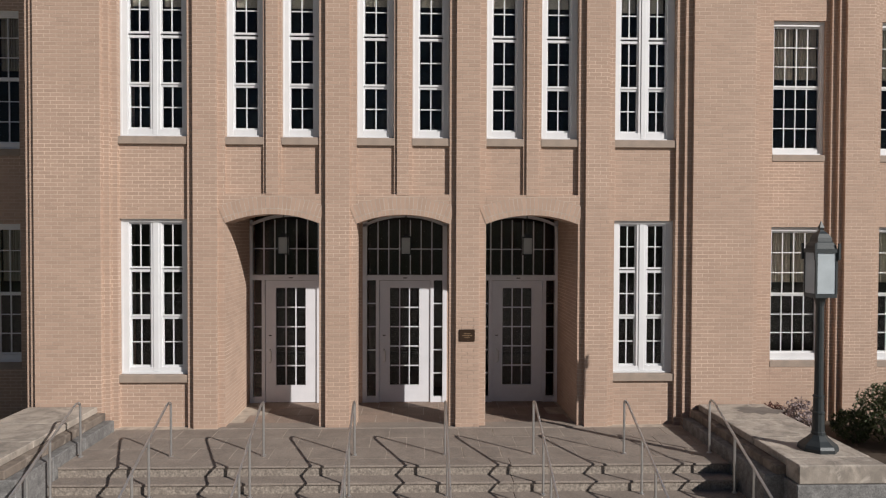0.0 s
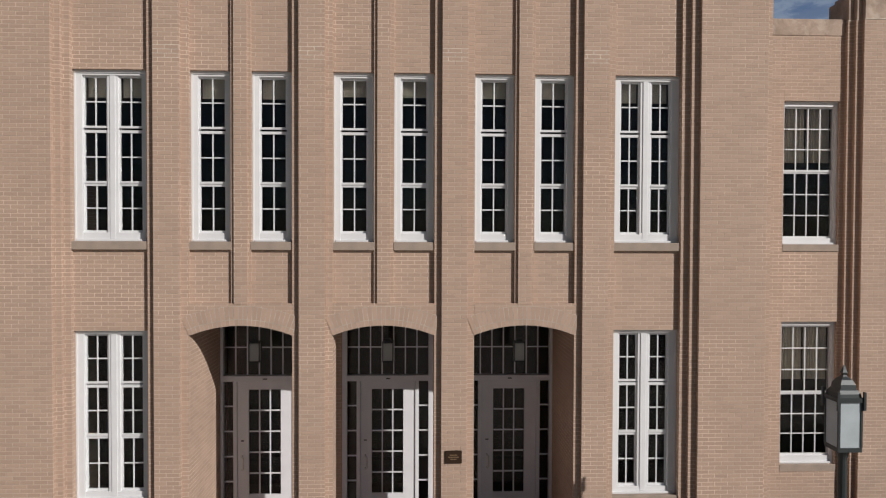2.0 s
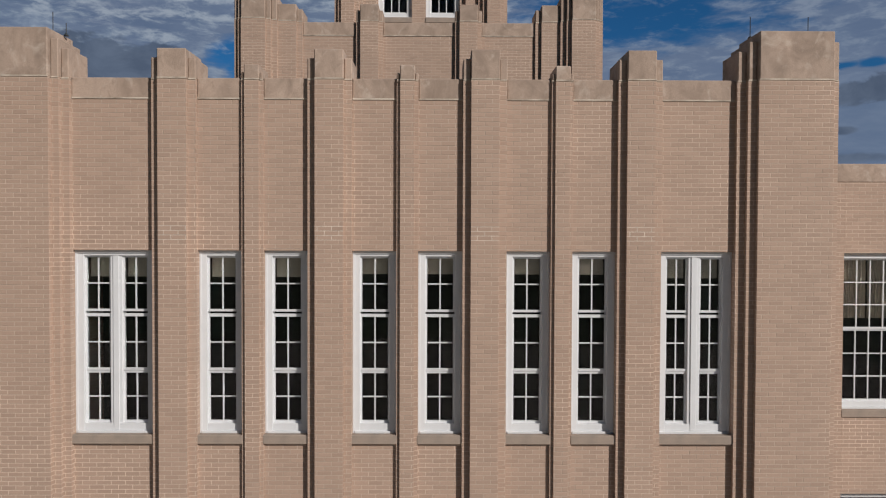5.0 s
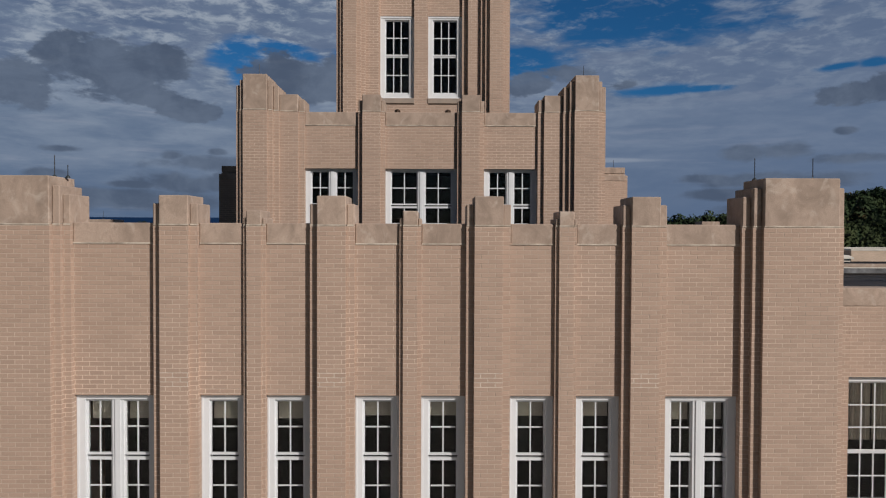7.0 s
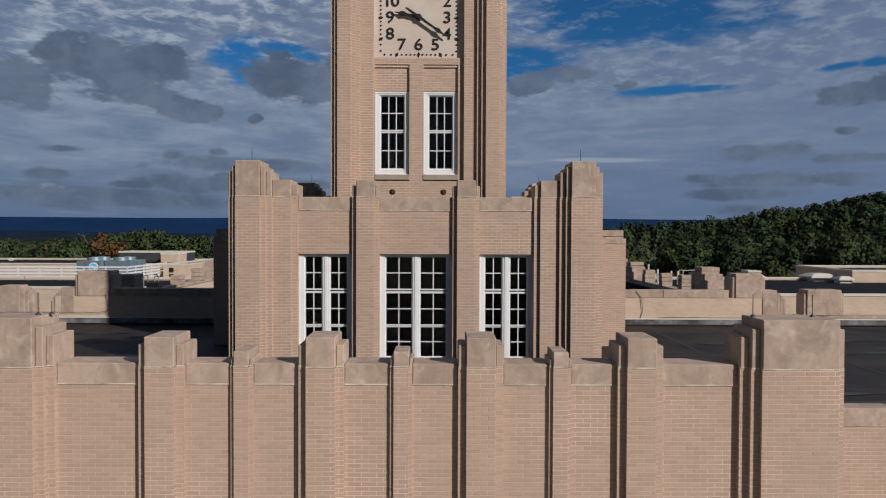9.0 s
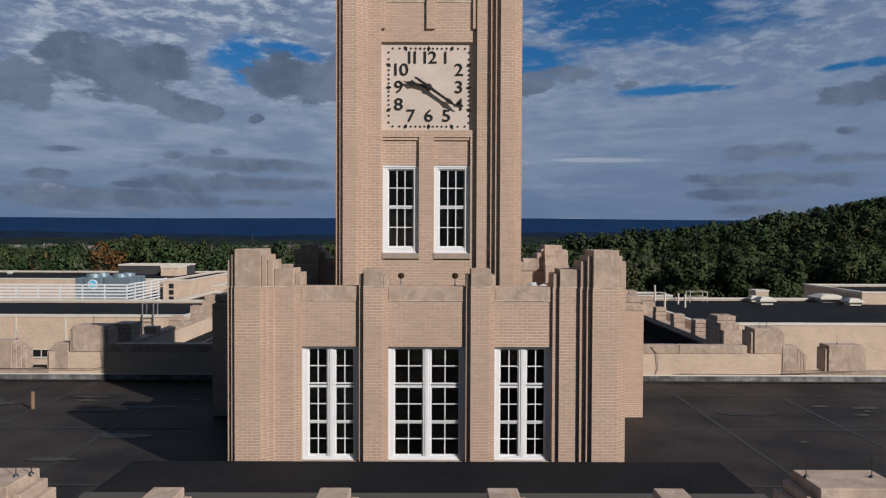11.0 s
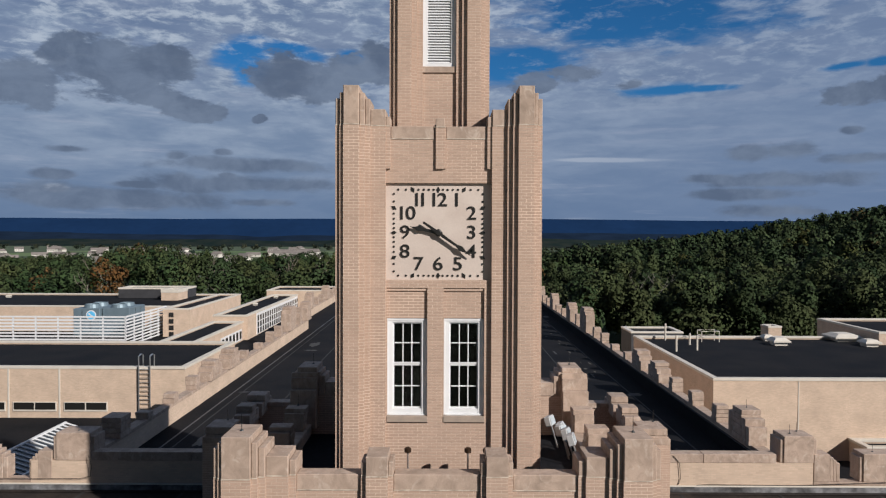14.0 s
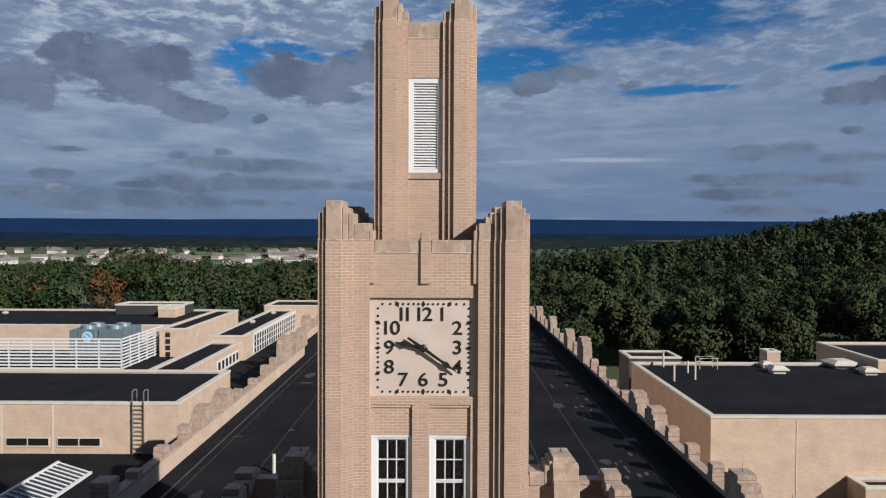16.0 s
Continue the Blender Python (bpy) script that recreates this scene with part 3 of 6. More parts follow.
for i, c in enumerate(SMALL):
    for x0, x1 in ((c - PITCH_X / 2 + HALF + SHO, c - 0.165), (c + 0.165, c + PITCH_X / 2 - HALF - SHO)):
        column(x0, x1, False)
        window(x0, x1, 5.04, 7.86, 12.985, 1, 2, S_UP, casing=0.112, label="tall narrow white sash window between brick pilasters", blind=(0.12 if i == 0 else 0.10), group="narrow upper windows", sill_out=0.085)
for sgn in (-1, 1):
    a, b = XC + sgn * (3.531 + HALF + SHO), XC + sgn * (5.00 if sgn > 0 else 5.10)
    x0, x1 = min(a, b), max(a, b)
    column(x0, x1, True)
    window(x0, x1, 5.04, 7.86, 12.985, 2, 2, S_UP, 0.18, casing=0.13, label="tall paired white sash window on the upper floor", blind=0.12, group="paired windows", sill_out=0.085)
    window(x0, x1, 0.74, 3.56, 12.985, 2, 2, S_LOW, 0.19, casing=0.135, label="tall paired white sash window beside the entrance", group="paired windows", sill_out=0.085)
each("recessed_panel", panels, M_WALL, wall_front)


# arches over the three doorways
def arch(c):
    """A segmental brick arch: proud spandrel, soffit and radial bricks."""
    h = PITCH_X / 2 - HALF - SHO
    rise = CROWN - SPRING
    R = (h * h + rise * rise) / (2 * rise)
    zc = CROWN - R
    y0, y1 = 12.876, 13.42
    n = 20
    vs, fs = [], []
    for k in range(n + 1):
        x = -h + 2 * h * k / n
        z = zc + math.sqrt(R * R - x * x)
        vs += [(c + x, y0, z), (c + x, y0, Z_ARCH), (c + x, y1, z), (c + x, y1, Z_ARCH)]
    for k in range(n):
        a, b = 4 * k, 4 * k + 4
        fs += [[a, b, b + 1, a + 1], [b + 2, a + 2, a + 3, b + 3], [a + 2, b + 2, b, a], [a + 1, b + 1, b + 3, a + 3]]
    me = bpy.data.meshes.new("arch_core")
    me.from_pydata(vs, [], fs)
    ar = part("arch", me, M_WALL, wall_front)
    a0 = math.asin(h / R)
    cnt = 25
    ring_v, ring_f = [], []
    for k in range(n + 1):
        an = -a0 + 2 * a0 * k / n
        for rad, y in ((R + 0.002, y0 + 0.02), (R + 0.325, y0 + 0.02), (R + 0.325, y0 - 0.005), (R + 0.002, y0 - 0.005)):
            ring_v.append((c + rad * math.sin(an), y, zc + rad * math.cos(an)))
    for k in range(n):
        a, b = 4 * k, 4 * k + 4
        ring_f += [[a + q, a + (q + 1) % 4, b + (q + 1) % 4, b + q] for q in range(4)]
    ring_f += [[0, 3, 2, 1], [4 * n, 4 * n + 1, 4 * n + 2, 4 * n + 3]]
    part("mortar_ring", mesh_of("mortar_ring", [(ring_v, ring_f)]), M_JOINT, ar)
    for name, r0, r1 in (("voussoir", 0.004, 0.098), ("voussoir", 0.108, 0.320)):
        w, w2 = (R + r0) * a0 / cnt - 0.0055, (R + r1) * a0 / cnt - 0.0055
        vm = mesh_of(name, [([(-w, 0, r0), (w, 0, r0), (w2, 0, r1), (-w2, 0, r1), (-w, -0.0065, r0), (w, -0.0065, r0), (w2, -0.0065, r1), (-w2, -0.0065, r1)],
                             [(4, 5, 6, 7), (0, 1, 5, 4), (1, 2, 6, 5), (2, 3, 7, 6), (3, 0, 4, 7)])])
        for k in range(cnt):
            an = -a0 + (k + 0.5) * 2 * a0 / cnt
            v = part(name, vm, M_BRICK1, ar)
            v.location = (c + R * math.sin(an), y0, zc + R * math.cos(an))
            v.rotation_euler = (0, an, 0)
    # facing bricks in the spandrel, above the arch ring
    for k in range(int((Z_ARCH - SPRING) / BRICK_H) + 1):
        z0 = (math.floor(SPRING / BRICK_H) + k) * BRICK_H
        zm = z0 + BRICK_H / 2
        if zm > Z_ARCH:
            break
        q = (R + 0.33) ** 2 - (zm - zc) ** 2
        lim = math.sqrt(q) if q > 0 else 0
        if lim < h:
            for u, v in ((c - h, c - lim), (c + lim, c + h)):
                if lim == 0:
                    u, v = c - h, c + h
                skin(u, v, z0, min(z0 + BRICK_H, Z_ARCH), y0)
                if lim == 0:
                    break
    return ar


for c in SMALL:
    arch(c)

# ---- porch behind the arches ----
X_PL, X_PR, Y_DOOR = XC - 3.531 + 0.335, XC + 3.531 - 0.335, 14.73
porch_wall = boxes("porch_wall", [(X_PL - 0.35, X_PL, 13.25, 15.2, Z_FOOT, 3.75), (X_PR, X_PR + 0.35, 13.25, 15.2, Z_FOOT, 3.75)], M_WALL)
tagged(porch_wall, "brick side walls of the open entrance porch", "wall", kind="structure")
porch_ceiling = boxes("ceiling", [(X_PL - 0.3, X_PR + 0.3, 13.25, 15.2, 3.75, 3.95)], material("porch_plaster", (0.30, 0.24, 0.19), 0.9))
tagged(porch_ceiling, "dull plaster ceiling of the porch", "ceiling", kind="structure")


def arched_bar(c, h, zs, rise, y0, y1, th):
    R = (h * h + rise * rise) / (2 * rise)
    n, vs, fs = 16, [], []
    for k in range(n + 1):
        x = -h + 2 * h * k / n
        z = zs + rise - R + math.sqrt(R * R - x * x)
        vs += [(c + x, y0, z), (c + x, y0, z + th), (c + x, y1, z), (c + x, y1, z + th)]
    for k in range(n):
        a, b = 4 * k, 4 * k + 4
        fs += [[a, b, b + 1, a + 1], [b + 2, a + 2, a + 3, b + 3], [a + 2, b + 2, b, a], [a + 1, b + 1, b + 3, a + 3]]
    return vs, fs


def entrance_door(i, c):
    """A glazed door with sidelights and a fanlight of fourteen panes, set at the back of the porch."""
    y = Y_DOOR
    d = tagged(thing(f"door_{i}", (c, y, Z_LAND)), "pale grey glazed door with sidelights and arched fanlight", "door", "entrance doors", "structure")

    def L(bs):
        return [(a, b, e, f, g - Z_LAND, h - Z_LAND) for a, b, e, f, g, h in bs]
    W = 0.875
    zt = 2.43
    top = 3.63
    fr = [(-W, -W + 0.09, 0, 0.14, Z_LAND, top - 0.05), (W - 0.09, W, 0, 0.14, Z_LAND, top - 0.05), (-W + 0.09, W - 0.09, -0.01, 0.14, zt - 0.09, zt + 0.02), (-0.60, -0.53, 0, 0.13, Z_LAND, zt - 0.09), (0.53, 0.60, 0, 0.13, Z_LAND, zt - 0.09),
          (-W + 0.09, -0.60, 0.02, 0.12, Z_LAND, Z_LAND + 0.12), (0.60, W - 0.09, 0.02, 0.12, Z_LAND, Z_LAND + 0.12)]
    pcs = [cbox_data(b, 0.004) for b in L(fr)]
    vs, fs = arched_bar(0, W, top - 0.20 - Z_LAND, 0.22, 0.0, 0.14, 0.06)
    pcs.append((vs, fs))
    part("door_frame", mesh_of("door_frame", pcs, True), M_GREYPAINT, d)
    # black sheet added above the fanlight; the dimness there is its colour
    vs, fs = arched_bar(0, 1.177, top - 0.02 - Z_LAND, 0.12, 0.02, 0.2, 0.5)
    part("tympanum", mesh_of("tympanum", [(vs, fs)], True), M_BLACK, d, "black sheet added to keep the fanlight head dark")
    # fanlight bars
    bars, n = [], 7
    cw = (2 * W - 0.18) / n
    for k in range(1, n):
        x = -W + 0.09 + k * cw
        bars.append((x - 0.011, x + 0.011, 0.04, 0.08, zt + 0.02, top - 0.03 - 0.12 * (x / W) ** 2))
    for k in range(n):
        x = -W + 0.09 + k * cw
        bars.append((x + 0.011, x + cw - 0.011, 0.045, 0.075, 2.98, 3.0))
    fan = boxes("fanlight", L(bars), M_GREYPAINT, d)
    for k in range(n):
        x = -W + 0.09 + k * cw
        for a, b in ((zt + 0.02, 2.985), (2.995, 3.56)):
            boxes("pane", L([(x + 0.006, x + cw - 0.006, 0.055, 0.06, a, b)]), M_GLASS, fan)
    # sidelights
    for s0, s1 in ((-W + 0.09, -0.60), (0.60, W - 0.09)):
        z0, z1 = Z_LAND + 0.12, zt - 0.09
        st = (z1 - z0) / 5
        sl = boxes("sidelight", L([(s0, s1, 0.04, 0.08, z0 + k * st - 0.011, z0 + k * st + 0.011) for k in range(1, 5)]), M_GREYPAINT, d)
        for k in range(5):
            boxes("pane", L([(s0 + 0.004, s1 - 0.004, 0.055, 0.06, z0 + k * st + 0.006, z0 + (k + 1) * st - 0.006)]), M_GLASS, sl)
    # leaf
    x0, x1, z0, z1 = -0.525, 0.525, Z_LAND + 0.01, zt - 0.10
    gx0, gx1, gz0, gz1 = -0.31, 0.30, 0.152, 2.18
    st = [(x0, gx0, 0.03, 0.08, z0, z1), (gx1, x1, 0.03, 0.08, z0, z1), (gx0, gx1, 0.03, 0.08, z0, gz0), (gx0, gx1, 0.03, 0.08, gz1, z1)]
    cw, ch = (gx1 - gx0) / 3, (gz1 - gz0) / 5
    for k in (1, 2):
        st.append((gx0 + k * cw - 0.011, gx0 + k * cw + 0.011, 0.036, 0.074, gz0, gz1))
    for r in range(1, 5):
        for k in range(3):
            st.append((gx0 + k * cw + 0.011, gx0 + (k + 1) * cw - 0.011, 0.038, 0.072, gz0 + r * ch - 0.011, gz0 + r * ch + 0.011))
    leaf = boxes("door_leaf", L(st), M_GREYPAINT, d)
    for r in range(5):
        for k in range(3):
            boxes("pane", L([(gx0 + k * cw + 0.006, gx0 + (k + 1) * cw - 0.006, 0.052, 0.058, gz0 + r * ch + 0.006, gz0 + (r + 1) * ch - 0.006)]), M_GLASS, leaf)
    hx = -0.43
    part("door_handle", mesh_of("door_handle", [tube_data([(hx, 0.03, 0.64 - Z_LAND), (hx, -0.03, 0.645 - Z_LAND), (hx + 0.03, -0.05, 0.67 - Z_LAND), (hx + 0.03, -0.05, 0.87 - Z_LAND), (hx, -0.03, 0.895 - Z_LAND), (hx, 0.03, 0.90 - Z_LAND)], 0.016, 8)]), M_STEEL, leaf, "steel pull handle")
    boxes("push_bar", L([(gx0 + 0.01, gx1 - 0.01, 0.082, 0.11, 0.78, 0.84)]), M_BLACK, leaf)
    boxes("lock", L([(hx - 0.03, hx + 0.03, 0.022, 0.03, 1.18, 1.20)]), M_BLACK, leaf)
    boxes("closer", L([(-0.03, 0.05, -0.02, 0.0, zt - 0.05, zt - 0.03)]), M_BLACK, d)
    return d


for i, c in enumerate(SMALL):
    entrance_door(i + 1, c + 0.0)
# wall between the doors at the back of the porch
back = []
for c in PIERS[1:3]:
    back.append((c - 0.302, c + 0.302, Y_DOOR + 0.02, Y_DOOR + 0.25, Z_FOOT, 3.75))
back += [(X_PL, SMALL[0] - 0.875, Y_DOOR + 0.02, Y_DOOR + 0.25, Z_FOOT, 3.75), (SMALL[2] + 0.875, X_PR, Y_DOOR + 0.02, Y_DOOR + 0.25, Z_FOOT, 3.75)]
tagged(boxes("wall_porch", back, M_WALL), "brick wall between the entrance doors", "wall", kind="structure")


M_SHADE = material("smoked_glass", (0.34, 0.34, 0.32), 0.3, vary=0.1)


def porch_lantern(x):
    """A small square lantern hung on a rod from the porch ceiling."""
    ln = tagged(thing("porch_lantern", (x, 13.75, 2.9)), "dark metal lantern with frosted panes hung in the porch", "lantern", "porch lanterns")
    part("rod", mesh_of("rod", [tube_data([(0, 0, 0.38), (0, 0, 0.85)], 0.012, 8)]), M_BLACK, ln)
    boxes("shade", [(-0.085, 0.085, -0.085, 0.085, 0.02, 0.33)], M_SHADE, ln, "frosted glass shade", 0.006)
    fr = [(sx * 0.09 - 0.008, sx * 0.09 + 0.008, sy * 0.09 - 0.008, sy * 0.09 + 0.008, 0.0, 0.35) for sx in (-1, 1) for sy in (-1, 1)]
    fr += [(-0.1, 0.1, -0.1, 0.1, 0.34, 0.36), (-0.1, 0.1, -0.1, 0.1, 0.0, 0.02), (-0.05, 0.05, -0.05, 0.05, 0.36, 0.41)]
    boxes("lantern_frame", fr, M_BLACK, ln)
    return ln


lantern = porch_lantern(SMALL[0] + 0.04)
for c in SMALL[1:]:
    copy_thing(lantern, pose(c + 0.04, 13.75, 2.9))

plaque = tagged(thing("plaque", (0.874, 12.79, 1.47)), "small dark bronze plaque fixed to a brick pilaster", "plaque")
boxes("plate", [(-0.14, 0.14, -0.02, 0.002, -0.108, 0.108)], M_BRONZE, plaque, chamfer=0.006)
for k, (hw, z) in enumerate(((0.06, 0.035), (0.09, 0.0), (0.05, -0.035))):
    boxes("text_bar", [(-hw, hw, -0.024, -0.019, z - 0.008, z + 0.008)], material("plaque_text", (0.30, 0.2, 0.12), 0.4, metal=0.6), plaque)

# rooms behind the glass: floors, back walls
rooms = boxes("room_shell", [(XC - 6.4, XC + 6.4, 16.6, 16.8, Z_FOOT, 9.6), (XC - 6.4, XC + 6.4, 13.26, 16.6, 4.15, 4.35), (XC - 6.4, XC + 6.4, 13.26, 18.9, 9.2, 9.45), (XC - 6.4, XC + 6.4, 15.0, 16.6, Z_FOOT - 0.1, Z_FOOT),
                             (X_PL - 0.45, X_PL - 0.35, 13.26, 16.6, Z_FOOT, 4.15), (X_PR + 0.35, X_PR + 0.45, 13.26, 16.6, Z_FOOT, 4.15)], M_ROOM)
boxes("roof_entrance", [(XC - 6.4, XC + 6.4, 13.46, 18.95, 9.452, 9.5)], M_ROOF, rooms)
tagged(rooms, "plain rooms and floors behind the windows, darkened in colour", "interior wall", kind="structure")
parapet_back = boxes("wall_parapet_back", [(XC - 5.2, XC + 5.2, 13.25, 13.45, 9.45, Z_COPE0)], M_WALL)
tagged(parapet_back, "rear face of the brick parapet", "wall", kind="structure")

# ---- wings on both sides of the entrance block ----
Y_WING = 14.72
S_WUP = [(7.68, 6.47, 3), (6.40, 5.16, 3)]
S_WLO = [(3.36, 2.08, 3), (2.01, 0.83, 3)]


def wing(sgn):
    def X(a, b):
        u, v = XC + sgn * a, XC + sgn * b
        return (u, v) if u < v else (v, u)
    wl = tagged(new("wall_wing", mesh_of("wall_wing", [])), "tan brick wing wall with stone coping", "wall", kind="structure")
    cols = [(7.72, 8.84), (10.02, 11.14)] if sgn > 0 else [(7.82, 8.84), (10.02, 11.04)]
    solids = [(6.4, cols[0][0]), (cols[0][1], 8.92), (9.99, 10.02), (cols[1][1], 26.0)]
    bs = []
    for a, b in cols:
        for z0, z1 in ((-2.2, 0.51), (3.48, 4.85), (7.81, 9.07)):
            bs.append((*X(a, b), Y_WING, 15.05, z0, z1))
    for a, b in solids:
        bs.append((*X(a, b), Y_WING, 15.05, -2.2, 9.07))
    each("wing_wall", bs, M_WALL, wl)
    for b in bs:
        if abs(b[0] - XC) < 11:
            skin(b[0], min(b[1], 12), max(b[4], -1.0), b[5], Y_WING)
    for a, b in ((6.5, 8.92), (9.99, 12.3), (12.3, 15.3), (15.3, 20.0), (20.0, 26.0)):
        u, v = X(a, b)
        capstone([(u + 0.004, v - 0.004, Y_WING - 0.012, 15.1, 9.07, 9.40)], wl)
    for a, b, y, top in ((9.15, 9.76, 14.48, 10.05), (9.035, 9.15, 14.56, 9.93), (8.92, 9.035, 14.64, 9.82), (9.76, 9.875, 14.56, 9.93), (9.875, 9.99, 14.64, 9.82)):
        u, v = X(a, b)
        pr = boxes("pilaster", [(u, v, y, 15.05, -2.2, 9.35)], M_WALL, wl)
        skin(u, v, -1.0, 9.34, y)
        capstone([(u + 0.002, v - 0.002, y - 0.006, 15.3, 9.35, top)], pr)
    lay(wl)
    for k, (a, b) in enumerate(cols):
        window(*X(a, b), 5.0, 7.81, 14.76, 1, 4, S_WUP, casing=0.05, label="white twelve-over-twelve sash window with pale blinds", blind=0.42, group="wing windows")
        window(*X(a, b), 0.65, 3.48, 14.76, 1, 4, S_WLO, casing=0.05, label="white twelve-over-twelve sash window with pale blinds", blind=0.42, group="wing windows")
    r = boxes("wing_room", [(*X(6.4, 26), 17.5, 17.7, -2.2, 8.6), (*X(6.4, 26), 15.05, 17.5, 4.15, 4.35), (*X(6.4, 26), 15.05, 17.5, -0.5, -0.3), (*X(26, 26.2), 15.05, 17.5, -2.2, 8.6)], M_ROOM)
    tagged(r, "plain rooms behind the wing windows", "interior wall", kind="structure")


lay(wall_front)
for s_ in (1, -1):
    wing(s_)


# ---- steps, landing and cheek walls ----
M_PORCH = material("porch_slab", (0.30, 0.225, 0.18), 0.8, vary=0.25, scale=3.0, fine=45, bump=0.3, tint=(0.20, 0.155, 0.13), per="object", grain=0.2)


def landing():
    """Stone paving of the landing, slab by slab, and the flight of steps down to the forecourt."""
    ld = tagged(new("landing", mesh_of("landing", [box_data((XC - 5.16, XC + 5.16, 11.05, 14.9, Z_LAND - 0.6, Z_LAND - 0.004))])), "grey stone landing laid in slabs before the doors", "landing", kind="structure")
    ld.data.materials.append(M_JOINT)
    rnd = random.Random(4)
    rows = [(11.05, 11.62), (11.62, 12.19), (12.19, 12.76), (13.15, 13.72), (13.72, 14.28), (14.28, 14.85)]
    for j, (y0, y1) in enumerate(rows):
        x = XC - 5.098 - (0.3 if j % 2 else 0.0)
        while x < XC + 5.05:
            w = 0.61
            x, x1 = max(x, XC - 5.098), min(x + w, XC + 5.098)
            if j < 3 or (X_PL < x and x1 < X_PR):
                dz = rnd.uniform(-0.002, 0.002)
                boxes("slab", [(x + 0.007, x1 - 0.007, y0 + 0.007, y1 - 0.007, Z_LAND - 0.02, Z_LAND + dz)], M_STEP if j < 3 else M_PORCH, ld)
            x = x1
    boxes("threshold", [(X_PL - 0.1, X_PR + 0.1, 12.765, 13.145, Z_LAND - 0.02, Z_LAND + 0.012)], M_STEP, ld, chamfer=0.01)
    n = 9
    for k in range(n):
        y1 = 11.05 - 0.30 * max(0, k) if k else 11.05
        y0 = 10.72 - 0.30 * k
        z = Z_LAND - 0.158 * k
        x = XC - 5.098
        while x < XC + 5.09:
            x1 = min(x + 3.4, XC + 5.098)
            boxes("step", [(x + 0.001, x1 - 0.001, y0 - 0.012, y1 + (0.02 if k else 0), z - 0.035, z)], M_STEP, ld, chamfer=0.008)
            boxes("riser", [(x + 0.001, x1 - 0.001, y0 + 0.012, y1, z - 0.40, z - 0.035)], M_RISER, ld)
            x += 3.4
    return ld


M_RISER = material("rock_faced_riser", (0.21, 0.178, 0.152), 0.9, vary=0.33, scale=20.0, fine=34, bump=1.0, tint=(0.34, 0.295, 0.25), grain=0.35)
landing()


# Weathered stone; the shade of the stepped sides is partly in its tone.
M_TIER = weathered("shade_toned_weathered_stone", (0.22, 0.18, 0.148), (0.07, 0.058, 0.05), (0.36, 0.31, 0.265))


def cheek(sgn):
    """A stepped stone cheek wall beside the stairs."""
    def X(a, b):
        u, v = XC + sgn * a, XC + sgn * b
        return (u, v) if u < v else (v, u)
    ck = tagged(thing("cheek_wall", (0, 0, 0)), "pale weathered stone wall flanking the entrance steps", "stone wall", "cheek walls", "structure")
    out = 6.6
    boxes("end_block", [(*X(5.39, out), 9.27, 9.617, -0.04, 0.22)], M_CHEEK, ck, chamfer=0.014)
    boxes("end_base", [(*X(5.36, out), 9.25, 9.617, -2.6, -0.044)], M_BASE, ck, chamfer=0.012)
    for a, z0, z1 in ((5.10, -2.6, -0.02), (5.25, -0.02, 0.11), (5.39, 0.11, 0.22)):
        ys = [9.62, 10.6, 11.6, 12.70]
        for y0, y1 in zip(ys, ys[1:]):
            boxes("stone_block", [(*X(a, out), y0 + 0.003, y1 - 0.003, z0 + 0.002, z1)], M_CHEEK if z1 > 0.2 else M_TIER if z1 > 0 else M_BASE, ck, chamfer=0.012)
    return ck


cheek_lamp = cheek(1)
cheek(-1)


def handrail(x):
    """A tubular steel stair rail with posts."""
    h = tagged(thing("handrail", (x, 11.22, Z_LAND)), "tubular brushed steel handrail on the entrance steps", "handrail", "stair handrails")
    pts = [(0, 0, 0.0), (0, 0, 0.78), (0, -0.01, 0.83), (0, -0.05, 0.86), (0, -0.11, 0.865), (0, -0.20, 0.845)]
    slope = 0.445
    pts += [(0, -0.20 - k * 0.5, 0.845 - k * 0.5 * slope) for k in range(1, 6)]
    part("rail", mesh_of("rail", [tube_data(pts, 0.019, 12)]), M_STEEL, h)
    for y, k in ((-0.92, 2), (-1.53, 4), (-2.14, 6)):
        zt = 0.845 + (y + 0.20) * slope
        part("post", mesh_of("post", [tube_data([(0, y, -0.158 * k), (0, y, zt)], 0.019, 12)]), M_STEEL, h)
        part("foot", mesh_of("foot", [lathe_data([(0.04, -0.158 * k), (0.04, -0.158 * k + 0.012), (0.024, -0.158 * k + 0.02)], 14, 0, y)]), M_STEEL, h)
    part("foot", mesh_of("foot", [lathe_data([(0.04, 0), (0.04, 0.012), (0.024, 0.02)], 14)]), M_STEEL, h)
    return h


rail = handrail(-5.29)
for x in (-3.889, -2.444, -1.013, 0.423, 1.836, 3.30, 4.69):
    copy_thing(rail, pose(x, 11.22, Z_LAND))


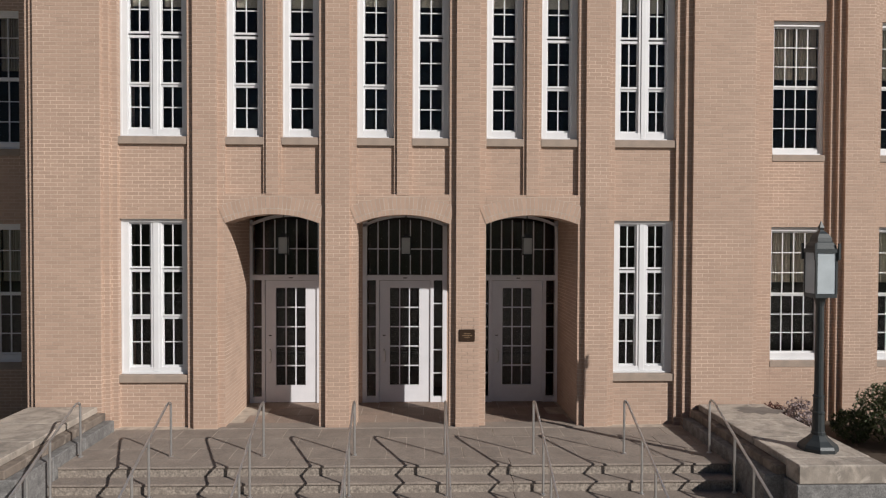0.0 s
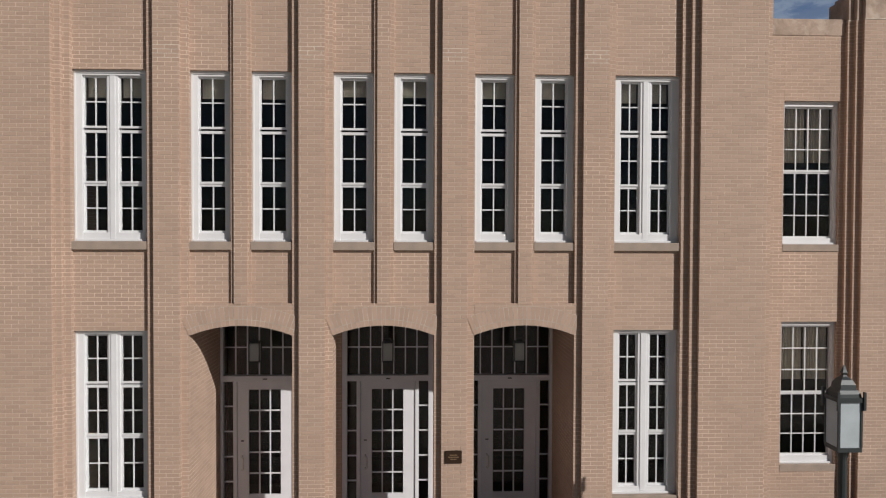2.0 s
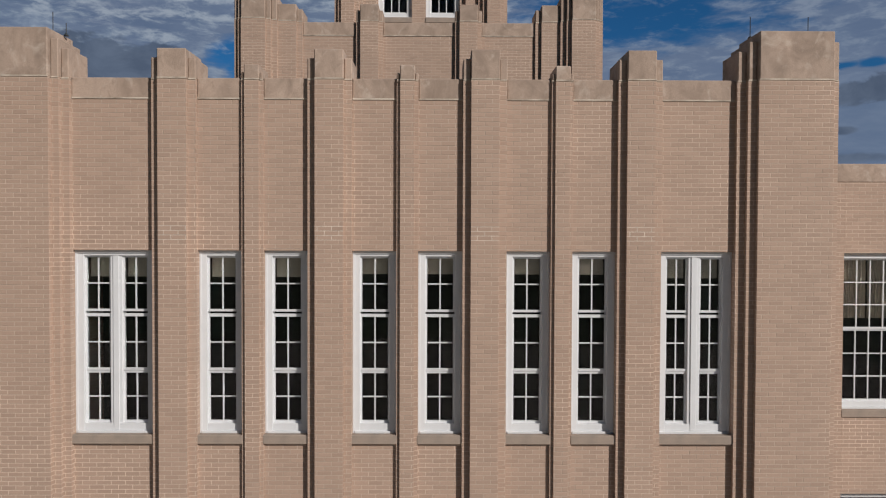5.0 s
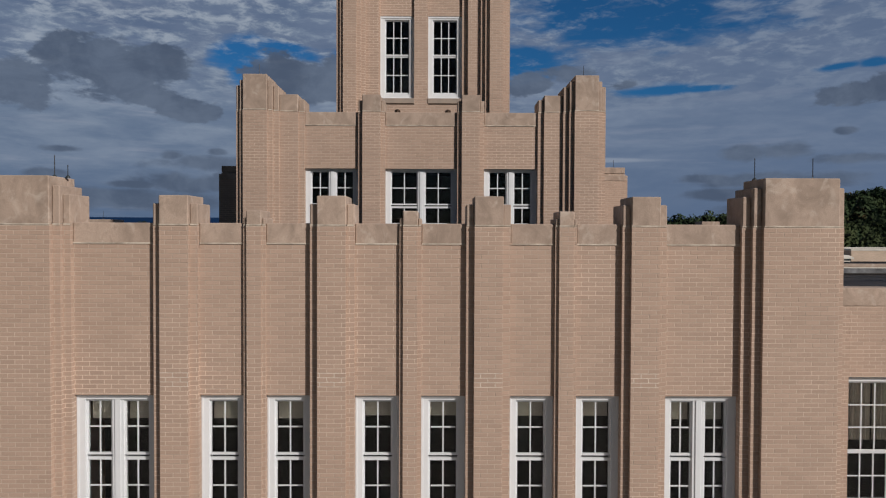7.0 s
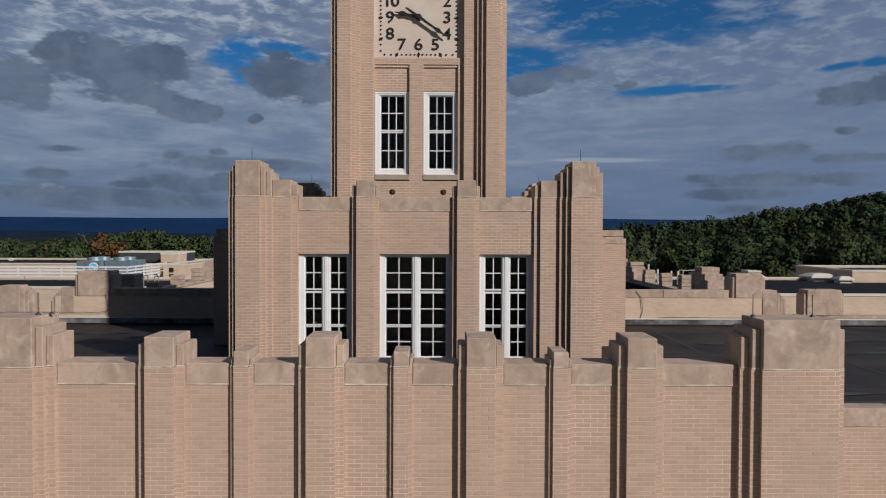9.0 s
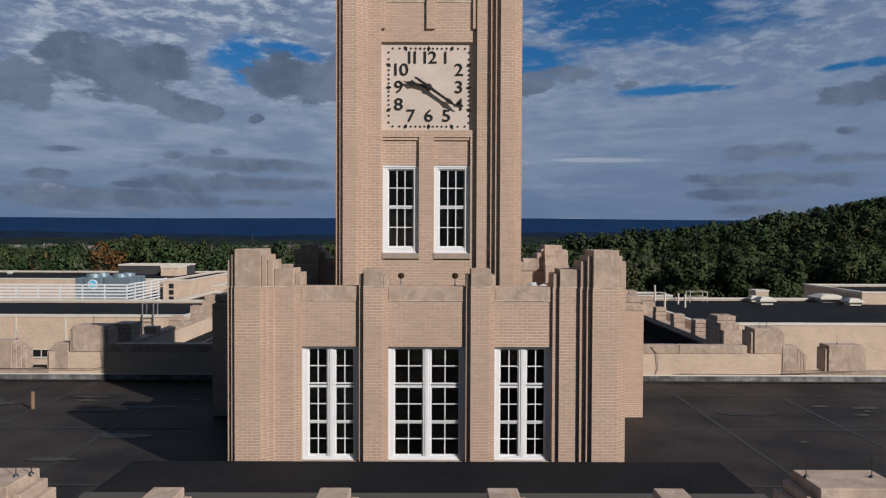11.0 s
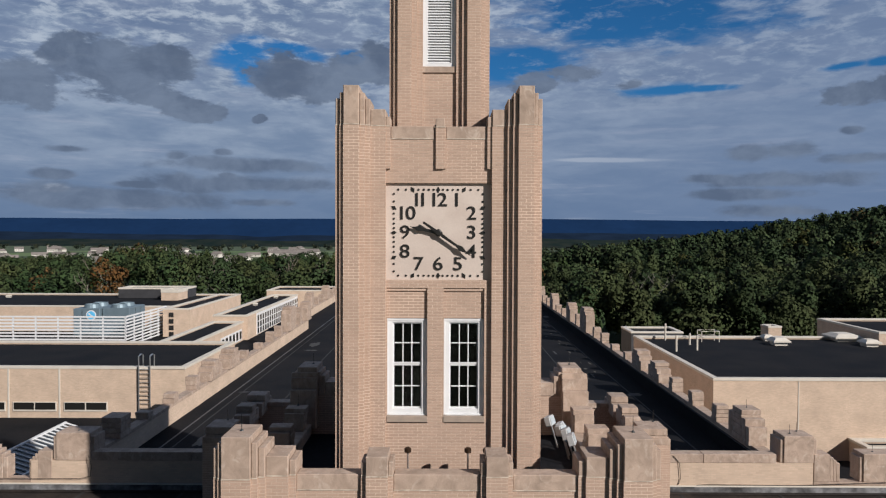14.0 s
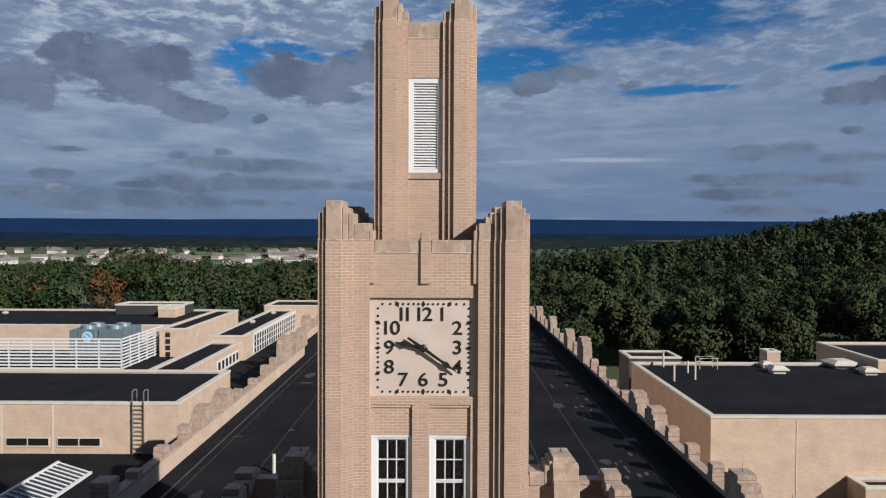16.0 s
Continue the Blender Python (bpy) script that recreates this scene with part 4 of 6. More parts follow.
def lamp_post(x, y, z):
    """A cast-iron post with a four-sided lantern."""
    lp = tagged(thing("lamp_post", (x, y, z)), "dark green-black iron lamp post with frosted lantern on stone", "lamp post")
    part("base", mesh_of("base", [lathe_data([(0.27, 0), (0.27, 0.05), (0.25, 0.09), (0.17, 0.15), (0.11, 0.21), (0.085, 0.23)], 8, turn=0.39)]), M_IRON, lp)
    part("pole", mesh_of("pole", [lathe_data([(0.095, 0.22), (0.095, 0.26), (0.085, 0.27), (0.08, 0.52), (0.09, 0.53), (0.09, 0.55), (0.075, 0.56), (0.07, 0.75), (0.08, 0.76), (0.08, 0.78), (0.062, 0.79), (0.055, 2.07), (0.075, 2.16), (0.1, 2.20)], 12)]), M_IRON, lp)
    ln = part("lantern", mesh_of("lantern", [lathe_data([(0.21, 2.86), (0.20, 2.90), (0.165, 2.94), (0.15, 2.95), (0.14, 3.00), (0.10, 3.05), (0.05, 3.08), (0.03, 3.10), (0.045, 3.13), (0.03, 3.16), (0.008, 3.21)], 4, turn=math.pi / 4)], True), M_IRON, lp)
    each("lantern_frame", [(-0.155, 0.155, -0.155, 0.155, 2.24, 2.29), (-0.17, 0.17, -0.17, 0.17, 2.81, 2.86)] + [(sx * 0.145 - 0.014, sx * 0.145 + 0.014, sy * 0.145 - 0.014, sy * 0.145 + 0.014, 2.29, 2.81) for sx in (-1, 1) for sy in (-1, 1)], M_IRON, ln)
    ln.location, ln.scale = (0, 0, -0.31), (1.0, 1.0, 1.12)
    for k in range(4):
        p = boxes("lantern_pane", [(-0.131, 0.131, -0.149, -0.141, 2.292, 2.808)], M_MILK, ln, "frosted pane")
        p.rotation_euler = (0, 0, k * math.pi / 2)
    for k in range(4):
        p = boxes("bracket", [(-0.185, -0.155, -0.185, -0.155, 2.72, 2.93)], M_IRON, ln)
        p.rotation_euler = (0, 0, k * math.pi / 2)
    return lp


lamp_post(5.76, 9.98, 0.22)


# ---- upper block behind the entrance ----
def coursed(b, parent, label="coursed limestone parapet block"):
    """A parapet block laid in courses of slightly uneven stones."""
    x0, x1, y0, y1, z0, z1 = b
    r2 = random.Random(int(abs(x0 * 131 + y0 * 17 + z1 * 7)))
    n = max(2, round((z1 - z0) / 0.21))
    hz = (z1 - z0) / n
    first = None
    for k in range(n):
        u, v, w = r2.uniform(0, 0.045), r2.uniform(0, 0.045), r2.uniform(0, 0.04)
        q = capstone([(x0 + u, x1 - v, y0 + w, y1 - w, z0 + k * hz + (0.012 if k else 0), z0 + (k + 1) * hz)], first or parent, "" if first else label)
        first = first or q
    return first


XM, YM = -0.305, 19.22
upper = tagged(new("wall_upper", mesh_of("wall_upper", [])), "tan brick upper block with stepped corner piers", "wall", kind="structure")
UB = 27.56


def m_corner(sgn, y_front, back=False):
    def X(a, b):
        u, v = XM + sgn * a, XM + sgn * b
        return (u, v) if u < v else (v, u)
    d = -1 if back else 1
    rows = [(3.68, 4.26, 0.0, 14.13), (4.26, 4.35, 0.065, 14.0), (4.35, 4.45, 0.13, 13.88), (3.565, 3.68, 0.08, 14.0), (3.43, 3.565, 0.16, 13.88), (2.98, 3.43, 0.23, 13.69), (2.84, 2.98, 0.30, 13.59)]
    cm = None
    bs = []
    for a, b, dy, top in rows:
        y0, y1 = y_front + d * dy, y_front + d * 0.95
        bs.append((*X(a, b), min(y0, y1), max(y0, y1), 8.5, 13.29))
        if not back:
            skin(*X(a, b), 9.0, 13.28, y0)
    cm = boxes("corner_pier", bs[:1], M_WALL, upper)
    each("shoulder", bs[1:], M_WALL, cm)
    for a, b, dy, top in rows:
        u, v = X(a, b)
        y0, y1 = y_front + d * (dy - 0.006), y_front + d * 0.98
        capstone([(u + 0.002, v - 0.002, min(y0, y1), max(y0, y1), 13.29, top)], cm)
    # the same steps along the side wall
    for q0, q1, top in ((0.985, 1.06, 13.98), (1.065, 1.14, 13.84), (1.145, 1.30, 13.5)):
        y0, y1 = sorted((y_front + d * q0, y_front + d * q1))
        capstone([(*X(3.66, 4.42), y0, y1, 12.35, top)], cm)


for sg in (1, -1):
    m_corner(sg, YM)
    m_corner(sg, UB, True)
for c in (XM - 1.205, XM + 1.205):
    pier(c, 0.22, 0.105, 19.42, 19.85, 9.0, 13.29, 13.69, 13.56, upper, step=0.08)
S_MID = [(11.84, 11.07, 2), (10.96, 10.20, 2), (10.13, 9.42, 2)]
bs = []
for x0, x1 in ((XM - 2.84, XM - 1.53), (XM - 0.88, XM + 0.88), (XM + 1.53, XM + 2.84)):
    bs += [(x0, x1, 19.58, 19.85, 11.92, 12.97), (x0, x1, 19.58, 19.85, 8.5, 9.2)]
    skin(x0, x1, 11.92, 12.97, 19.58)
    capstone([(x0 + 0.002, x1 - 0.002, 19.565, 19.95, 12.97, 13.29)], upper)
    window(x0, x1, 9.31, 11.92, 19.62, 2, 2, S_MID, 0.17, casing=0.13, bar=0.012, label="tall paired white sash window of the upper block", group="upper block windows")
each("recessed_panel", bs, M_WALL, upper)
# side and rear walls of the upper block, and the broader block behind it
boxes("side_wall", [(XM - 4.45, XM - 3.85, 20.1, UB - 0.9, 8.5, 12.35), (XM + 3.85, XM + 4.45, 20.1, UB - 0.9, 8.5, 12.35), (XM - 3.0, XM + 3.0, UB - 0.4, UB - 0.1, 8.5, 12.97)], M_WALL, upper)
Y_B0, Y_B1 = 25.65, 30.6
for sg in (1, -1):
    X_B = 6.66 if sg > 0 else 6.82
    u, v = sorted((XM + sg * 4.45, XM + sg * X_B))
    o0, o1 = sorted((XM + sg * (X_B - 0.45), XM + sg * X_B))
    boxes("side_bay", [(u, v, Y_B0, Y_B0 + 0.4, 8.5, 12.10), (o0, o1, Y_B0 + 0.4, Y_B1, 8.5, 11.9), (u, v, Y_B0 + 0.4, Y_B1, 8.5, 10.8)], M_WALL, upper)
    skin(u, v, 8.8, 12.10, Y_B0)
    capstone([(u, v, Y_B0 - 0.015, Y_B0 + 0.45, 12.10, 12.28)], upper)
    boxes("coping", [(o0 - 0.04, o1 + 0.04, Y_B0 + 0.46, Y_B1, 11.9, 12.03)], M_STONE, upper, chamfer=0.015)
    # raised blocks on the side parapets
    for y0, w0, d0, top in ((25.67, 0.40, 0.95, 12.55), (28.35, 0.28, 0.6, 12.5), (29.75, 0.33, 0.7, 12.55)):
        c0 = XM + sg * (X_B - 0.45)
        mb = coursed((c0 - w0, c0 + w0, y0, y0 + d0, 11.9, top), upper)
        capstone([(c0 - w0 + 0.03, c0 + w0 - 0.03, y0 + d0 + 0.005, y0 + d0 + 0.30, 11.9, top - 0.22)], mb)
        if y0 > 27:
            capstone([(c0 - w0 + 0.03, c0 + w0 - 0.03, y0 - 0.30, y0 - 0.005, 11.9, top - 0.22)], mb)
    u, v = sorted((XM + sg * 4.45, XM + sg * 6.35))
    boxes("rear_wall", [(u, v, Y_B1 - 0.4, Y_B1, 8.5, 12.05)], M_WALL, upper)
    capstone([(u, v, Y_B1 - 0.45, Y_B1 + 0.03, 12.05, 12.22)], upper)
    i0 = XM + sg * 4.13
    for y0, top in ((21.55, 13.12), (23.6, 13.12), (25.5, 13.14)):
        mb = coursed((i0 - 0.31, i0 + 0.31, y0, y0 + 0.5, 12.5, top), upper)
        capstone([(i0 - 0.28, i0 + 0.28, y0 - 0.08, y0 - 0.005, 12.5, top - 0.12)], mb)
    boxes("coping", [(i0 - 0.34, i0 + 0.34, 20.2, UB - 0.95, 12.35, 12.5)], M_STONE, upper, chamfer=0.015)
boxes("coping", [(XM - 2.95, XM + 2.95, UB - 0.42, UB - 0.08, 12.97, 13.2)], M_STONE, upper, chamfer=0.01)
lay(upper)
tagged(boxes("roof_upper", [(XM - 3.85, XM + 3.85, 19.85, UB - 0.4, 11.95, 12.1)], M_ROOF), "dark membrane roof round the tower", "roof", kind="structure")
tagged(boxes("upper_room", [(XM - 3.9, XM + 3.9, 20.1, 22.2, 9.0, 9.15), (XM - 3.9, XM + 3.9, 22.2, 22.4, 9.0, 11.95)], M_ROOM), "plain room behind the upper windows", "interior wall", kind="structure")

# ---- clock tower ----
XT, YT, YTC = -0.305, 21.12, 23.39
tower = tagged(thing("clock_tower", (0, 0, 0)), "tan brick clock tower with stepped corners and stone caps", "tower")
rows = [(1.77, 2.125, 0.0, 21.44), (1.655, 1.77, 0.08, 21.29), (1.54, 1.655, 0.16, 21.17), (1.20, 1.54, 0.24, 20.95), (2.125, 2.215, 0.065, 21.29), (2.215, 2.315, 0.13, 21.17)]
Z_TJ = 20.58
for sg in (1, -1):
    for back in (False, True):
        cb_, caps = [], []
        for a, b, dy, top in rows:
            u, v = sorted((XT + sg * a, XT + sg * b))
            y0, y1 = YT + dy, YT + 1.05
            if back:
                y0, y1 = 2 * YTC - y1, 2 * YTC - y0
            cb_.append((u, v, y0, y1, 12.6, Z_TJ))
            caps.append((u + 0.002, v - 0.002, y0 - (0 if back else 0.006), y1 + (0.006 if back else 0), Z_TJ, top))
            if not back:
                skin(u, v, 13.0, Z_TJ - 0.01, y0)
        cr = boxes("corner_pier", cb_[:1], M_WALL, tower)
        each("shoulder", cb_[1:], M_WALL, cr)
        for q in caps:
            capstone([q], cr)
Y_TP = YT + 0.34
tp = [(XT - 1.2, XT + 1.2, Y_TP, Y_TP + 0.3, 19.30, 20.30), (XT - 1.2, XT + 1.2, Y_TP, Y_TP + 0.3, 16.92, 17.10), (XT - 1.2, XT + 1.2, Y_TP, Y_TP + 0.3, 12.6, 13.82)]
W1, W2 = (XT - 1.17, XT - 0.25), (XT + 0.125, XT + 1.045)
tp += [(XT - 1.2, W1[0], Y_TP, Y_TP + 0.3, 13.82, 16.92), (W1[1], W2[0], Y_TP, Y_TP + 0.3, 13.82, 16.92), (W2[1], XT + 1.2, Y_TP, Y_TP + 0.3, 13.82, 16.92)]
for b in tp:
    skin(b[0], b[1], b[4], b[5], Y_TP)
for a, b in (W1, W2):
    tp.append((a, b, Y_TP + 0.07, Y_TP + 0.3, 16.22, 16.92))
    skin(a, b, 16.22, 16.85, Y_TP + 0.07)
    boxes("head_band", [(a, b, Y_TP + 0.03, Y_TP + 0.07, 16.85, 16.92)], M_WALL, tower)
each("tower_panel", tp, M_WALL, tower)
pier(XT + 0.03, 0.10, 0.03, Y_TP - 0.06, Y_TP + 0.3, 19.62, Z_TJ - 0.02, 20.76, 20.62, tower, step=0.03)
# half pilasters beside the corner piers
for sg in (1, -1):
    u, v = sorted((XT + sg * 1.095, XT + sg * 1.199))
    hp = boxes("half_pilaster", [(u, v, Y_TP - 0.06, Y_TP + 0.3, 19.62, Z_TJ)], M_WALL, tower)
    skin(u, v, 19.62, Z_TJ - 0.01, Y_TP - 0.06)
    capstone([(u + 0.002, v - 0.002, Y_TP - 0.066, Y_TP + 0.4, Z_TJ, 20.79)], hp)
for a, b in ((-1.09, -0.105), (0.165, 1.09)):
    capstone([(XT + a, XT + b, Y_TP - 0.012, Y_TP + 0.4, 20.30, 20.58)], tower)
S_TOW = [(16.09, 15.20, 2), (15.12, 14.17, 2)]
for a, b in (W1, W2):
    window(a, b, 13.99, 16.21, Y_TP + 0.05, 1, 3, S_TOW, casing=0.13, bar=0.012, label="white six-over-six sash window in the clock tower", blind=0.0, group="tower windows", sill_out=0.07)
# blank tower walls at the sides and rear, inner floors
each("tower_side", [(XT - 2.2, XT - 1.9, YT + 1.0, 2 * YTC - YT - 1.0, 12.6, 20.5), (XT + 1.9, XT + 2.2, YT + 1.0, 2 * YTC - YT - 1.0, 12.6, 20.5), (XT - 1.25, XT + 1.25, 2 * YTC - YT - 0.5, 2 * YTC - YT - 0.27, 12.6, 20.5)], M_WALL, tower)
each("tower_floor", [(XT - 1.9, XT + 1.9, YT + 0.6, 2 * YTC - YT - 0.6, 20.1, 20.3), (XT - 1.9, XT + 1.9, YT + 0.6, 2 * YTC - YT - 0.6, 12.75, 12.9)], M_ROOF, tower)
each("tower_room", [(XT - 1.9, XT + 1.9, 23.2, 23.4, 12.9, 17.0), (XT - 1.9, XT + 1.9, YT + 0.6, 23.2, 16.9, 17.05)], M_ROOM, tower)

# clock
Y_CL = Y_TP + 0.075
clock = part("clock", mesh_of("clock", [box_data((XT - 1.2, XT + 1.2, Y_CL, Y_CL + 0.25, 17.10, 19.30))]), M_CLOCK, tower, "pale stone clock face with black numerals and hands")
CX, CZ = XT - 0.01, 18.175
SX, SZ = 1.012, 0.98


def glyph(text, x, z, size):
    cu = bpy.data.curves.new("numeral", "FONT")
    cu.body, cu.size, cu.align_x, cu.align_y, cu.extrude = text, size, "CENTER", "CENTER", 0.012
    cu.offset = 0.002
    tmp = bpy.data.objects.new("numeral", cu)
    scene.collection.objects.link(tmp)
    bpy.context.view_layer.update()
    me = bpy.data.meshes.new_from_object(tmp.evaluated_get(bpy.context.evaluated_depsgraph_get()))
    bpy.data.objects.remove(tmp)
    me.materials.clear()
    ob = part("numeral", me, M_BLACK, clock)
    ob.matrix_basis = pose(x, Y_CL - 0.010, z, 90, 0, 0) @ Matrix.Diagonal((1.12, 1.0, 1.0, 1.0))
    return ob


for txt, u, v in (("12", 0.0, 0.74), ("1", 0.42, 0.74), ("2", 0.76, 0.435), ("3", 0.76, 0.0), ("4", 0.76, -0.435), ("5", 0.45, -0.72), ("6", 0.0, -0.72), ("7", -0.45, -0.72), ("8", -0.76, -0.435), ("9", -0.76, 0.0), ("10", -0.73, 0.435), ("11", -0.42, 0.74)):
    for k, ch in enumerate(txt):
        glyph(ch, CX + u + (k - (len(txt) - 1) / 2) * {"11": 0.14, "12": 0.19}.get(txt, 0.21), CZ + v, 0.43)
for k in range(60):
    a = 2 * math.pi * k / 60
    sx, sz = math.sin(a), math.cos(a)
    q = 1 / max(abs(sx), abs(sz))
    x, z = CX + sx * q * SX, CZ + sz * q * SZ
    r = 0.058 if k % 5 == 0 else 0.026
    n = 4 if k % 5 == 0 else 8
    vs, fs = lathe_data([(r, 0), (r, 0.014)], n)
    mk = part("minute_mark", mesh_of("minute_mark", [([(p[0] * (0.8 if n == 4 else 1), -p[2], p[1] * (1.25 if n == 4 else 1)) for p in vs], fs)], True), M_BLACK, clock)
    mk.location = (x, Y_CL, z)
    if n == 4:
        mk.rotation_euler = (0, a, 0)


def hand(name, ang, ln, tail, w, off):
    """A tapered clock hand with a bulge, turned clockwise from twelve."""
    out = [(-w * 0.35, -tail), (w * 0.35, -tail), (w * 0.55, 0), (w * 0.4, ln * 0.55), (w * 0.9, ln * 0.68), (w * 0.3, ln * 0.82), (0.004, ln), (-0.004, ln), (-w * 0.3, ln * 0.82), (-w * 0.9, ln * 0.68), (-w * 0.4, ln * 0.55), (-w * 0.55, 0)]
    n = len(out)
    vs = [(x, 0, z) for x, z in out] + [(x, -0.03, z) for x, z in out]
    fs = [list(range(n, 2 * n)), list(range(n))[::-1]] + [[i, (i + 1) % n, n + (i + 1) % n, n + i] for i in range(n)]
    h = part(name, mesh_of(name, [(vs, fs)], True), M_BLACK, clock)
    h.location, h.rotation_euler = (CX, Y_CL - off, CZ), (0, radians(ang), 0)


hand("minute_hand", 125.0, 0.92, 0.42, 0.07, 0.085)
hand("hour_hand", 282.0, 0.66, 0.1, 0.08, 0.05)
vs, fs = lathe_data([(0.085, 0), (0.085, 0.1), (0.05, 0.125)], 14)
hub = part("hub", mesh_of("hub", [([(p[0], -p[2], p[1]) for p in vs], fs)], True), M_BLACK, clock)
hub.location = (CX, Y_CL, CZ)

# upper stage of the tower with the louvre
YU = 22.18
urow = [(0.655, 0.99, 0.0, 26.28), (0.535, 0.655, 0.08, 26.04), (0.40, 0.535, 0.16, 25.88), (0.99, 1.09, 0.07, 26.10), (1.09, 1.19, 0.14, 25.98)]
for sg in (1, -1):
    for back in (False, True):
        cb_, caps = [], []
        for a, b, dy, top in urow:
            u, v = sorted((XT + sg * a, XT + sg * b))
            y0, y1 = YU + dy, YU + 0.62
            if back:
                y0, y1 = 2 * YTC - y1, 2 * YTC - y0
            cb_.append((u, v, y0, y1, 20.3, 25.65))
            caps.append((u + 0.002, v - 0.002, y0, y1, 25.65, top))
            if not back:
                skin(u, v, 20.3, 25.64, y0)
        cr = boxes("corner_pier", cb_[:1], M_WALL, tower)
        each("shoulder", cb_[1:], M_WALL, cr)
        for q in caps:
            capstone([q], cr)
yp = YU + 0.24
each("upper_panel", [(XT - 0.4, XT + 0.4, yp, yp + 0.2, 20.3, 22.0), (XT - 0.4, XT + 0.4, yp, yp + 0.2, 24.36, 25.28), (XT - 1.05, XT - 0.85, YU + 0.5, 2 * YTC - YU - 0.5, 20.3, 25.6), (XT + 0.85, XT + 1.05, YU + 0.5, 2 * YTC - YU - 0.5, 20.3, 25.6), (XT - 0.45, XT + 0.45, 2 * YTC - YU - 0.45, 2 * YTC - YU - 0.25, 20.3, 25.4)], M_WALL, tower)
skin(XT - 0.4, XT + 0.4, 20.3, 22.0, yp)
skin(XT - 0.4, XT + 0.4, 24.36, 25.28, yp)
capstone([(XT - 0.4, XT + 0.4, yp - 0.012, yp + 0.3, 25.28, 25.65)], tower)
boxes("upper_roof", [(XT - 1.0, XT + 1.0, YU + 0.4, 2 * YTC - YU - 0.4, 25.2, 25.35)], M_ROOF, tower)
lv = boxes("louvre", [(XT - 0.4, XT - 0.28, yp + 0.02, yp + 0.2, 22.15, 24.36), (XT + 0.28, XT + 0.4, yp + 0.02, yp + 0.2, 22.15, 24.36), (XT - 0.28, XT + 0.28, yp + 0.02, yp + 0.2, 24.24, 24.36), (XT - 0.28, XT + 0.28, yp + 0.02, yp + 0.2, 22.15, 22.24), (XT - 0.4, XT + 0.4, yp + 0.19, yp + 0.2, 22.15, 24.36)], M_WHITE, tower, "white painted louvre", 0.004)
sl = mesh_of("slat", [([(-0.28, 0, 0), (0.28, 0, 0), (0.28, 0.07, 0.055), (-0.28, 0.07, 0.055), (-0.28, 0, 0.012), (0.28, 0, 0.012), (0.28, 0.07, 0.067), (-0.28, 0.07, 0.067)], BOX_F)], True)
for k in range(31):
    s1 = part("slat", sl, M_WHITE, lv)
    s1.location = (XT, yp + 0.045, 22.25 + k * 0.0645)
boxes("louvre_sill", [(XT - 0.41, XT + 0.41, yp - 0.04, yp + 0.2, 22.0, 22.15)], M_STONE, tower, chamfer=0.008)
lay(tower)


# ---- roofs of the front range and the long rear wing ----
tagged(boxes("roof_front", [(XC - 26, XC + 26, 15.05, 31.0, 8.6, 8.75)], M_ROOF_F), "black membrane roof of the front range", "roof", kind="structure")
X_L, X_R, Y_R, Y_END = -14.1, 12.7, 31.0, 110.0
Y_JOG, X_JOG = 76.0, 1.7     # the far part of the wing is broader on one side
Z_LONG = 8.65                # top of the long roof


def left_x(y):
    return X_L - (X_JOG if y > Y_JOG else 0.0)


M_TRIM = material("pale_coping", (0.62, 0.57, 0.50), 0.6, vary=0.1, scale=1.0)
M_EDGE = material("edge_flashing", (0.075, 0.075, 0.08), 0.5, vary=0.3, scale=0.6, bump=0.1)
rear = tagged(new("wall_rear", mesh_of("wall_rear", [])), "pale brick walls of the long rear wing", "wall", kind="structure")
boxes("rear_front", [(-15.2, 13.28, Y_R, Y_R + 0.35, 8.6, 9.86)], M_CREAM, rear)
boxes("rear_side", [(X_L, X_L + 0.4, Y_R + 0.35, Y_JOG, -9, 9.5)], M_CREAM, rear)
boxes("rear_side", [(X_L - X_JOG, X_L - X_JOG + 0.4, Y_JOG, Y_END, -9, 9.5)], M_CREAM, rear)
boxes("rear_jog", [(X_L - X_JOG + 0.4, X_L, Y_JOG - 0.4, Y_JOG, -9, 9.5)], M_CREAM, rear)
boxes("rear_side", [(X_R - 0.4, X_R, Y_R + 0.35, Y_END, -9, 9.5)], M_CREAM, rear)
capstone([(-13.0, -12.0, Y_R - 0.02, Y_R + 0.45, 9.86, 10.18)], rear)
for x in range(9):
    u = -12.0 + x * 2.66
    capstone([(u + 0.004, u + 2.65, Y_R - 0.02, Y_R + 0.45, 9.86, 10.18)], rear)
roof_rear = boxes("roof_rear", [(X_L + 0.4, X_R - 0.4, Y_R + 0.35, Y_END, Z_LONG - 0.2, Z_LONG), (X_L - X_JOG + 0.4, X_L + 0.4, Y_JOG, Y_END, Z_LONG - 0.2, Z_LONG)], M_ROOF)
tagged(roof_rear, "black membrane roof of the rear wing", "roof", kind="structure")
boxes("edge_strip", [(X_L + 1.35, X_L + 1.43, Y_R + 0.4, Y_END, Z_LONG, Z_LONG + 0.012)], M_EDGE, roof_rear)
boxes("upstand", [(X_R - 0.425, X_R - 0.403, Y_R + 0.4, Y_END, Z_LONG, 9.42)], M_ROOF, roof_rear)
boxes("upstand_bar", [(X_R - 0.44, X_R - 0.426, Y_R + 0.4, Y_END, 9.36, 9.41)], M_EDGE, roof_rear)
M_SEAM = material("roof_seam", (0.027, 0.026, 0.027), 0.8, vary=0.3, scale=0.5, bump=0.1)
for k in range(9):
    xa = X_L + 1.9 + k * 2.9
    boxes("seam", [(xa - 0.04, xa + 0.04, Y_R + 0.6, Y_END - 1, Z_LONG, Z_LONG + 0.006)], M_SEAM, roof_rear)


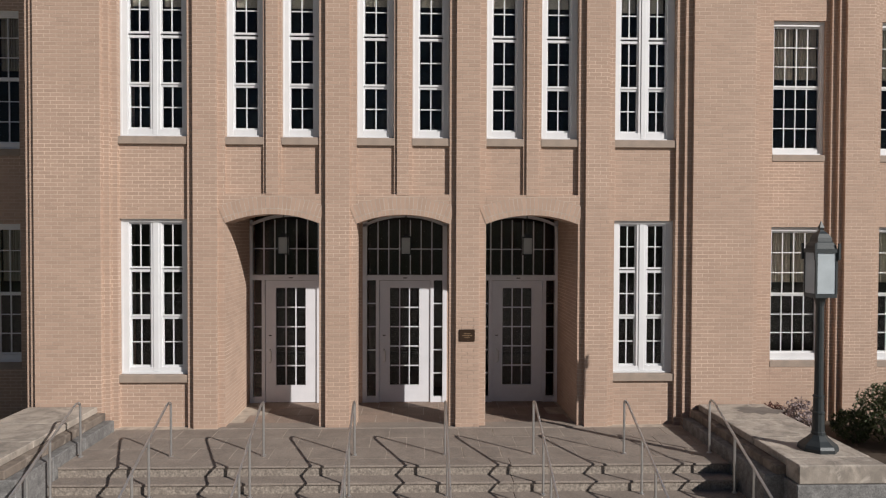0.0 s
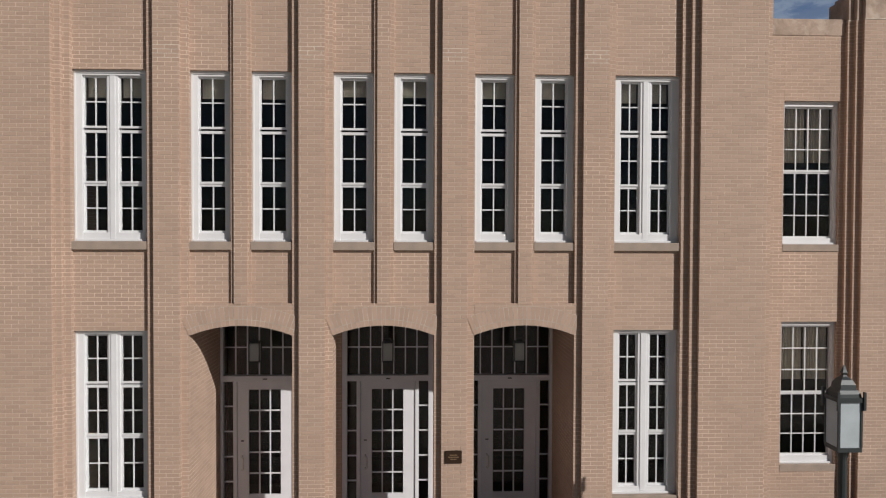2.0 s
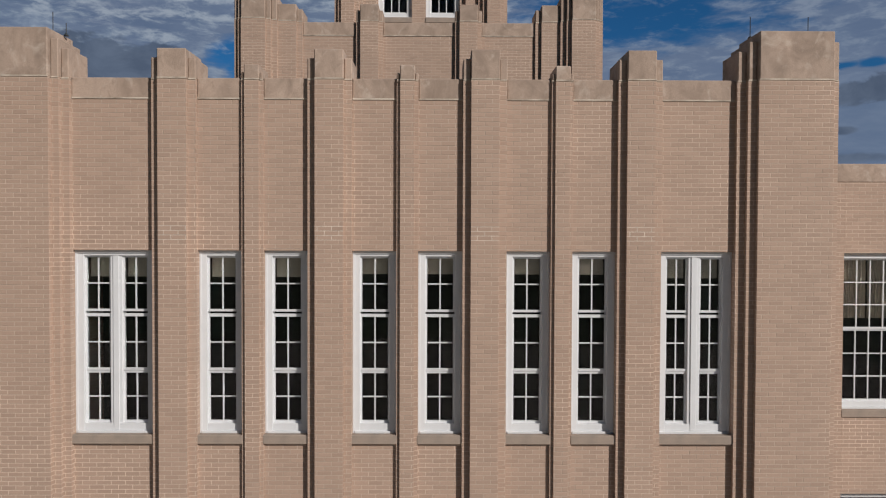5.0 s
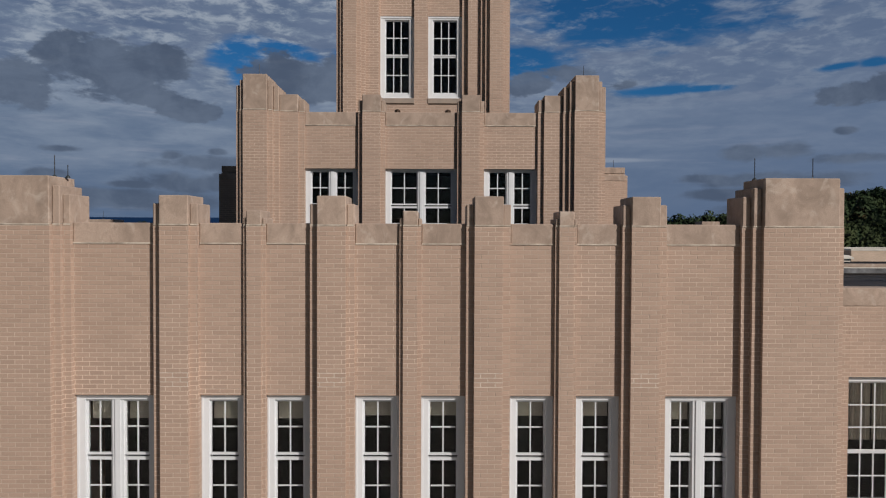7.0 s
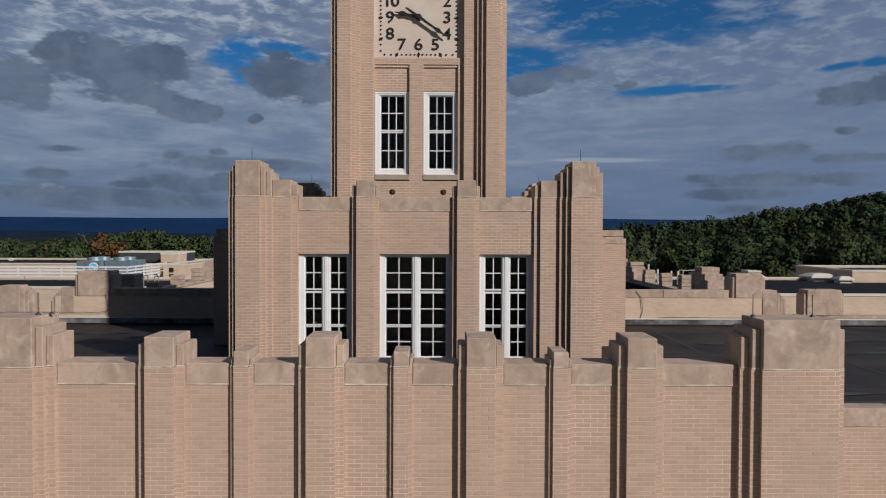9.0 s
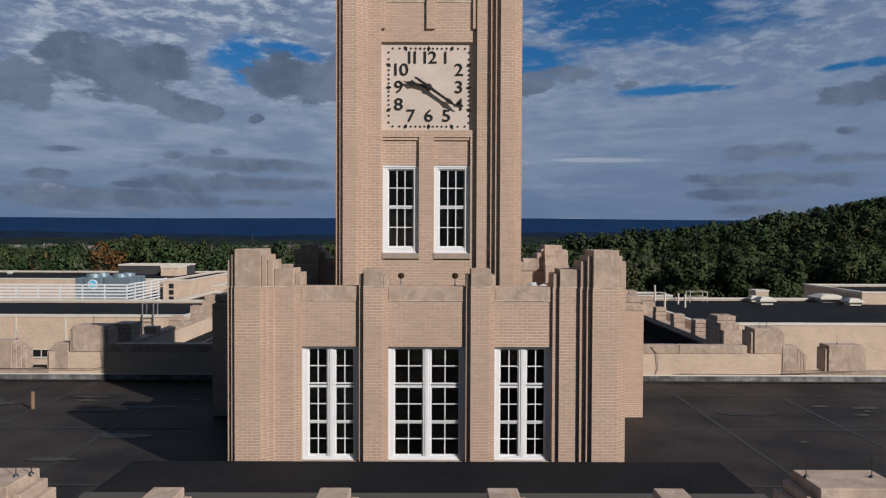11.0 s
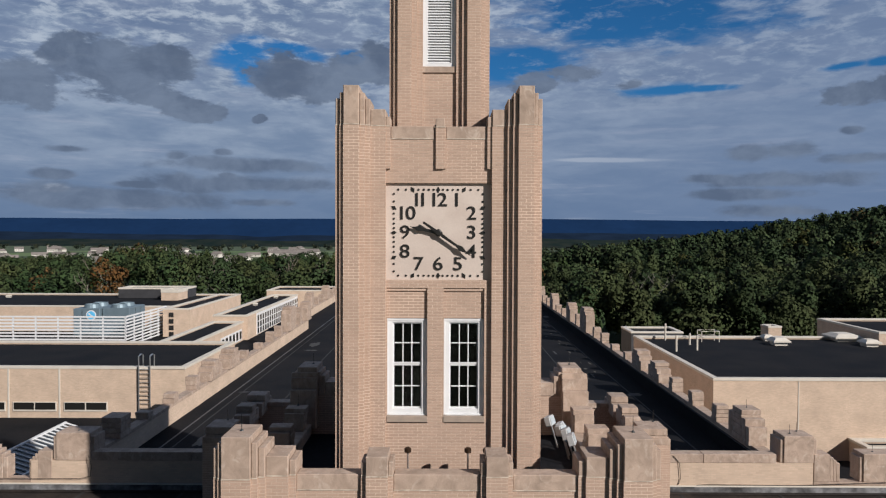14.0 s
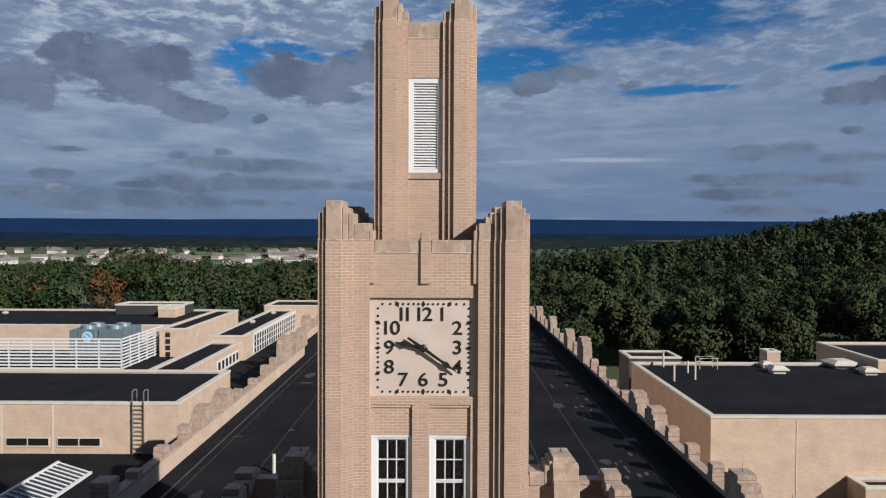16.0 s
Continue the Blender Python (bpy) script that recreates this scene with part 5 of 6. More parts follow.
def merlon(x, y, w, d, z0, z1, st):
    """A parapet block; the large ones are stepped front and back."""
    mb = coursed((x - w, x + w, y, y + d, z0, z1), rear)
    if st:
        capstone([(x - w + 0.03, x + w - 0.03, y - 0.35, y - 0.004, z0, z1 - 0.28)], mb)
        capstone([(x - w + 0.06, x + w - 0.06, y - 0.62, y - 0.354, z0, z1 - 0.55)], mb)
        capstone([(x - w + 0.03, x + w - 0.03, y + d + 0.004, y + d + 0.35, z0, z1 - 0.28)], mb)
    return mb


for sg in (1, -1):
    y = Y_R + 0.9
    while y < Y_END:
        y1 = min(y + 2.4, Y_END)
        u = X_R - 0.45 if sg > 0 else left_x(y) - 0.05
        boxes("coping_block", [(u, u + 0.5, y + 0.006, y1 - 0.006, 9.5, 9.66)], M_STONE, rear, chamfer=0.012)
        y += 2.4
    for y, z1, big in ((34.4, 10.94, 1), (37.4, 10.4, 0), (40.5, 10.33, 0), (43.6, 10.36, 0), (46.4, 10.7, 1), (50.1, 10.8, 1), (53.5, 10.12, 0), (57.4, 10.05, 0), (60.8, 10.4, 0), (63.6, 10.5, 0), (67.2, 11.7, 2), (71.5, 10.7, 0), (75.0, 11.4, 1), (79.5, 10.4, 0), (83.2, 10.4, 0), (86.0, 11.4, 1), (90.5, 10.5, 0), (94.0, 10.5, 0), (97.2, 11.4, 1), (101.5, 10.6, 0), (105.0, 10.6, 0)):
        x = X_R - 0.2 if sg > 0 else left_x(y) + 0.2
        if sg < 0 and y < 42:
            z1 = z1 - (0.42 if y < 39 else 0.2)
        merlon(x, y, 0.44 if big else 0.32, (1.1, 1.0, 1.6)[big] if big else 0.62, 9.655, z1, big and (sg > 0 or y > 36))


def stepped_stone(x0, x1, y0, y1, z0, z1, out):
    """A parapet stone whose top drops in small steps towards one side (out: 1 or -1)."""
    st = tagged(thing("parapet_block", ((x0 + x1) / 2, (y0 + y1) / 2, z0)), "weathered limestone parapet block stepped to one side", "parapet block", "parapet blocks", "structure")
    w, hy, h = x1 - x0, (y1 - y0) / 2, z1 - z0
    cuts = [-0.5, 0.10, 0.24, 0.37, 0.5]
    for k in range(4):
        u, v = sorted((out * w * cuts[k], out * w * cuts[k + 1]))
        boxes("block", [(u, v, -hy + 0.02 * k, hy - 0.02 * k, 0, h - 0.11 * k)], M_STONE, st, chamfer=0.018)
    return st


def stone_cap(x0, x1, y0, y1, z0, z1, steps=2, lab="stepped limestone parapet block"):
    """A free-standing parapet block, stepped at its ends."""
    st = tagged(thing("parapet_block", ((x0 + x1) / 2, (y0 + y1) / 2, z0)), lab, "parapet block", "parapet blocks", "structure")
    hx, hy = (x1 - x0) / 2, (y1 - y0) / 2
    for k in range(steps):
        boxes("block", [(-hx - 0.12 * k, hx + 0.12 * k, -hy + 0.05 * k, hy - 0.05 * k, 0, z1 - z0 - 0.14 * k)], M_STONE, st, chamfer=0.02)
    return st


for x0, x1, y0, y1, z0, z1 in ((12.2, 13.3, 30.985, 31.9, 9.86, 10.84), (15.1, 16.5, 30.99, 31.7, 9.172, 10.2), (-14.28, -13.02, 30.97, 31.9, 9.86, 10.87)):
    stone_cap(x0, x1, y0, y1, z0, z1)
for x0, x1, z1, out in ((13.3, 14.28, 10.18, 1), (-15.3, -14.44, 10.2, -1), (-17.4, -16.1, 10.28, 1)):
    stepped_stone(x0, x1, 30.99, 31.6, 9.172, z1, out)
for sg in (-1, 1):
    u, v = sorted(((13.28 if sg > 0 else -15.2), sg * 26.0))
    boxes("parapet_core", [(u, v, Y_R, Y_R + 0.35, 8.6, 9.05)], M_CREAM, rear)
    boxes("coping", [(u, v, Y_R - 0.02, Y_R + 0.4, 9.05, 9.17)], M_STONE, rear, chamfer=0.01)
for u, v in ((6.6, 26.0), (-26.0, -7.2)):
    boxes("upturn", [(u, v, Y_R - 0.06, Y_R - 0.022, 8.765, 8.99)], M_UPTURN, rear)
    boxes("upturn_foot", [(u, v, Y_R - 0.22, Y_R - 0.062, 8.765, 8.80)], M_ROOF_F, rear, chamfer=0.01)
    boxes("flashing", [(u, v, Y_R - 0.07, Y_R - 0.022, 8.992, 9.04)], M_TRIM, rear, chamfer=0.005)

# ---- outlying blocks ----


def flat_block(name, x0, x1, y0, y1, z, label, coping=0.18, wall=None):
    """A plain low block: brick walls, dark sunken roof and a pale metal coping."""
    b = tagged(thing(name, (0, 0, 0)), label, "building")
    boxes("wall", [(x0, x1, y0, y0 + 0.35, -3, z - coping), (x0, x1, y1 - 0.35, y1, -3, z - coping), (x0, x0 + 0.35, y0 + 0.35, y1 - 0.35, -3, z - coping), (x1 - 0.35, x1, y0 + 0.35, y1 - 0.35, -3, z - coping)], wall or M_CREAM, b)
    boxes("coping", [(x0 - 0.05, x1 + 0.05, y0 - 0.05, y0 + 0.4, z - coping, z), (x0 - 0.05, x1 + 0.05, y1 - 0.4, y1 + 0.05, z - coping, z), (x0 - 0.05, x0 + 0.4, y0 + 0.4, y1 - 0.4, z - coping, z), (x1 - 0.4, x1 + 0.05, y0 + 0.4, y1 - 0.4, z - coping, z)], M_TRIM, b, chamfer=0.01)
    boxes("roof", [(x0 + 0.35, x1 - 0.35, y0 + 0.35, y1 - 0.35, z - 0.45, z - 0.3)], M_ROOF, b)
    return b


M_SLATE = material("slate_cladding", (0.045, 0.045, 0.05), 0.7, vary=0.25, scale=1.0, bump=0.1)
right_block = flat_block("annex_building", 18.9, 70, 55.3, 76.4, 8.05, "low pale brick annex with black flat roof and roof vents")
left_block = flat_block("annex_building", -80, -19.45, 57.9, 70.5, 8.2, "low pale brick annex with black flat roof and strip windows")
boxes("joint", [(24.9, 24.96, 55.27, 55.3, -2, 7.8), (34.2, 34.26, 55.27, 55.3, -2, 7.8)], M_TRIM, right_block)
for k in range(7):
    x0 = -28.45 - k * 3.8
    w = boxes("strip_window", [(x0, x0 + 3.25, 57.84, 57.9, 4.85, 5.55)], M_TRIM, left_block)
    for a, b in ((0.08, 1.58), (1.68, 3.17)):
        boxes("pane", [(x0 + a, x0 + b, 57.82, 57.838, 4.98, 5.5)], M_BLACK, w)
    boxes("joint", [(x0 - 0.4, x0 - 0.28, 57.87, 57.9, -2, 8.0)], M_TRIM, left_block)
# lower roofs of the two courts
tagged(boxes("roof_court", [(-80, X_L, 31.4, 57.9, 4.1, 4.35), (X_R, 70, 31.4, 55.3, 2.0, 2.2), (-80, -19.45, 70.5, 118, 4.3, 4.55)], M_ROOF), "black flat roofs of the low courts", "roof", kind="structure")
low_right = flat_block("stair_building", 28.5, 44, 53.07, 55.24, 3.85, "small pale brick stair building in the court")
flat_block("rear_building", -84, -37.0, 103.0, 123.0, 8.1, "long pale brick building with black roof before the trees")
flat_block("roof_house", -52.0, -41.2, 118.0, 122.5, 9.45, "low dark plant house on a flat roof", 0.25, M_SLATE)
flat_block("roof_house", -43.6, -41.0, 114.0, 118.0, 9.5, "small pale plant house on a flat roof", 0.5)
stair = flat_block("stair_building", -37.0, -33.4, 98.0, 121.0, 8.3, "pale concrete stair block with a strip of windows")
for k in range(4):
    boxes("window", [(-36.2, -35.6, 97.94, 98.0, 4.6 + 0.85 * k, 5.2 + 0.85 * k)], M_BLACK, stair)
link = flat_block("link_building", -29.6, -25.2, 95.5, 126.6, 7.75, "long low link building with a white window strip", 0.2)
for k in range(20):
    y0 = 99.8 + k * 1.32
    fw = boxes("strip_window", [(-25.2, -25.12, y0, y0 + 1.22, 4.66, 7.5)], M_WHITE, link)
    for z0 in (4.75, 5.6, 6.45):
        boxes("pane", [(-25.11, -25.10, y0 + 0.2, y0 + 1.0, z0, z0 + 0.7)], M_BLACK, fw)
link2 = flat_block("link_building", -29.6, -25.7, 72.0, 95.4, 7.0, "pale brick link wall with small windows", 0.2)
for k in range(6):
    fw = boxes("strip_window", [(-25.7, -25.62, 86.2 + k * 1.4, 87.4 + k * 1.4, 4.75, 6.1)], M_WHITE, link2)
    boxes("pane", [(-25.61, -25.60, 86.4 + k * 1.4, 87.2 + k * 1.4, 4.95, 5.9)], M_BLACK, fw)
flat_block("far_building", -30.6, -12.5, 126.8, 136.0, 8.47, "pale brick block at the end of the rear wing")
flat_block("far_building", 19.4, 24.8, 79.2, 83.4, 8.05, "small dark roofed shed behind the annex", 0.18, M_SLATE)
flat_block("roof_house", 41.2, 80, 72.6, 83.8, 9.0, "pale building behind the annex")
flat_block("roof_hatch", 34.3, 35.7, 80.5, 82.3, 8.5, "pale roof hatch behind the annex")


def louvre_screen(x0, x1, y0, y1, z0, z1):
    """A white slatted screen of two faces round the rooftop plant."""
    sc = tagged(thing("louvre_screen", (0, 0, 0)), "white slatted metal screen round rooftop plant", "screen")
    n = 10
    for k in range(n):
        z = z0 + 0.2 + (z1 - z0 - 0.3) * k / (n - 1)
        boxes("slat", [(x0, x1, y0 - 0.05, y0, z - 0.09, z + 0.10)], M_WHITE, sc)
        boxes("slat", [(x1, x1 + 0.05, y0, y1, z - 0.09, z + 0.10)], M_WHITE, sc)
    x = x1
    while x > x0:
        boxes("post", [(x - 0.07, x + 0.07, y0, y0 + 0.14, z0, z1)], M_WHITE, sc)
        x -= 2.65
    y = y0 + 0.1
    while y < y1:
        boxes("post", [(x1 - 0.14, x1, y, y + 0.14, z0, z1)], M_WHITE, sc)
        y += 2.4
    boxes("sign_board", [(x1 - 16.9, x1 - 15.6, y0 - 0.09, y0 - 0.06, z0 + 1.3, z0 + 2.9)], M_WHITE, sc)
    return sc


louvre_screen(-80, -37.7, 88.6, 101.0, 4.6, 8.35)
M_CHILL = material("chiller_grey", (0.17, 0.23, 0.27), 0.5, vary=0.12, scale=1.0, metal=0.3)
M_BADGE = material("badge_blue", (0.10, 0.45, 0.75), 0.4, vary=0.02)


def chiller(x, y, z):
    """A rooftop chiller: cabinet units side by side with round fan cowls on top."""
    ch = tagged(thing("chiller", (x, y, z)), "blue-grey rooftop chiller with fan cowls and round badge", "chiller")
    boxes("cabinet", [(0, 3.2, 0, 5.2, 0.4, 3.9)], M_CHILL, ch, chamfer=0.04)
    boxes("cabinet", [(3.3, 6.6, 0.6, 5.2, 0.4, 3.95)], M_CHILL, ch, chamfer=0.04)
    for i in range(2):
        for j in range(2):
            cx, cy = 1.6 + 3.35 * i, 1.5 + 2.2 * j
            part("fan_cowl", mesh_of("fan_cowl", [lathe_data([(0.95, 3.9), (0.85, 4.35), (0.78, 4.35), (0.78, 4.0)], 18, cx, cy)]), M_CHILL, ch)
    boxes("seam", [(a, a + 0.05, -0.02, 0, 0.5, 3.8) for a in (1.05, 2.1)] + [(6.6, 6.62, b, b + 0.05, 0.5, 3.8) for b in (2.3, 3.9)], M_BLACK, ch)
    vs, fs = lathe_data([(0.62, 0), (0.62, 0.03)], 24)
    badge = part("badge", mesh_of("badge", [([(p[0], -p[2], p[1]) for p in vs], fs)], True), M_WHITE, ch, "round white and blue badge")
    badge.location = (2.2, -0.01, 3.1)
    vs, fs = lathe_data([(0.50, 0), (0.50, 0.03)], 24)
    b2 = part("badge_disc", mesh_of("badge_disc", [([(p[0], -p[2], p[1]) for p in vs], fs)], True), M_BADGE, badge)
    b2.location = (0, -0.03, 0)
    b3 = boxes("badge_bar", [(-0.38, 0.38, -0.075, -0.062, -0.07, 0.07)], M_WHITE, badge)
    b3.rotation_euler = (0, radians(40), 0)
    return ch


chiller(-45.6, 92.0, 4.95)


def skylight(x0, x1, y0, y1, z_eave, z_ridge):
    """A glazed lean-to skylight with white bars."""
    sk = tagged(thing("skylight", (0, 0, 0)), "white barred glazed lean-to skylight over the court", "skylight")
    n = 28
    pitch = math.atan2(z_ridge - z_eave, x1 - x0)
    vs, fs = [(x0, y0, z_ridge), (x1, y0, z_eave), (x1, y1, z_eave), (x0, y1, z_ridge), (x0, y0, 3.9), (x1, y0, 3.9), (x1, y1, 3.9), (x0, y1, 3.9)], [(0, 1, 2, 3), (0, 4, 5, 1), (1, 5, 6, 2), (2, 6, 7, 3), (3, 7, 4, 0)]
    part("glazing", mesh_of("glazing", [(vs, fs)], True), material("skylight_glass", (0.02, 0.025, 0.03), 0.15, vary=0.1, bump=0), sk)
    ln = math.hypot(x1 - x0, z_ridge - z_eave)
    for k in range(n + 1):
        b = boxes("bar", [(0, ln, -0.04, 0.04, -0.02, 0.06)], M_WHITE, sk)
        b.matrix_basis = pose(x0, y0 + (y1 - y0) * k / n, z_ridge, 0, math.degrees(pitch), 0)
    for x, z in ((x0, z_ridge), (x1, z_eave)):
        boxes("edge_beam", [(x - 0.08, x + 0.08, y0 - 0.08, y1 + 0.08, z - 0.08, z + 0.09)], M_WHITE, sk)
    return sk


skylight(-25.9, -23.7, 38.5, 53.3, 4.5, 5.2)
ladder = tagged(thing("roof_ladder", (-22.4, 57.75, 0)), "galvanised steel roof ladder with hooped top", "ladder")
for sx in (-0.42, 0.42):
    part("stile", mesh_of("stile", [tube_data([(sx, 0, 4.3), (sx, 0, 9.0), (sx, 0.4, 9.1), (sx, 0.8, 9.0), (sx, 0.8, 8.0)], 0.05, 8)]), M_STEEL, ladder)
rg = mesh_of("rung", [tube_data([(-0.42, 0, 0), (0.42, 0, 0)], 0.03, 6)])
for k in range(12):
    part("rung", rg, M_STEEL, ladder).location = (0, 0, 4.5 + 0.32 * k)


def roof_vent(x, y, z, s, flat=1.0):
    v = tagged(thing("roof_vent", (x, y, z)), "pale hooded metal roof vent", "roof vent", "roof vents")
    boxes("curb", [(-0.5 * s, 0.5 * s, -0.5 * s, 0.5 * s, 0, 0.35 * s)], M_TRIM, v)
    part("hood", mesh_of("hood", [lathe_data([(1.0 * s, 0.35 * s), (1.0 * s, 0.5 * s), (0.55 * s, 0.8 * s)], 4, turn=math.pi / 4)], True), M_TRIM, v)
    v.scale = (1, 1, flat)
    return v


for x, y, s_, fl in ((31.8, 75.3, 0.75, 1.0), (31.6, 72.5, 1.15, 0.8), (39.3, 75.5, 1.9, 0.5), (39.9, 72.0, 1.1, 0.75)):
    roof_vent(x, y, 7.75, s_, fl)
for x, y, z_ in ((-28.0, 122.5, 7.45), (-28.2, 110.5, 7.45), (-69.5, 118.0, 7.8)):
    roof_vent(x, y, z_, 0.5)
for x, y, h in ((-8.4, 41.25, 1.9), (21.7, 75.2, 1.7), (20.56, 68.4, 1.5), (23.1, 72.3, 1.15), (22.7, 69.2, 1.3)):
    p = tagged(thing("vent_pipe", (x, y, 7.7)), "white plastic vent pipe on the roof", "pipe", "vent pipes")
    part("pipe", mesh_of("pipe", [tube_data([(0, 0, 0), (0, 0, h)], 0.09, 10)]), M_TRIM, p)

hs = tagged(thing("roof_rail", (25.7, 74.0, 7.75)), "white tubular guard rail round a roof hatch", "guard rail")
for sx in (-0.85, 0.85):
    for sy in (0.0, 1.2):
        part("post", mesh_of("post", [tube_data([(sx, sy, 0), (sx, sy, 1.05)], 0.04, 8)]), M_TRIM, hs)
for z_ in (0.55, 1.05):
    part("rail", mesh_of("rail", [tube_data([(-0.85, 0, z_), (0.85, 0, z_), (0.85, 1.2, z_), (-0.85, 1.2, z_), (-0.85, 0, z_)], 0.04, 8)]), M_TRIM, hs)

# ---- roof dressing: seams, patches, rods, pipes ----
roof_front = bpy.data.objects["roof_front"]
rnd = random.Random(31)
for k in range(14):
    xa = -24 + 3.6 * k
    if not -8 < xa < 7:
        boxes("seam", [(xa - 0.06, xa + 0.06, 15.1, 30.9, 8.75, 8.757)], M_SEAM, roof_front)
for yy in (19.5, 24.2, 28.6):
    boxes("seam", [(-26, -7.3, yy, yy + 0.1, 8.757, 8.762)], M_SEAM, roof_front)
    boxes("seam", [(6.7, 26, yy, yy + 0.1, 8.757, 8.762)], M_SEAM, roof_front)
M_PUDDLE = material("damp_patch", (0.010, 0.010, 0.012), 0.55, vary=0.3, scale=1.0, bump=0)
M_PATCH = material("roof_patch", (0.050, 0.047, 0.045), 0.7, vary=0.35, scale=1.5, bump=0.1)


def patch(x, y, z, rx, ry, mat, host, seed):
    """An irregular flat patch lying on a roof."""
    r2 = random.Random(seed)
    n = 18
    vs = [(0, 0, 0)]
    for i in range(n):
        a = 2 * math.pi * i / n
        q = 0.7 + 0.5 * r2.random()
        vs.append((rx * q * math.cos(a), ry * q * math.sin(a), 0))
    ob = part("patch", mesh_of("patch", [(vs, [[0, 1 + i, 1 + (i + 1) % n] for i in range(n)])]), mat, host)
    ob.location = (x, y, z)
    return ob


for k in range(34):
    sg = rnd.choice((-1, 1))
    x = sg * rnd.uniform(7.5, 24)
    patch(x, rnd.uniform(16, 30), 8.765 + 0.001 * (k % 5), rnd.uniform(0.2, 1.5), rnd.uniform(0.06, 0.3), rnd.choice((M_PUDDLE, M_PATCH, M_PATCH)), roof_front, k)
for k in range(46):
    y = rnd.uniform(33, 100)
    x = rnd.choice((rnd.uniform(4.5, 12), rnd.uniform(-12.5, -4.5)))
    patch(x, y, Z_LONG + 0.008 + 0.001 * (k % 4), rnd.uniform(0.1, 0.55), rnd.uniform(0.15, 1.3), rnd.choice((M_PUDDLE, M_PATCH, M_PATCH)), roof_rear, 100 + k)


# Dark oval lying on top of the cheek wall.
patch(5.98, 12.22, 0.224, 0.40, 0.27, material("dark_stone_oval", (0.20, 0.175, 0.155), 0.9, vary=0.25, scale=4.0), cheek_lamp, 77)
M_SCRAP = material("dry_silt", (0.11, 0.10, 0.088), 0.9, vary=0.33, scale=5.0, bump=0.1, tint=(0.03, 0.028, 0.027))
for k in range(44):
    y = 34 + 62 * rnd.random() ** 1.3
    patch(9.9 + rnd.gauss(0, 0.45), y, Z_LONG + 0.016 + 0.001 * (k % 4), rnd.uniform(0.04, 0.13), rnd.uniform(0.08, 0.45), M_SCRAP, roof_rear, 300 + k)
for k in range(26):
    patch(rnd.choice((-1, 1)) * rnd.uniform(7.5, 22), rnd.uniform(17, 30), 8.775 + 0.001 * (k % 4), rnd.uniform(0.06, 0.35), rnd.uniform(0.03, 0.12), M_SCRAP, roof_front, 400 + k)


def lightning_rod(x, y, z, h=0.34):
    r = tagged(thing("lightning_rod", (x, y, z)), "thin metal lightning rod on a stone cap", "lightning rod", "lightning rods")
    part("rod", mesh_of("rod", [tube_data([(0, 0, 0.03), (0, 0, h * 0.7), (0, 0, h)], 0.006, 6)]), M_BLACK, r)
    part("base", mesh_of("base", [lathe_data([(0.04, 0), (0.03, 0.02), (0.012, 0.04)], 10)]), M_IRON, r)
    return r


for x, y, z in ((XC - 5.45, 13.1, 11.17), (XC + 5.3, 13.15, 11.17), (XC + 6.2, 13.15, 11.17), (XM + 3.98, 19.7, 14.13), (XM - 3.98, 19.7, 14.13), (12.55, 31.3, 10.86), (12.95, 31.6, 10.86), (-13.6, 31.3, 10.87), (-16.6, 31.3, 10.3), (15.6, 31.3, 10.2), (12.5, 34.9, 10.94), (-4.41, 25.9, 13.14), (-6.65, 26.5, 12.55), (6.1, 26.5, 12.55), (-4.2, 27.2, 14.13), (3.7, 27.2, 14.13)):
    lightning_rod(x, y, z)
lightning_rod(XC - 5.3, 13.2, 11.17, 0.2)


def cable(pts, label="black lightning cable running over the stone"):
    c = tagged(thing("cable", (0, 0, 0)), label, "cable", "lightning cables")
    part("wire", mesh_of("wire", [tube_data(pts, 0.010, 6)]), M_BLACK, c)
    return c


cable([(8.3, 30.99, 8.9), (8.45, 30.96, 9.3), (8.4, 30.955, 9.86), (8.2, 30.96, 10.1), (7.9, 31.1, 10.2), (7.6, 31.3, 10.2)])
cable([(9.0, 30.95, 8.9), (9.05, 30.95, 9.05), (9.3, 30.95, 9.08), (12.6, 30.95, 9.06), (16, 30.9, 9.2)])
cable([(-13.0, 30.8, 10.1), (-12.9, 30.8, 9.7), (-13.0, 30.9, 9.3), (-13.4, 30.9, 9.22), (-18, 30.9, 9.22)])
pipe = tagged(thing("vent_pipe", (-13.22, 26.47, 8.75)), "rusty vent pipe on the black roof", "pipe", "vent pipes")
part("pipe", mesh_of("pipe", [tube_data([(0, 0, 0), (0, 0, 0.57)], 0.06, 10)]), material("rust", (0.23, 0.15, 0.10), 0.9, vary=0.3), pipe)


M_LAMPGREY = material("lamp_grey", (0.44, 0.45, 0.46), 0.5, vary=0.15, scale=6.0)


def floodlight(x, y, z, turn, stem=0.0):
    f = tagged(thing("floodlight", (x, y, z)), "pale grey floodlight on the roof beside the tower", "floodlight", "floodlights")
    boxes("housing", [(-0.17, 0.17, -0.08, 0.10, 0.22, 0.50)], M_LAMPGREY, f, chamfer=0.02)
    boxes("lens", [(-0.14, 0.14, -0.095, -0.081, 0.25, 0.47)], M_MILK, f)
    part("stem", mesh_of("stem", [tube_data([(0, 0, -stem), (0, 0, 0.23)], 0.025, 8)]), M_STEEL, f)
    f.rotation_euler = (radians(-18), 0, radians(turn))
    return f


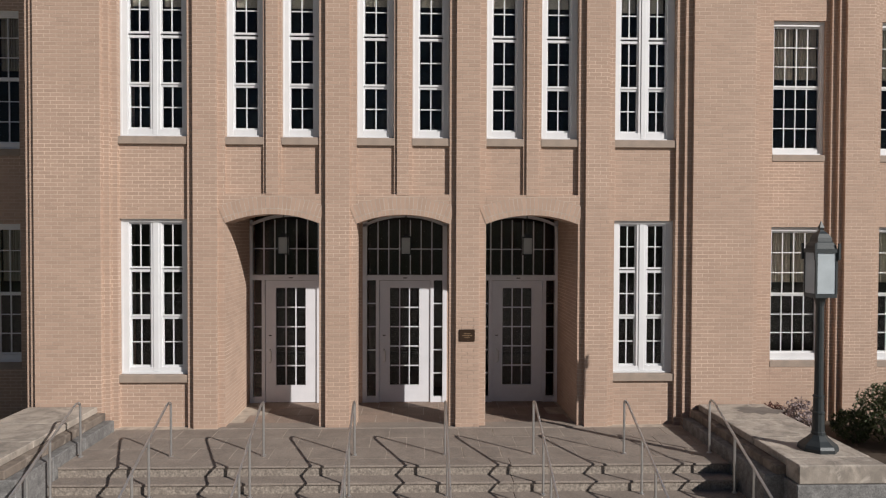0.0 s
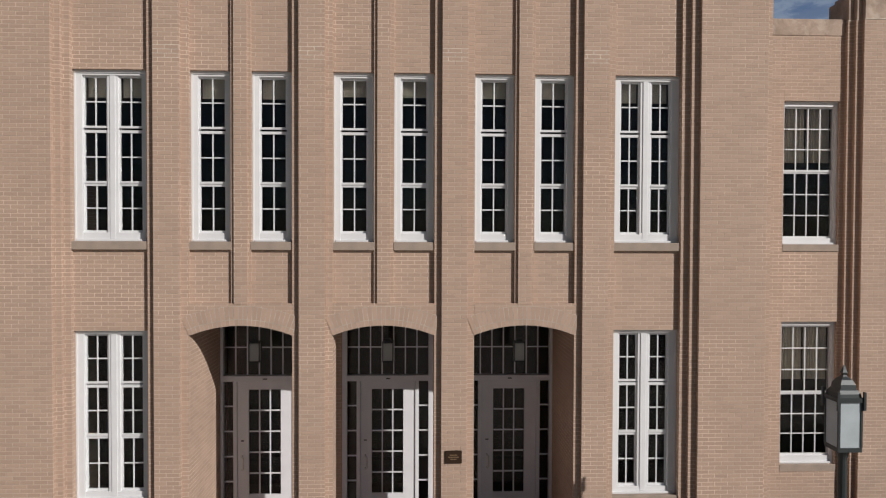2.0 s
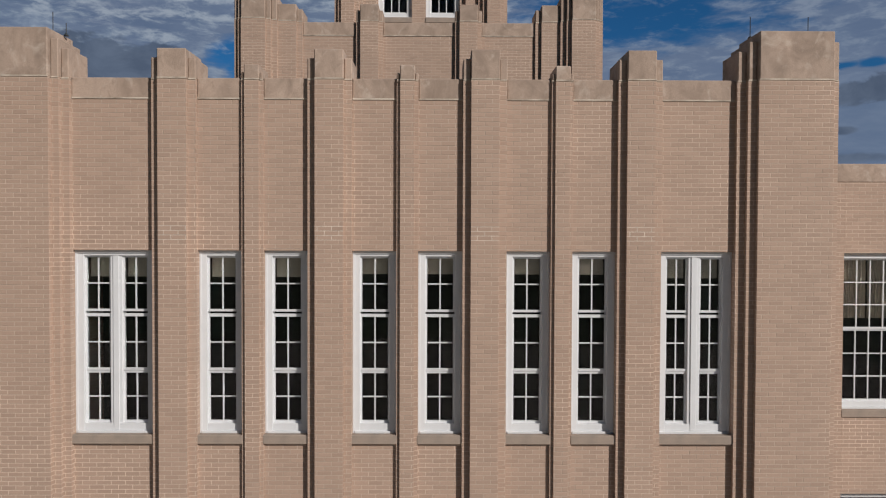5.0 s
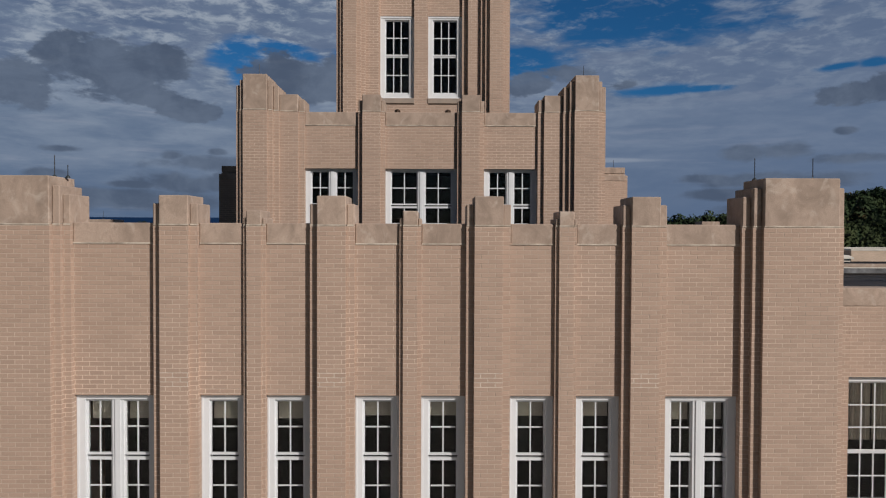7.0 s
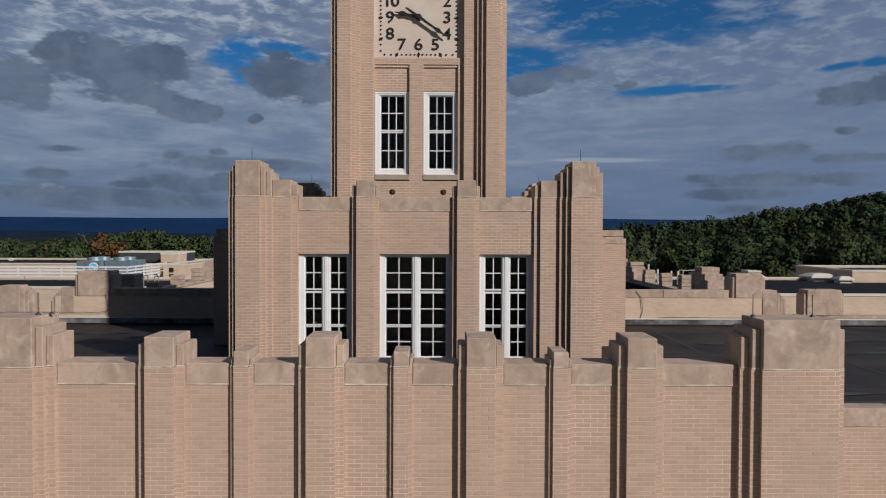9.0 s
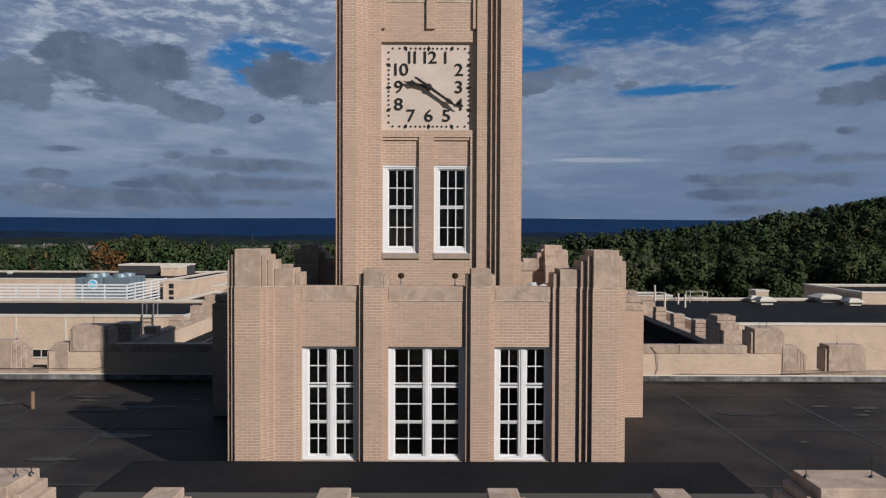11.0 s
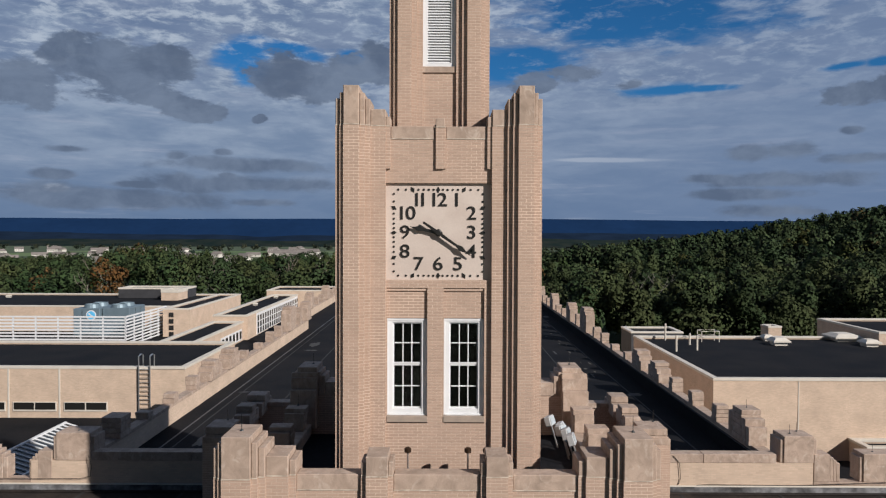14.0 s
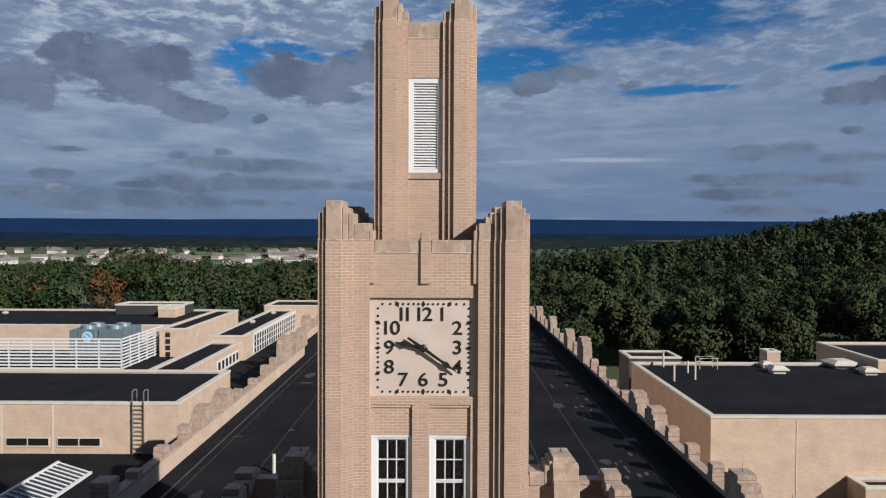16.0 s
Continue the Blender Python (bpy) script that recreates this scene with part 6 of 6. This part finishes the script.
for x, y, t_ in ((2.75, 25.4, 60), (2.95, 24.7, 70), (3.0, 24.1, 65), (3.05, 23.6, 75), (2.9, 24.4, 50)):
    floodlight(x + 0.2, y, 12.5, t_, 0.42)
floodlight(-0.15, 20.15, 12.72, 180)
for x in (-0.95, 0.35, 0.75):
    sp = tagged(thing("spotlight", (x, 20.6, 12.1)), "small round spotlight behind the parapet", "spotlight", "spotlights")
    part("stem", mesh_of("stem", [tube_data([(0, 0, 0), (0, 0, 1.32)], 0.02, 8)]), M_STEEL, sp)
    part("head", mesh_of("head", [lathe_data([(0.02, 1.30), (0.075, 1.33), (0.075, 1.41), (0.03, 1.44)], 12)]), M_BRONZE, sp)


# ---- planting beside the steps ----
bed = boxes("planting_bed", [(6.33, 12.0, 9.2, 14.7, -1.2, -0.62)], M_SOIL)
tagged(bed, "dark soil bed beside the cheek wall", "flower bed", kind="structure")


def shrub(x, y, z, r, h, mat, label, count, size, seed):
    """A leafy bush of small leaves."""
    r2 = random.Random(seed)
    sh = tagged(thing("shrub", (x, y, z)), label, "shrub", "shrubs")
    vs, fs = [], []
    for i in range(count):
        d = Vector((r2.gauss(0, 1), r2.gauss(0, 1), r2.gauss(0.2, 1)))
        d.normalize()
        q = 0.55 + 0.5 * r2.random() + 0.12 * noise.noise(d * 3.0)
        p = Vector((d.x * r * q, d.y * r * q, h * 0.5 + d.z * h * 0.5 * q))
        a, b = Vector((r2.gauss(0, 1), r2.gauss(0, 1), r2.gauss(0, 1))), Vector((r2.gauss(0, 1), r2.gauss(0, 1), r2.gauss(0, 1)))
        a.normalize()
        b = (b - a * a.dot(b)).normalized()
        c = a.cross(b) * 0.15
        s = size * r2.uniform(0.6, 1.3)
        k = len(vs)
        for v in (a, b * 0.5 + c, -a, -b * 0.5 + c):
            vs.append(tuple(p + v * s))
        fs += [[k, k + 1, k + 2], [k, k + 2, k + 3]]
    me = bpy.data.meshes.new("leaves")
    me.from_pydata(vs, [], fs)
    tagged(part("leaves", me, mat, sh), kind="stuff")
    part("stems", mesh_of("stems", [tube_data([(0, 0, 0), (r2.uniform(-0.5, 0.5) * r, r2.uniform(-0.5, 0.5) * r, h * 0.7)], 0.015, 6) for _ in range(7)]), M_BARK, sh)
    return sh


M_BARK = material("bark", (0.16, 0.13, 0.105), 0.9, vary=0.2, scale=2.0, fine=20, bump=0.4)
M_YEW = material("dark_leaf", (0.030, 0.050, 0.016), 0.5, vary=0.25, scale=3.0, fine=20, bump=0, per="island", tint=(0.07, 0.085, 0.02), grain=0.2)
shrub(9.05, 12.7, -0.62, 0.9, 1.22, M_YEW, "dense dark green leafy shrub in the bed", 6500, 0.034, 1)
shrub(9.95, 12.3, -0.62, 0.95, 1.25, M_YEW, "dense dark green leafy shrub in the bed", 6500, 0.034, 2)
shrub(8.3, 13.2, -0.62, 0.4, 0.6, M_YEW, "low green shrub by the wall", 1200, 0.04, 3)
shrub(7.25, 13.2, -0.62, 0.32, 0.82, material("grey_leaf", (0.36, 0.30, 0.30), 0.7, vary=0.3, scale=5, bump=0, per="island", tint=(0.14, 0.10, 0.10)), "grey-pink flowering plant by the wall", 800, 0.035, 4)
shrub(7.0, 13.7, -0.62, 0.28, 0.62, material("red_leaf", (0.10, 0.035, 0.03), 0.7, vary=0.3, scale=5, bump=0, per="island"), "low dark red plant by the wall", 700, 0.035, 5)

# ---- ground, far country ----
# Unseen pale paving, added to throw warm bounce light onto the front.
tagged(boxes("pavement", [(-34, 34, -40, 8.2, -2.2, -1.63)], material("bounce_paving", (0.44, 0.39, 0.33), 0.9, vary=0.2, scale=0.8, bump=0.2)), "unseen pale paving added before the steps for bounce light", "pavement", kind="structure")
M_GRASS = material("grass", (0.034, 0.056, 0.022), 0.95, vary=0.33, scale=0.012, fine=3, bump=0.0, tint=(0.060, 0.085, 0.032), grain=0.15)


def smooth(v, a, b):
    t = max(0.0, min(1.0, (v - a) / (b - a)))
    return t * t * (3 - 2 * t)


def hill(x, y):
    """Height of the land: flat round the building, a wooded hill to one side, a valley beyond."""
    h = -2.2
    r = smooth(y, 80, 300)
    side = smooth(x - 0.22 * (y - 150), -20, 260)
    h += 30.0 * side * r * (1 - smooth(y, 430, 640))
    h -= 16.0 * smooth(y, 330, 700) * (1 - side)
    return h


ticks = [0, 10, 20, 35, 50, 70, 90, 110, 130, 150, 175, 200, 230, 260, 300, 350, 400, 460, 530, 620, 750, 900, 1200, 1700, 2500, 3500, 4700]
xs = sorted({*ticks, *[-t for t in ticks]})
ys = sorted({*ticks, *[-t for t in ticks]})
gv = [(x, y, hill(x, y)) for y in ys for x in xs]
gf = [[j * len(xs) + i, j * len(xs) + i + 1, (j + 1) * len(xs) + i + 1, (j + 1) * len(xs) + i] for j in range(len(ys) - 1) for i in range(len(xs) - 1)]
ground = part("ground", mesh_of("ground", [(gv, gf)]), M_GRASS)
for p in ground.data.polygons:
    p.use_smooth = True
tagged(ground, "green land stretching to the far valley", "ground", kind="structure")


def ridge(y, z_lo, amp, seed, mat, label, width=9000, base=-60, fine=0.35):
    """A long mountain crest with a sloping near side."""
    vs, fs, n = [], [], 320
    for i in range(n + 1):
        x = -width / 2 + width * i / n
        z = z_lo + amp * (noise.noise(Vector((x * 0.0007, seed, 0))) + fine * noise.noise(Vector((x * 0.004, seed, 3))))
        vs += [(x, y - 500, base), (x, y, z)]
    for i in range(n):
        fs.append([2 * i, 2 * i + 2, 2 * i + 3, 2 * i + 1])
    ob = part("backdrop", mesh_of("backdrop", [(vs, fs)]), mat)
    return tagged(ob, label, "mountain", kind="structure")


# Distance haze is put into the bluish colours of these backdrops.
ridge(4700, 116, 8, 1.3, material("far_hazed_ridge", (0.010, 0.030, 0.082), 1.0, vary=0.12, scale=0.003, fine=0.02, bump=0, spec=0.0), "long mountain ridge on the horizon, coloured dark haze blue", fine=0.12)
ridge(3400, 13, 26, 5.1, material("near_hazed_ridge", (0.014, 0.026, 0.050), 1.0, vary=0.25, scale=0.008, fine=0.05, bump=0, spec=0.0), "low wooded ridge in the valley, coloured dark haze blue")
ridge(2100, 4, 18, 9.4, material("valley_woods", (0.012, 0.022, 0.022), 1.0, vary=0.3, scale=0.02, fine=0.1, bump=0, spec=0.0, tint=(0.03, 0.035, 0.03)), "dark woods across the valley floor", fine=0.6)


# ---- woods ----
def crown_mesh(name, trees, count, size, seed, loose=0.30):
    """Leaf clumps of many trees (x, y, z, radius, height), gathered on lobes so that outlines are uneven and have gaps."""
    rs = np.random.RandomState(seed)
    T = np.array(trees, dtype=float)
    n, lobes = len(T), 10
    x, y, z, r, h = T.T
    ang = rs.uniform(0, 6.283, (n, lobes))
    out = rs.uniform(0.30, 0.78, (n, lobes))
    up = rs.uniform(0.40, 0.80, (n, lobes))
    rad = rs.uniform(0.30, 0.52, (n, lobes))
    out[:, 0], up[:, 0], rad[:, 0] = 0.08, 0.70, 0.62
    out[:, 1], up[:, 1], rad[:, 1] = 0.22, 0.86, 0.36
    C = np.stack([x[:, None] + r[:, None] * out * np.cos(ang), y[:, None] + r[:, None] * out * np.sin(ang), z[:, None] + h[:, None] * up], -1)
    R = r[:, None] * rad
    pick_lobe = np.arange(count) % lobes
    cen = C[:, pick_lobe].reshape(-1, 3)
    lr = R[:, pick_lobe].reshape(-1, 1)
    m = len(cen)

    def unit(v):
        return v / np.maximum(np.linalg.norm(v, axis=1, keepdims=True), 1e-6)
    d = unit(rs.normal(0, 1, (m, 3)) + (0, 0, 0.25))
    p = cen + d * lr * rs.uniform(0.84, 1.08, (m, 1)) * (1, 1, 0.9)
    c = unit(d + rs.normal(0, loose, (m, 3)))
    a = unit(np.cross(rs.normal(0, 1, (m, 3)), c))
    b = np.cross(c, a)
    s = size * rs.uniform(0.5, 1.4, (m, 1))
    quad = np.stack([p + a * s, p + (b * 0.8 + c * 0.3) * s, p - a * s, p + (-b * 0.8 + c * 0.3) * s], 1).reshape(-1, 3)
    mid = np.repeat(np.stack([x, y, z + 0.58 * h], -1), count, axis=0)
    puff = unit(0.70 * d + 0.30 * unit(p - mid) + 0.25 * c + (0.10, -0.10, 0.30))
    me = bpy.data.meshes.new(name)
    me.from_pydata(quad, [], np.arange(4 * m).reshape(-1, 4))
    me.attributes.new("puff", "FLOAT_VECTOR", "POINT").data.foreach_set("vector", np.repeat(puff, 4, axis=0).astype(np.float32).ravel())
    hue = np.repeat(rs.uniform(0, 1, n), 4 * count)
    me.attributes.new("hue", "FLOAT", "POINT").data.foreach_set("value", hue.astype(np.float32))
    return me


def wood(name, label, trees, mat, count, size, seed):
    return tagged(part(name, crown_mesh(name, trees, count, size, seed), mat), label, "woods", kind="stuff")


def foliage(name, base, tint, low=0.80, high=1.40):
    """Leaves: each tree has its own shade between two colours, each clump differs a little, and clumps are rounded."""
    mt = material(name, base, 0.85, vary=0.12, scale=0.5, fine=1.2, bump=0.0, per="island", grain=0.12, spec=0.12)
    nt = mt.node_tree
    N, Lk = nt.nodes.new, nt.links.new
    bs = nt.nodes["Principled BSDF"]
    col = bs.inputs["Base Color"].links[0].from_socket
    hue, puff = N("ShaderNodeAttribute"), N("ShaderNodeAttribute")
    hue.attribute_name, puff.attribute_name = "hue", "puff"
    Lk(puff.outputs["Vector"], bs.inputs["Normal"])
    fr, mul, mr, cc, mx, my = N("ShaderNodeMath"), N("ShaderNodeMath"), N("ShaderNodeMapRange"), N("ShaderNodeCombineColor"), N("ShaderNodeMix"), N("ShaderNodeMix")
    mul.operation, fr.operation = "MULTIPLY", "FRACT"
    mul.inputs[1].default_value = 9.7
    Lk(hue.outputs["Fac"], mul.inputs[0])
    Lk(mul.outputs[0], fr.inputs[0])
    mr.inputs["To Min"].default_value, mr.inputs["To Max"].default_value = low, high
    Lk(fr.outputs[0], mr.inputs["Value"])
    for i in range(3):
        Lk(mr.outputs[0], cc.inputs[i])
    mx.data_type = my.data_type = "RGBA"
    my.blend_type = "MULTIPLY"
    my.inputs[0].default_value = 1.0
    Lk(hue.outputs["Fac"], mx.inputs[0])
    Lk(col, mx.inputs[6])
    mx.inputs[7].default_value = (*tint, 1)
    Lk(mx.outputs[2], my.inputs[6])
    Lk(cc.outputs[0], my.inputs[7])
    Lk(my.outputs[2], bs.inputs["Base Color"])
    return mt


M_WOOD = foliage("foliage", (0.026, 0.046, 0.020), (0.044, 0.061, 0.026))
M_WOOD2 = foliage("foliage_light", (0.030, 0.050, 0.016), (0.060, 0.060, 0.018))
M_WOOD3 = foliage("foliage_rust", (0.105, 0.058, 0.022), (0.06, 0.05, 0.02))
rnd = random.Random(21)
dark_trees, light_trees, rust_trees, left_trees, near_trees, left_wood = [], [], [], [], [], []
for _ in range(1350):
    y = 122 + 370 * rnd.random() ** 1.2
    x = rnd.uniform(16, 40 + 0.72 * y)
    t = (x, y, hill(x, y) - 0.5, 2.8 + 3.4 * rnd.random() ** 1.5, 7.5 + 7.5 * rnd.random() ** 1.4)
    q = rnd.random()
    (near_trees if y < 195 else dark_trees if q < 0.86 else light_trees if q < 0.985 else rust_trees).append(t)
for _ in range(240):
    y = rnd.uniform(150, 320)
    x = -rnd.uniform(8, 45 + 0.62 * y)
    if abs(x / (y - 6) + 0.478) < 0.032 and y < 182:
        continue
    tall = 0.5 + 0.9 * noise.noise(Vector((x / y * 11.0, 4.2, 0.0)))
    t = (x, y, hill(x, y) - 0.5, 3.4 + 3.4 * rnd.random() ** 1.3, 7.5 + 7.5 * min(1.0, max(0.0, tall)) + 2.5 * rnd.random())
    q = rnd.random()
    (left_wood if q < 0.90 else light_trees if q < 0.98 else rust_trees).append(t)
for _ in range(26):
    y = rnd.uniform(212, 262)
    x = y * rnd.uniform(0.17, 0.34)
    dark_trees.append((x, y, hill(x, y) - 0.5, rnd.uniform(3.6, 5.5), rnd.uniform(14.5, 17.0)))
for _ in range(900):
    y = rnd.uniform(380, 1650)
    x = rnd.uniform(-0.75 * y, 0.75 * y)
    if x < -0.12 * y and y < 1350 and rnd.random() < 0.86:
        continue
    left_trees.append((x, y, hill(x, y) - 0.5, rnd.uniform(4, 8), rnd.uniform(8, 14)))
wood("dark_wood", "dense dark green woodland on the hillside", dark_trees, M_WOOD, 400, 0.44, 3)
wood("near_wood", "dense mixed green trees at the foot of the hill", near_trees, foliage("foliage_mixed", (0.025, 0.044, 0.018), (0.050, 0.060, 0.024)), 1100, 0.27, 33)
wood("behind_wood", "broad dark green trees in a row behind the annexes", left_wood, foliage("foliage_autumn", (0.024, 0.047, 0.018), (0.052, 0.062, 0.024)), 900, 0.33, 34)
wood("light_wood", "lighter green trees scattered through the woodland", light_trees, M_WOOD2, 400, 0.44, 4)
wood("rust_wood", "rust coloured autumn trees in the woodland", rust_trees, M_WOOD3, 400, 0.42, 5)
wood("valley_wood", "dark hedges and copses across the valley", left_trees, foliage("foliage_far", (0.018, 0.032, 0.022), (0.04, 0.042, 0.025)), 60, 1.5, 6)

# ---- houses in the valley ----
M_SIDING = material("house_siding", (0.60, 0.565, 0.52), 0.8, vary=0.15, scale=0.1, per="object", bump=0)
M_TILES = material("house_roof", (0.20, 0.175, 0.16), 0.9, vary=0.2, scale=0.2, per="object", bump=0)


def house(x, y, w, d, h, turn):
    """A small gabled house far off in the valley."""
    z = hill(x, y)
    hs = tagged(thing("house", (x, y, z - 0.2)), "pale suburban house with grey gabled roof", "house", "valley houses")
    boxes("wall", [(-w, w, -d, d, 0, h)], M_SIDING, hs)
    ov, rh = 0.5, 0.42 * d + 1.2
    part("roof", mesh_of("roof", [([(-w - ov, -d - ov, h - 0.2), (w + ov, -d - ov, h - 0.2), (w + ov, d + ov, h - 0.2), (-w - ov, d + ov, h - 0.2), (-w - ov, 0, h + rh), (w + ov, 0, h + rh)], [(0, 1, 5, 4), (2, 3, 4, 5), (0, 4, 3), (1, 2, 5), (3, 2, 1, 0)])]), M_TILES, hs)
    for k in range(3):
        boxes("window", [(-w * 0.7 + k * w * 0.55, -w * 0.7 + k * w * 0.55 + 1.4, -d - 0.05, -d, h * 0.45, h * 0.45 + 1.5)], M_BLACK, hs)
    hs.rotation_euler = (0, 0, radians(turn))
    return hs


rnd = random.Random(8)
for k in range(58):
    y = 840 + 700 * rnd.random() ** 1.5
    x = -y * rnd.uniform(0.17, 0.68)
    house(x, y, rnd.uniform(6, 11), rnd.uniform(4.5, 7), rnd.uniform(4.5, 6.5), rnd.choice((0, 12, -15, 70, 30, -30)))
house(-225, 1040, 24, 10, 8, 5)
house(-205, 1075, 16, 9, 9, -10)
M_FIELD = material("meadow", (0.085, 0.15, 0.045), 0.95, vary=0.35, scale=0.02, fine=0.5, bump=0, tint=(0.105, 0.145, 0.05))
for x, y, w, d in ((-300, 640, 190, 40), (-270, 860, 150, 90), (-520, 900, 160, 110), (-230, 1150, 170, 80), (-560, 1180, 200, 90), (-420, 1390, 300, 60)):
    n = 10
    vs = [(x + w * (i / n - 0.5) * 2, y + d * (j / n - 0.5) * 2) for j in range(n + 1) for i in range(n + 1)]
    me = mesh_of("field", [([(u, v, hill(u, v) + 0.35) for u, v in vs], [[j * (n + 1) + i, j * (n + 1) + i + 1, (j + 1) * (n + 1) + i + 1, (j + 1) * (n + 1) + i] for j in range(n) for i in range(n)])])
    tagged(part("field", me, M_FIELD), "pale green mown meadow in the valley", "field", kind="structure")


# ---- single trees that stand out ----


def tree(x, y, r, h, mat, label, count=420, size=0.42, seed=1, bark=None, thin=1.0):
    """A tree: tapered trunk, forking limbs and a crown of leaf clumps."""
    rnd = random.Random(seed)
    z = hill(x, y) - 0.2
    t = tagged(thing("tree", (x, y, z)), label, "tree")
    pcs = []

    def limb(p, d, ln, rad, depth):
        pts = [p]
        for k in range(4):
            d = (d + Vector((rnd.gauss(0, 0.13), rnd.gauss(0, 0.13), 0.05))).normalized()
            pts.append(pts[-1] + d * ln / 4)
        vs, fs = [], []
        n = 6
        for i, q in enumerate(pts):
            rr = rad * (1 - 0.6 * i / 4)
            for k in range(n):
                a = 6.283 * k / n
                vs.append((q.x + rr * math.cos(a), q.y + rr * math.sin(a), q.z))
        for i in range(4):
            for k in range(n):
                fs.append([i * n + k, i * n + (k + 1) % n, (i + 1) * n + (k + 1) % n, (i + 1) * n + k])
        pcs.append((vs, fs))
        if depth:
            for _ in range(4 if depth > 1 else 3):
                k = rnd.randint(2, 4)
                a = rnd.random() * 6.283
                limb(pts[k], Vector((math.cos(a) * 0.8, math.sin(a) * 0.8, rnd.uniform(0.5, 1.1))).normalized(), ln * rnd.uniform(0.45, 0.7), rad * 0.5, depth - 1)
    limb(Vector((0, 0, 0)), Vector((0, 0, 1)), h * 0.55, (0.02 * h + 0.08) * thin, 3)
    part("trunk", mesh_of("trunk", pcs), bark or M_BARK, t)
    if count:
        part("crown", crown_mesh("crown", [(0, 0, 0, r, h)], count, size, seed), mat, t)
    return t


tree(-78.5, 170, 4.6, 15.5, foliage("foliage_red", (0.15, 0.070, 0.024), (0.12, 0.062, 0.022), 0.9, 1.1), "rust and green autumn tree with bare limbs showing", 1500, 0.26, seed=4, bark=material("pale_bark", (0.19, 0.165, 0.135), 0.9))
tree(38.5, 140, 3.2, 12.5, M_WOOD, "nearly leafless tree with pale grey branches", 60, 0.4, seed=9, bark=material("dead_bark", (0.17, 0.155, 0.135), 0.9), thin=0.55)
tree(23.5, 128, 4.0, 9.5, M_WOOD2, "yellow-green young tree behind the wing", 420, 0.42, seed=11)
tree(60, 132, 4.6, 9.5, M_WOOD2, "yellow-green tree at the wood's edge", 420, 0.45, seed=12)
tree(44, 126, 3.2, 7.0, M_WOOD3, "small reddish tree at the wood's edge", 320, 0.38, seed=13)
tree(-42, 190, 5.5, 15.0, M_WOOD, "broad dark green tree behind the annexes", 560, 0.5, seed=14)
tree(-58, 186, 5.0, 13.5, M_WOOD, "broad dark green tree behind the annexes", 560, 0.5, seed=15)
tree(-30, 182, 5.0, 14.0, M_WOOD, "broad dark green tree behind the annexes", 560, 0.5, seed=16)
tree(-78, 196, 4.6, 11.5, M_WOOD2, "pale green tree behind the annexes", 480, 0.48, seed=17)

# ---- single bricks of the two middle pilasters ----
pick = PICKED[:]
bm_cache = {}
for p, q, a, b, y in pick[:300]:
    key = (round(q - p, 3), round(b - a, 3))
    if key not in bm_cache:
        bm_cache[key] = mesh_of("brick", [brick_data(0, key[0], 0, key[1], 0, 0.006)])
    ob = part("brick", bm_cache[key], M_BRICK1, wall_front)
    ob.location = (p, y, a)
SKIN.extend(pick[300:])
if SKIN:
    lay(wall_front)
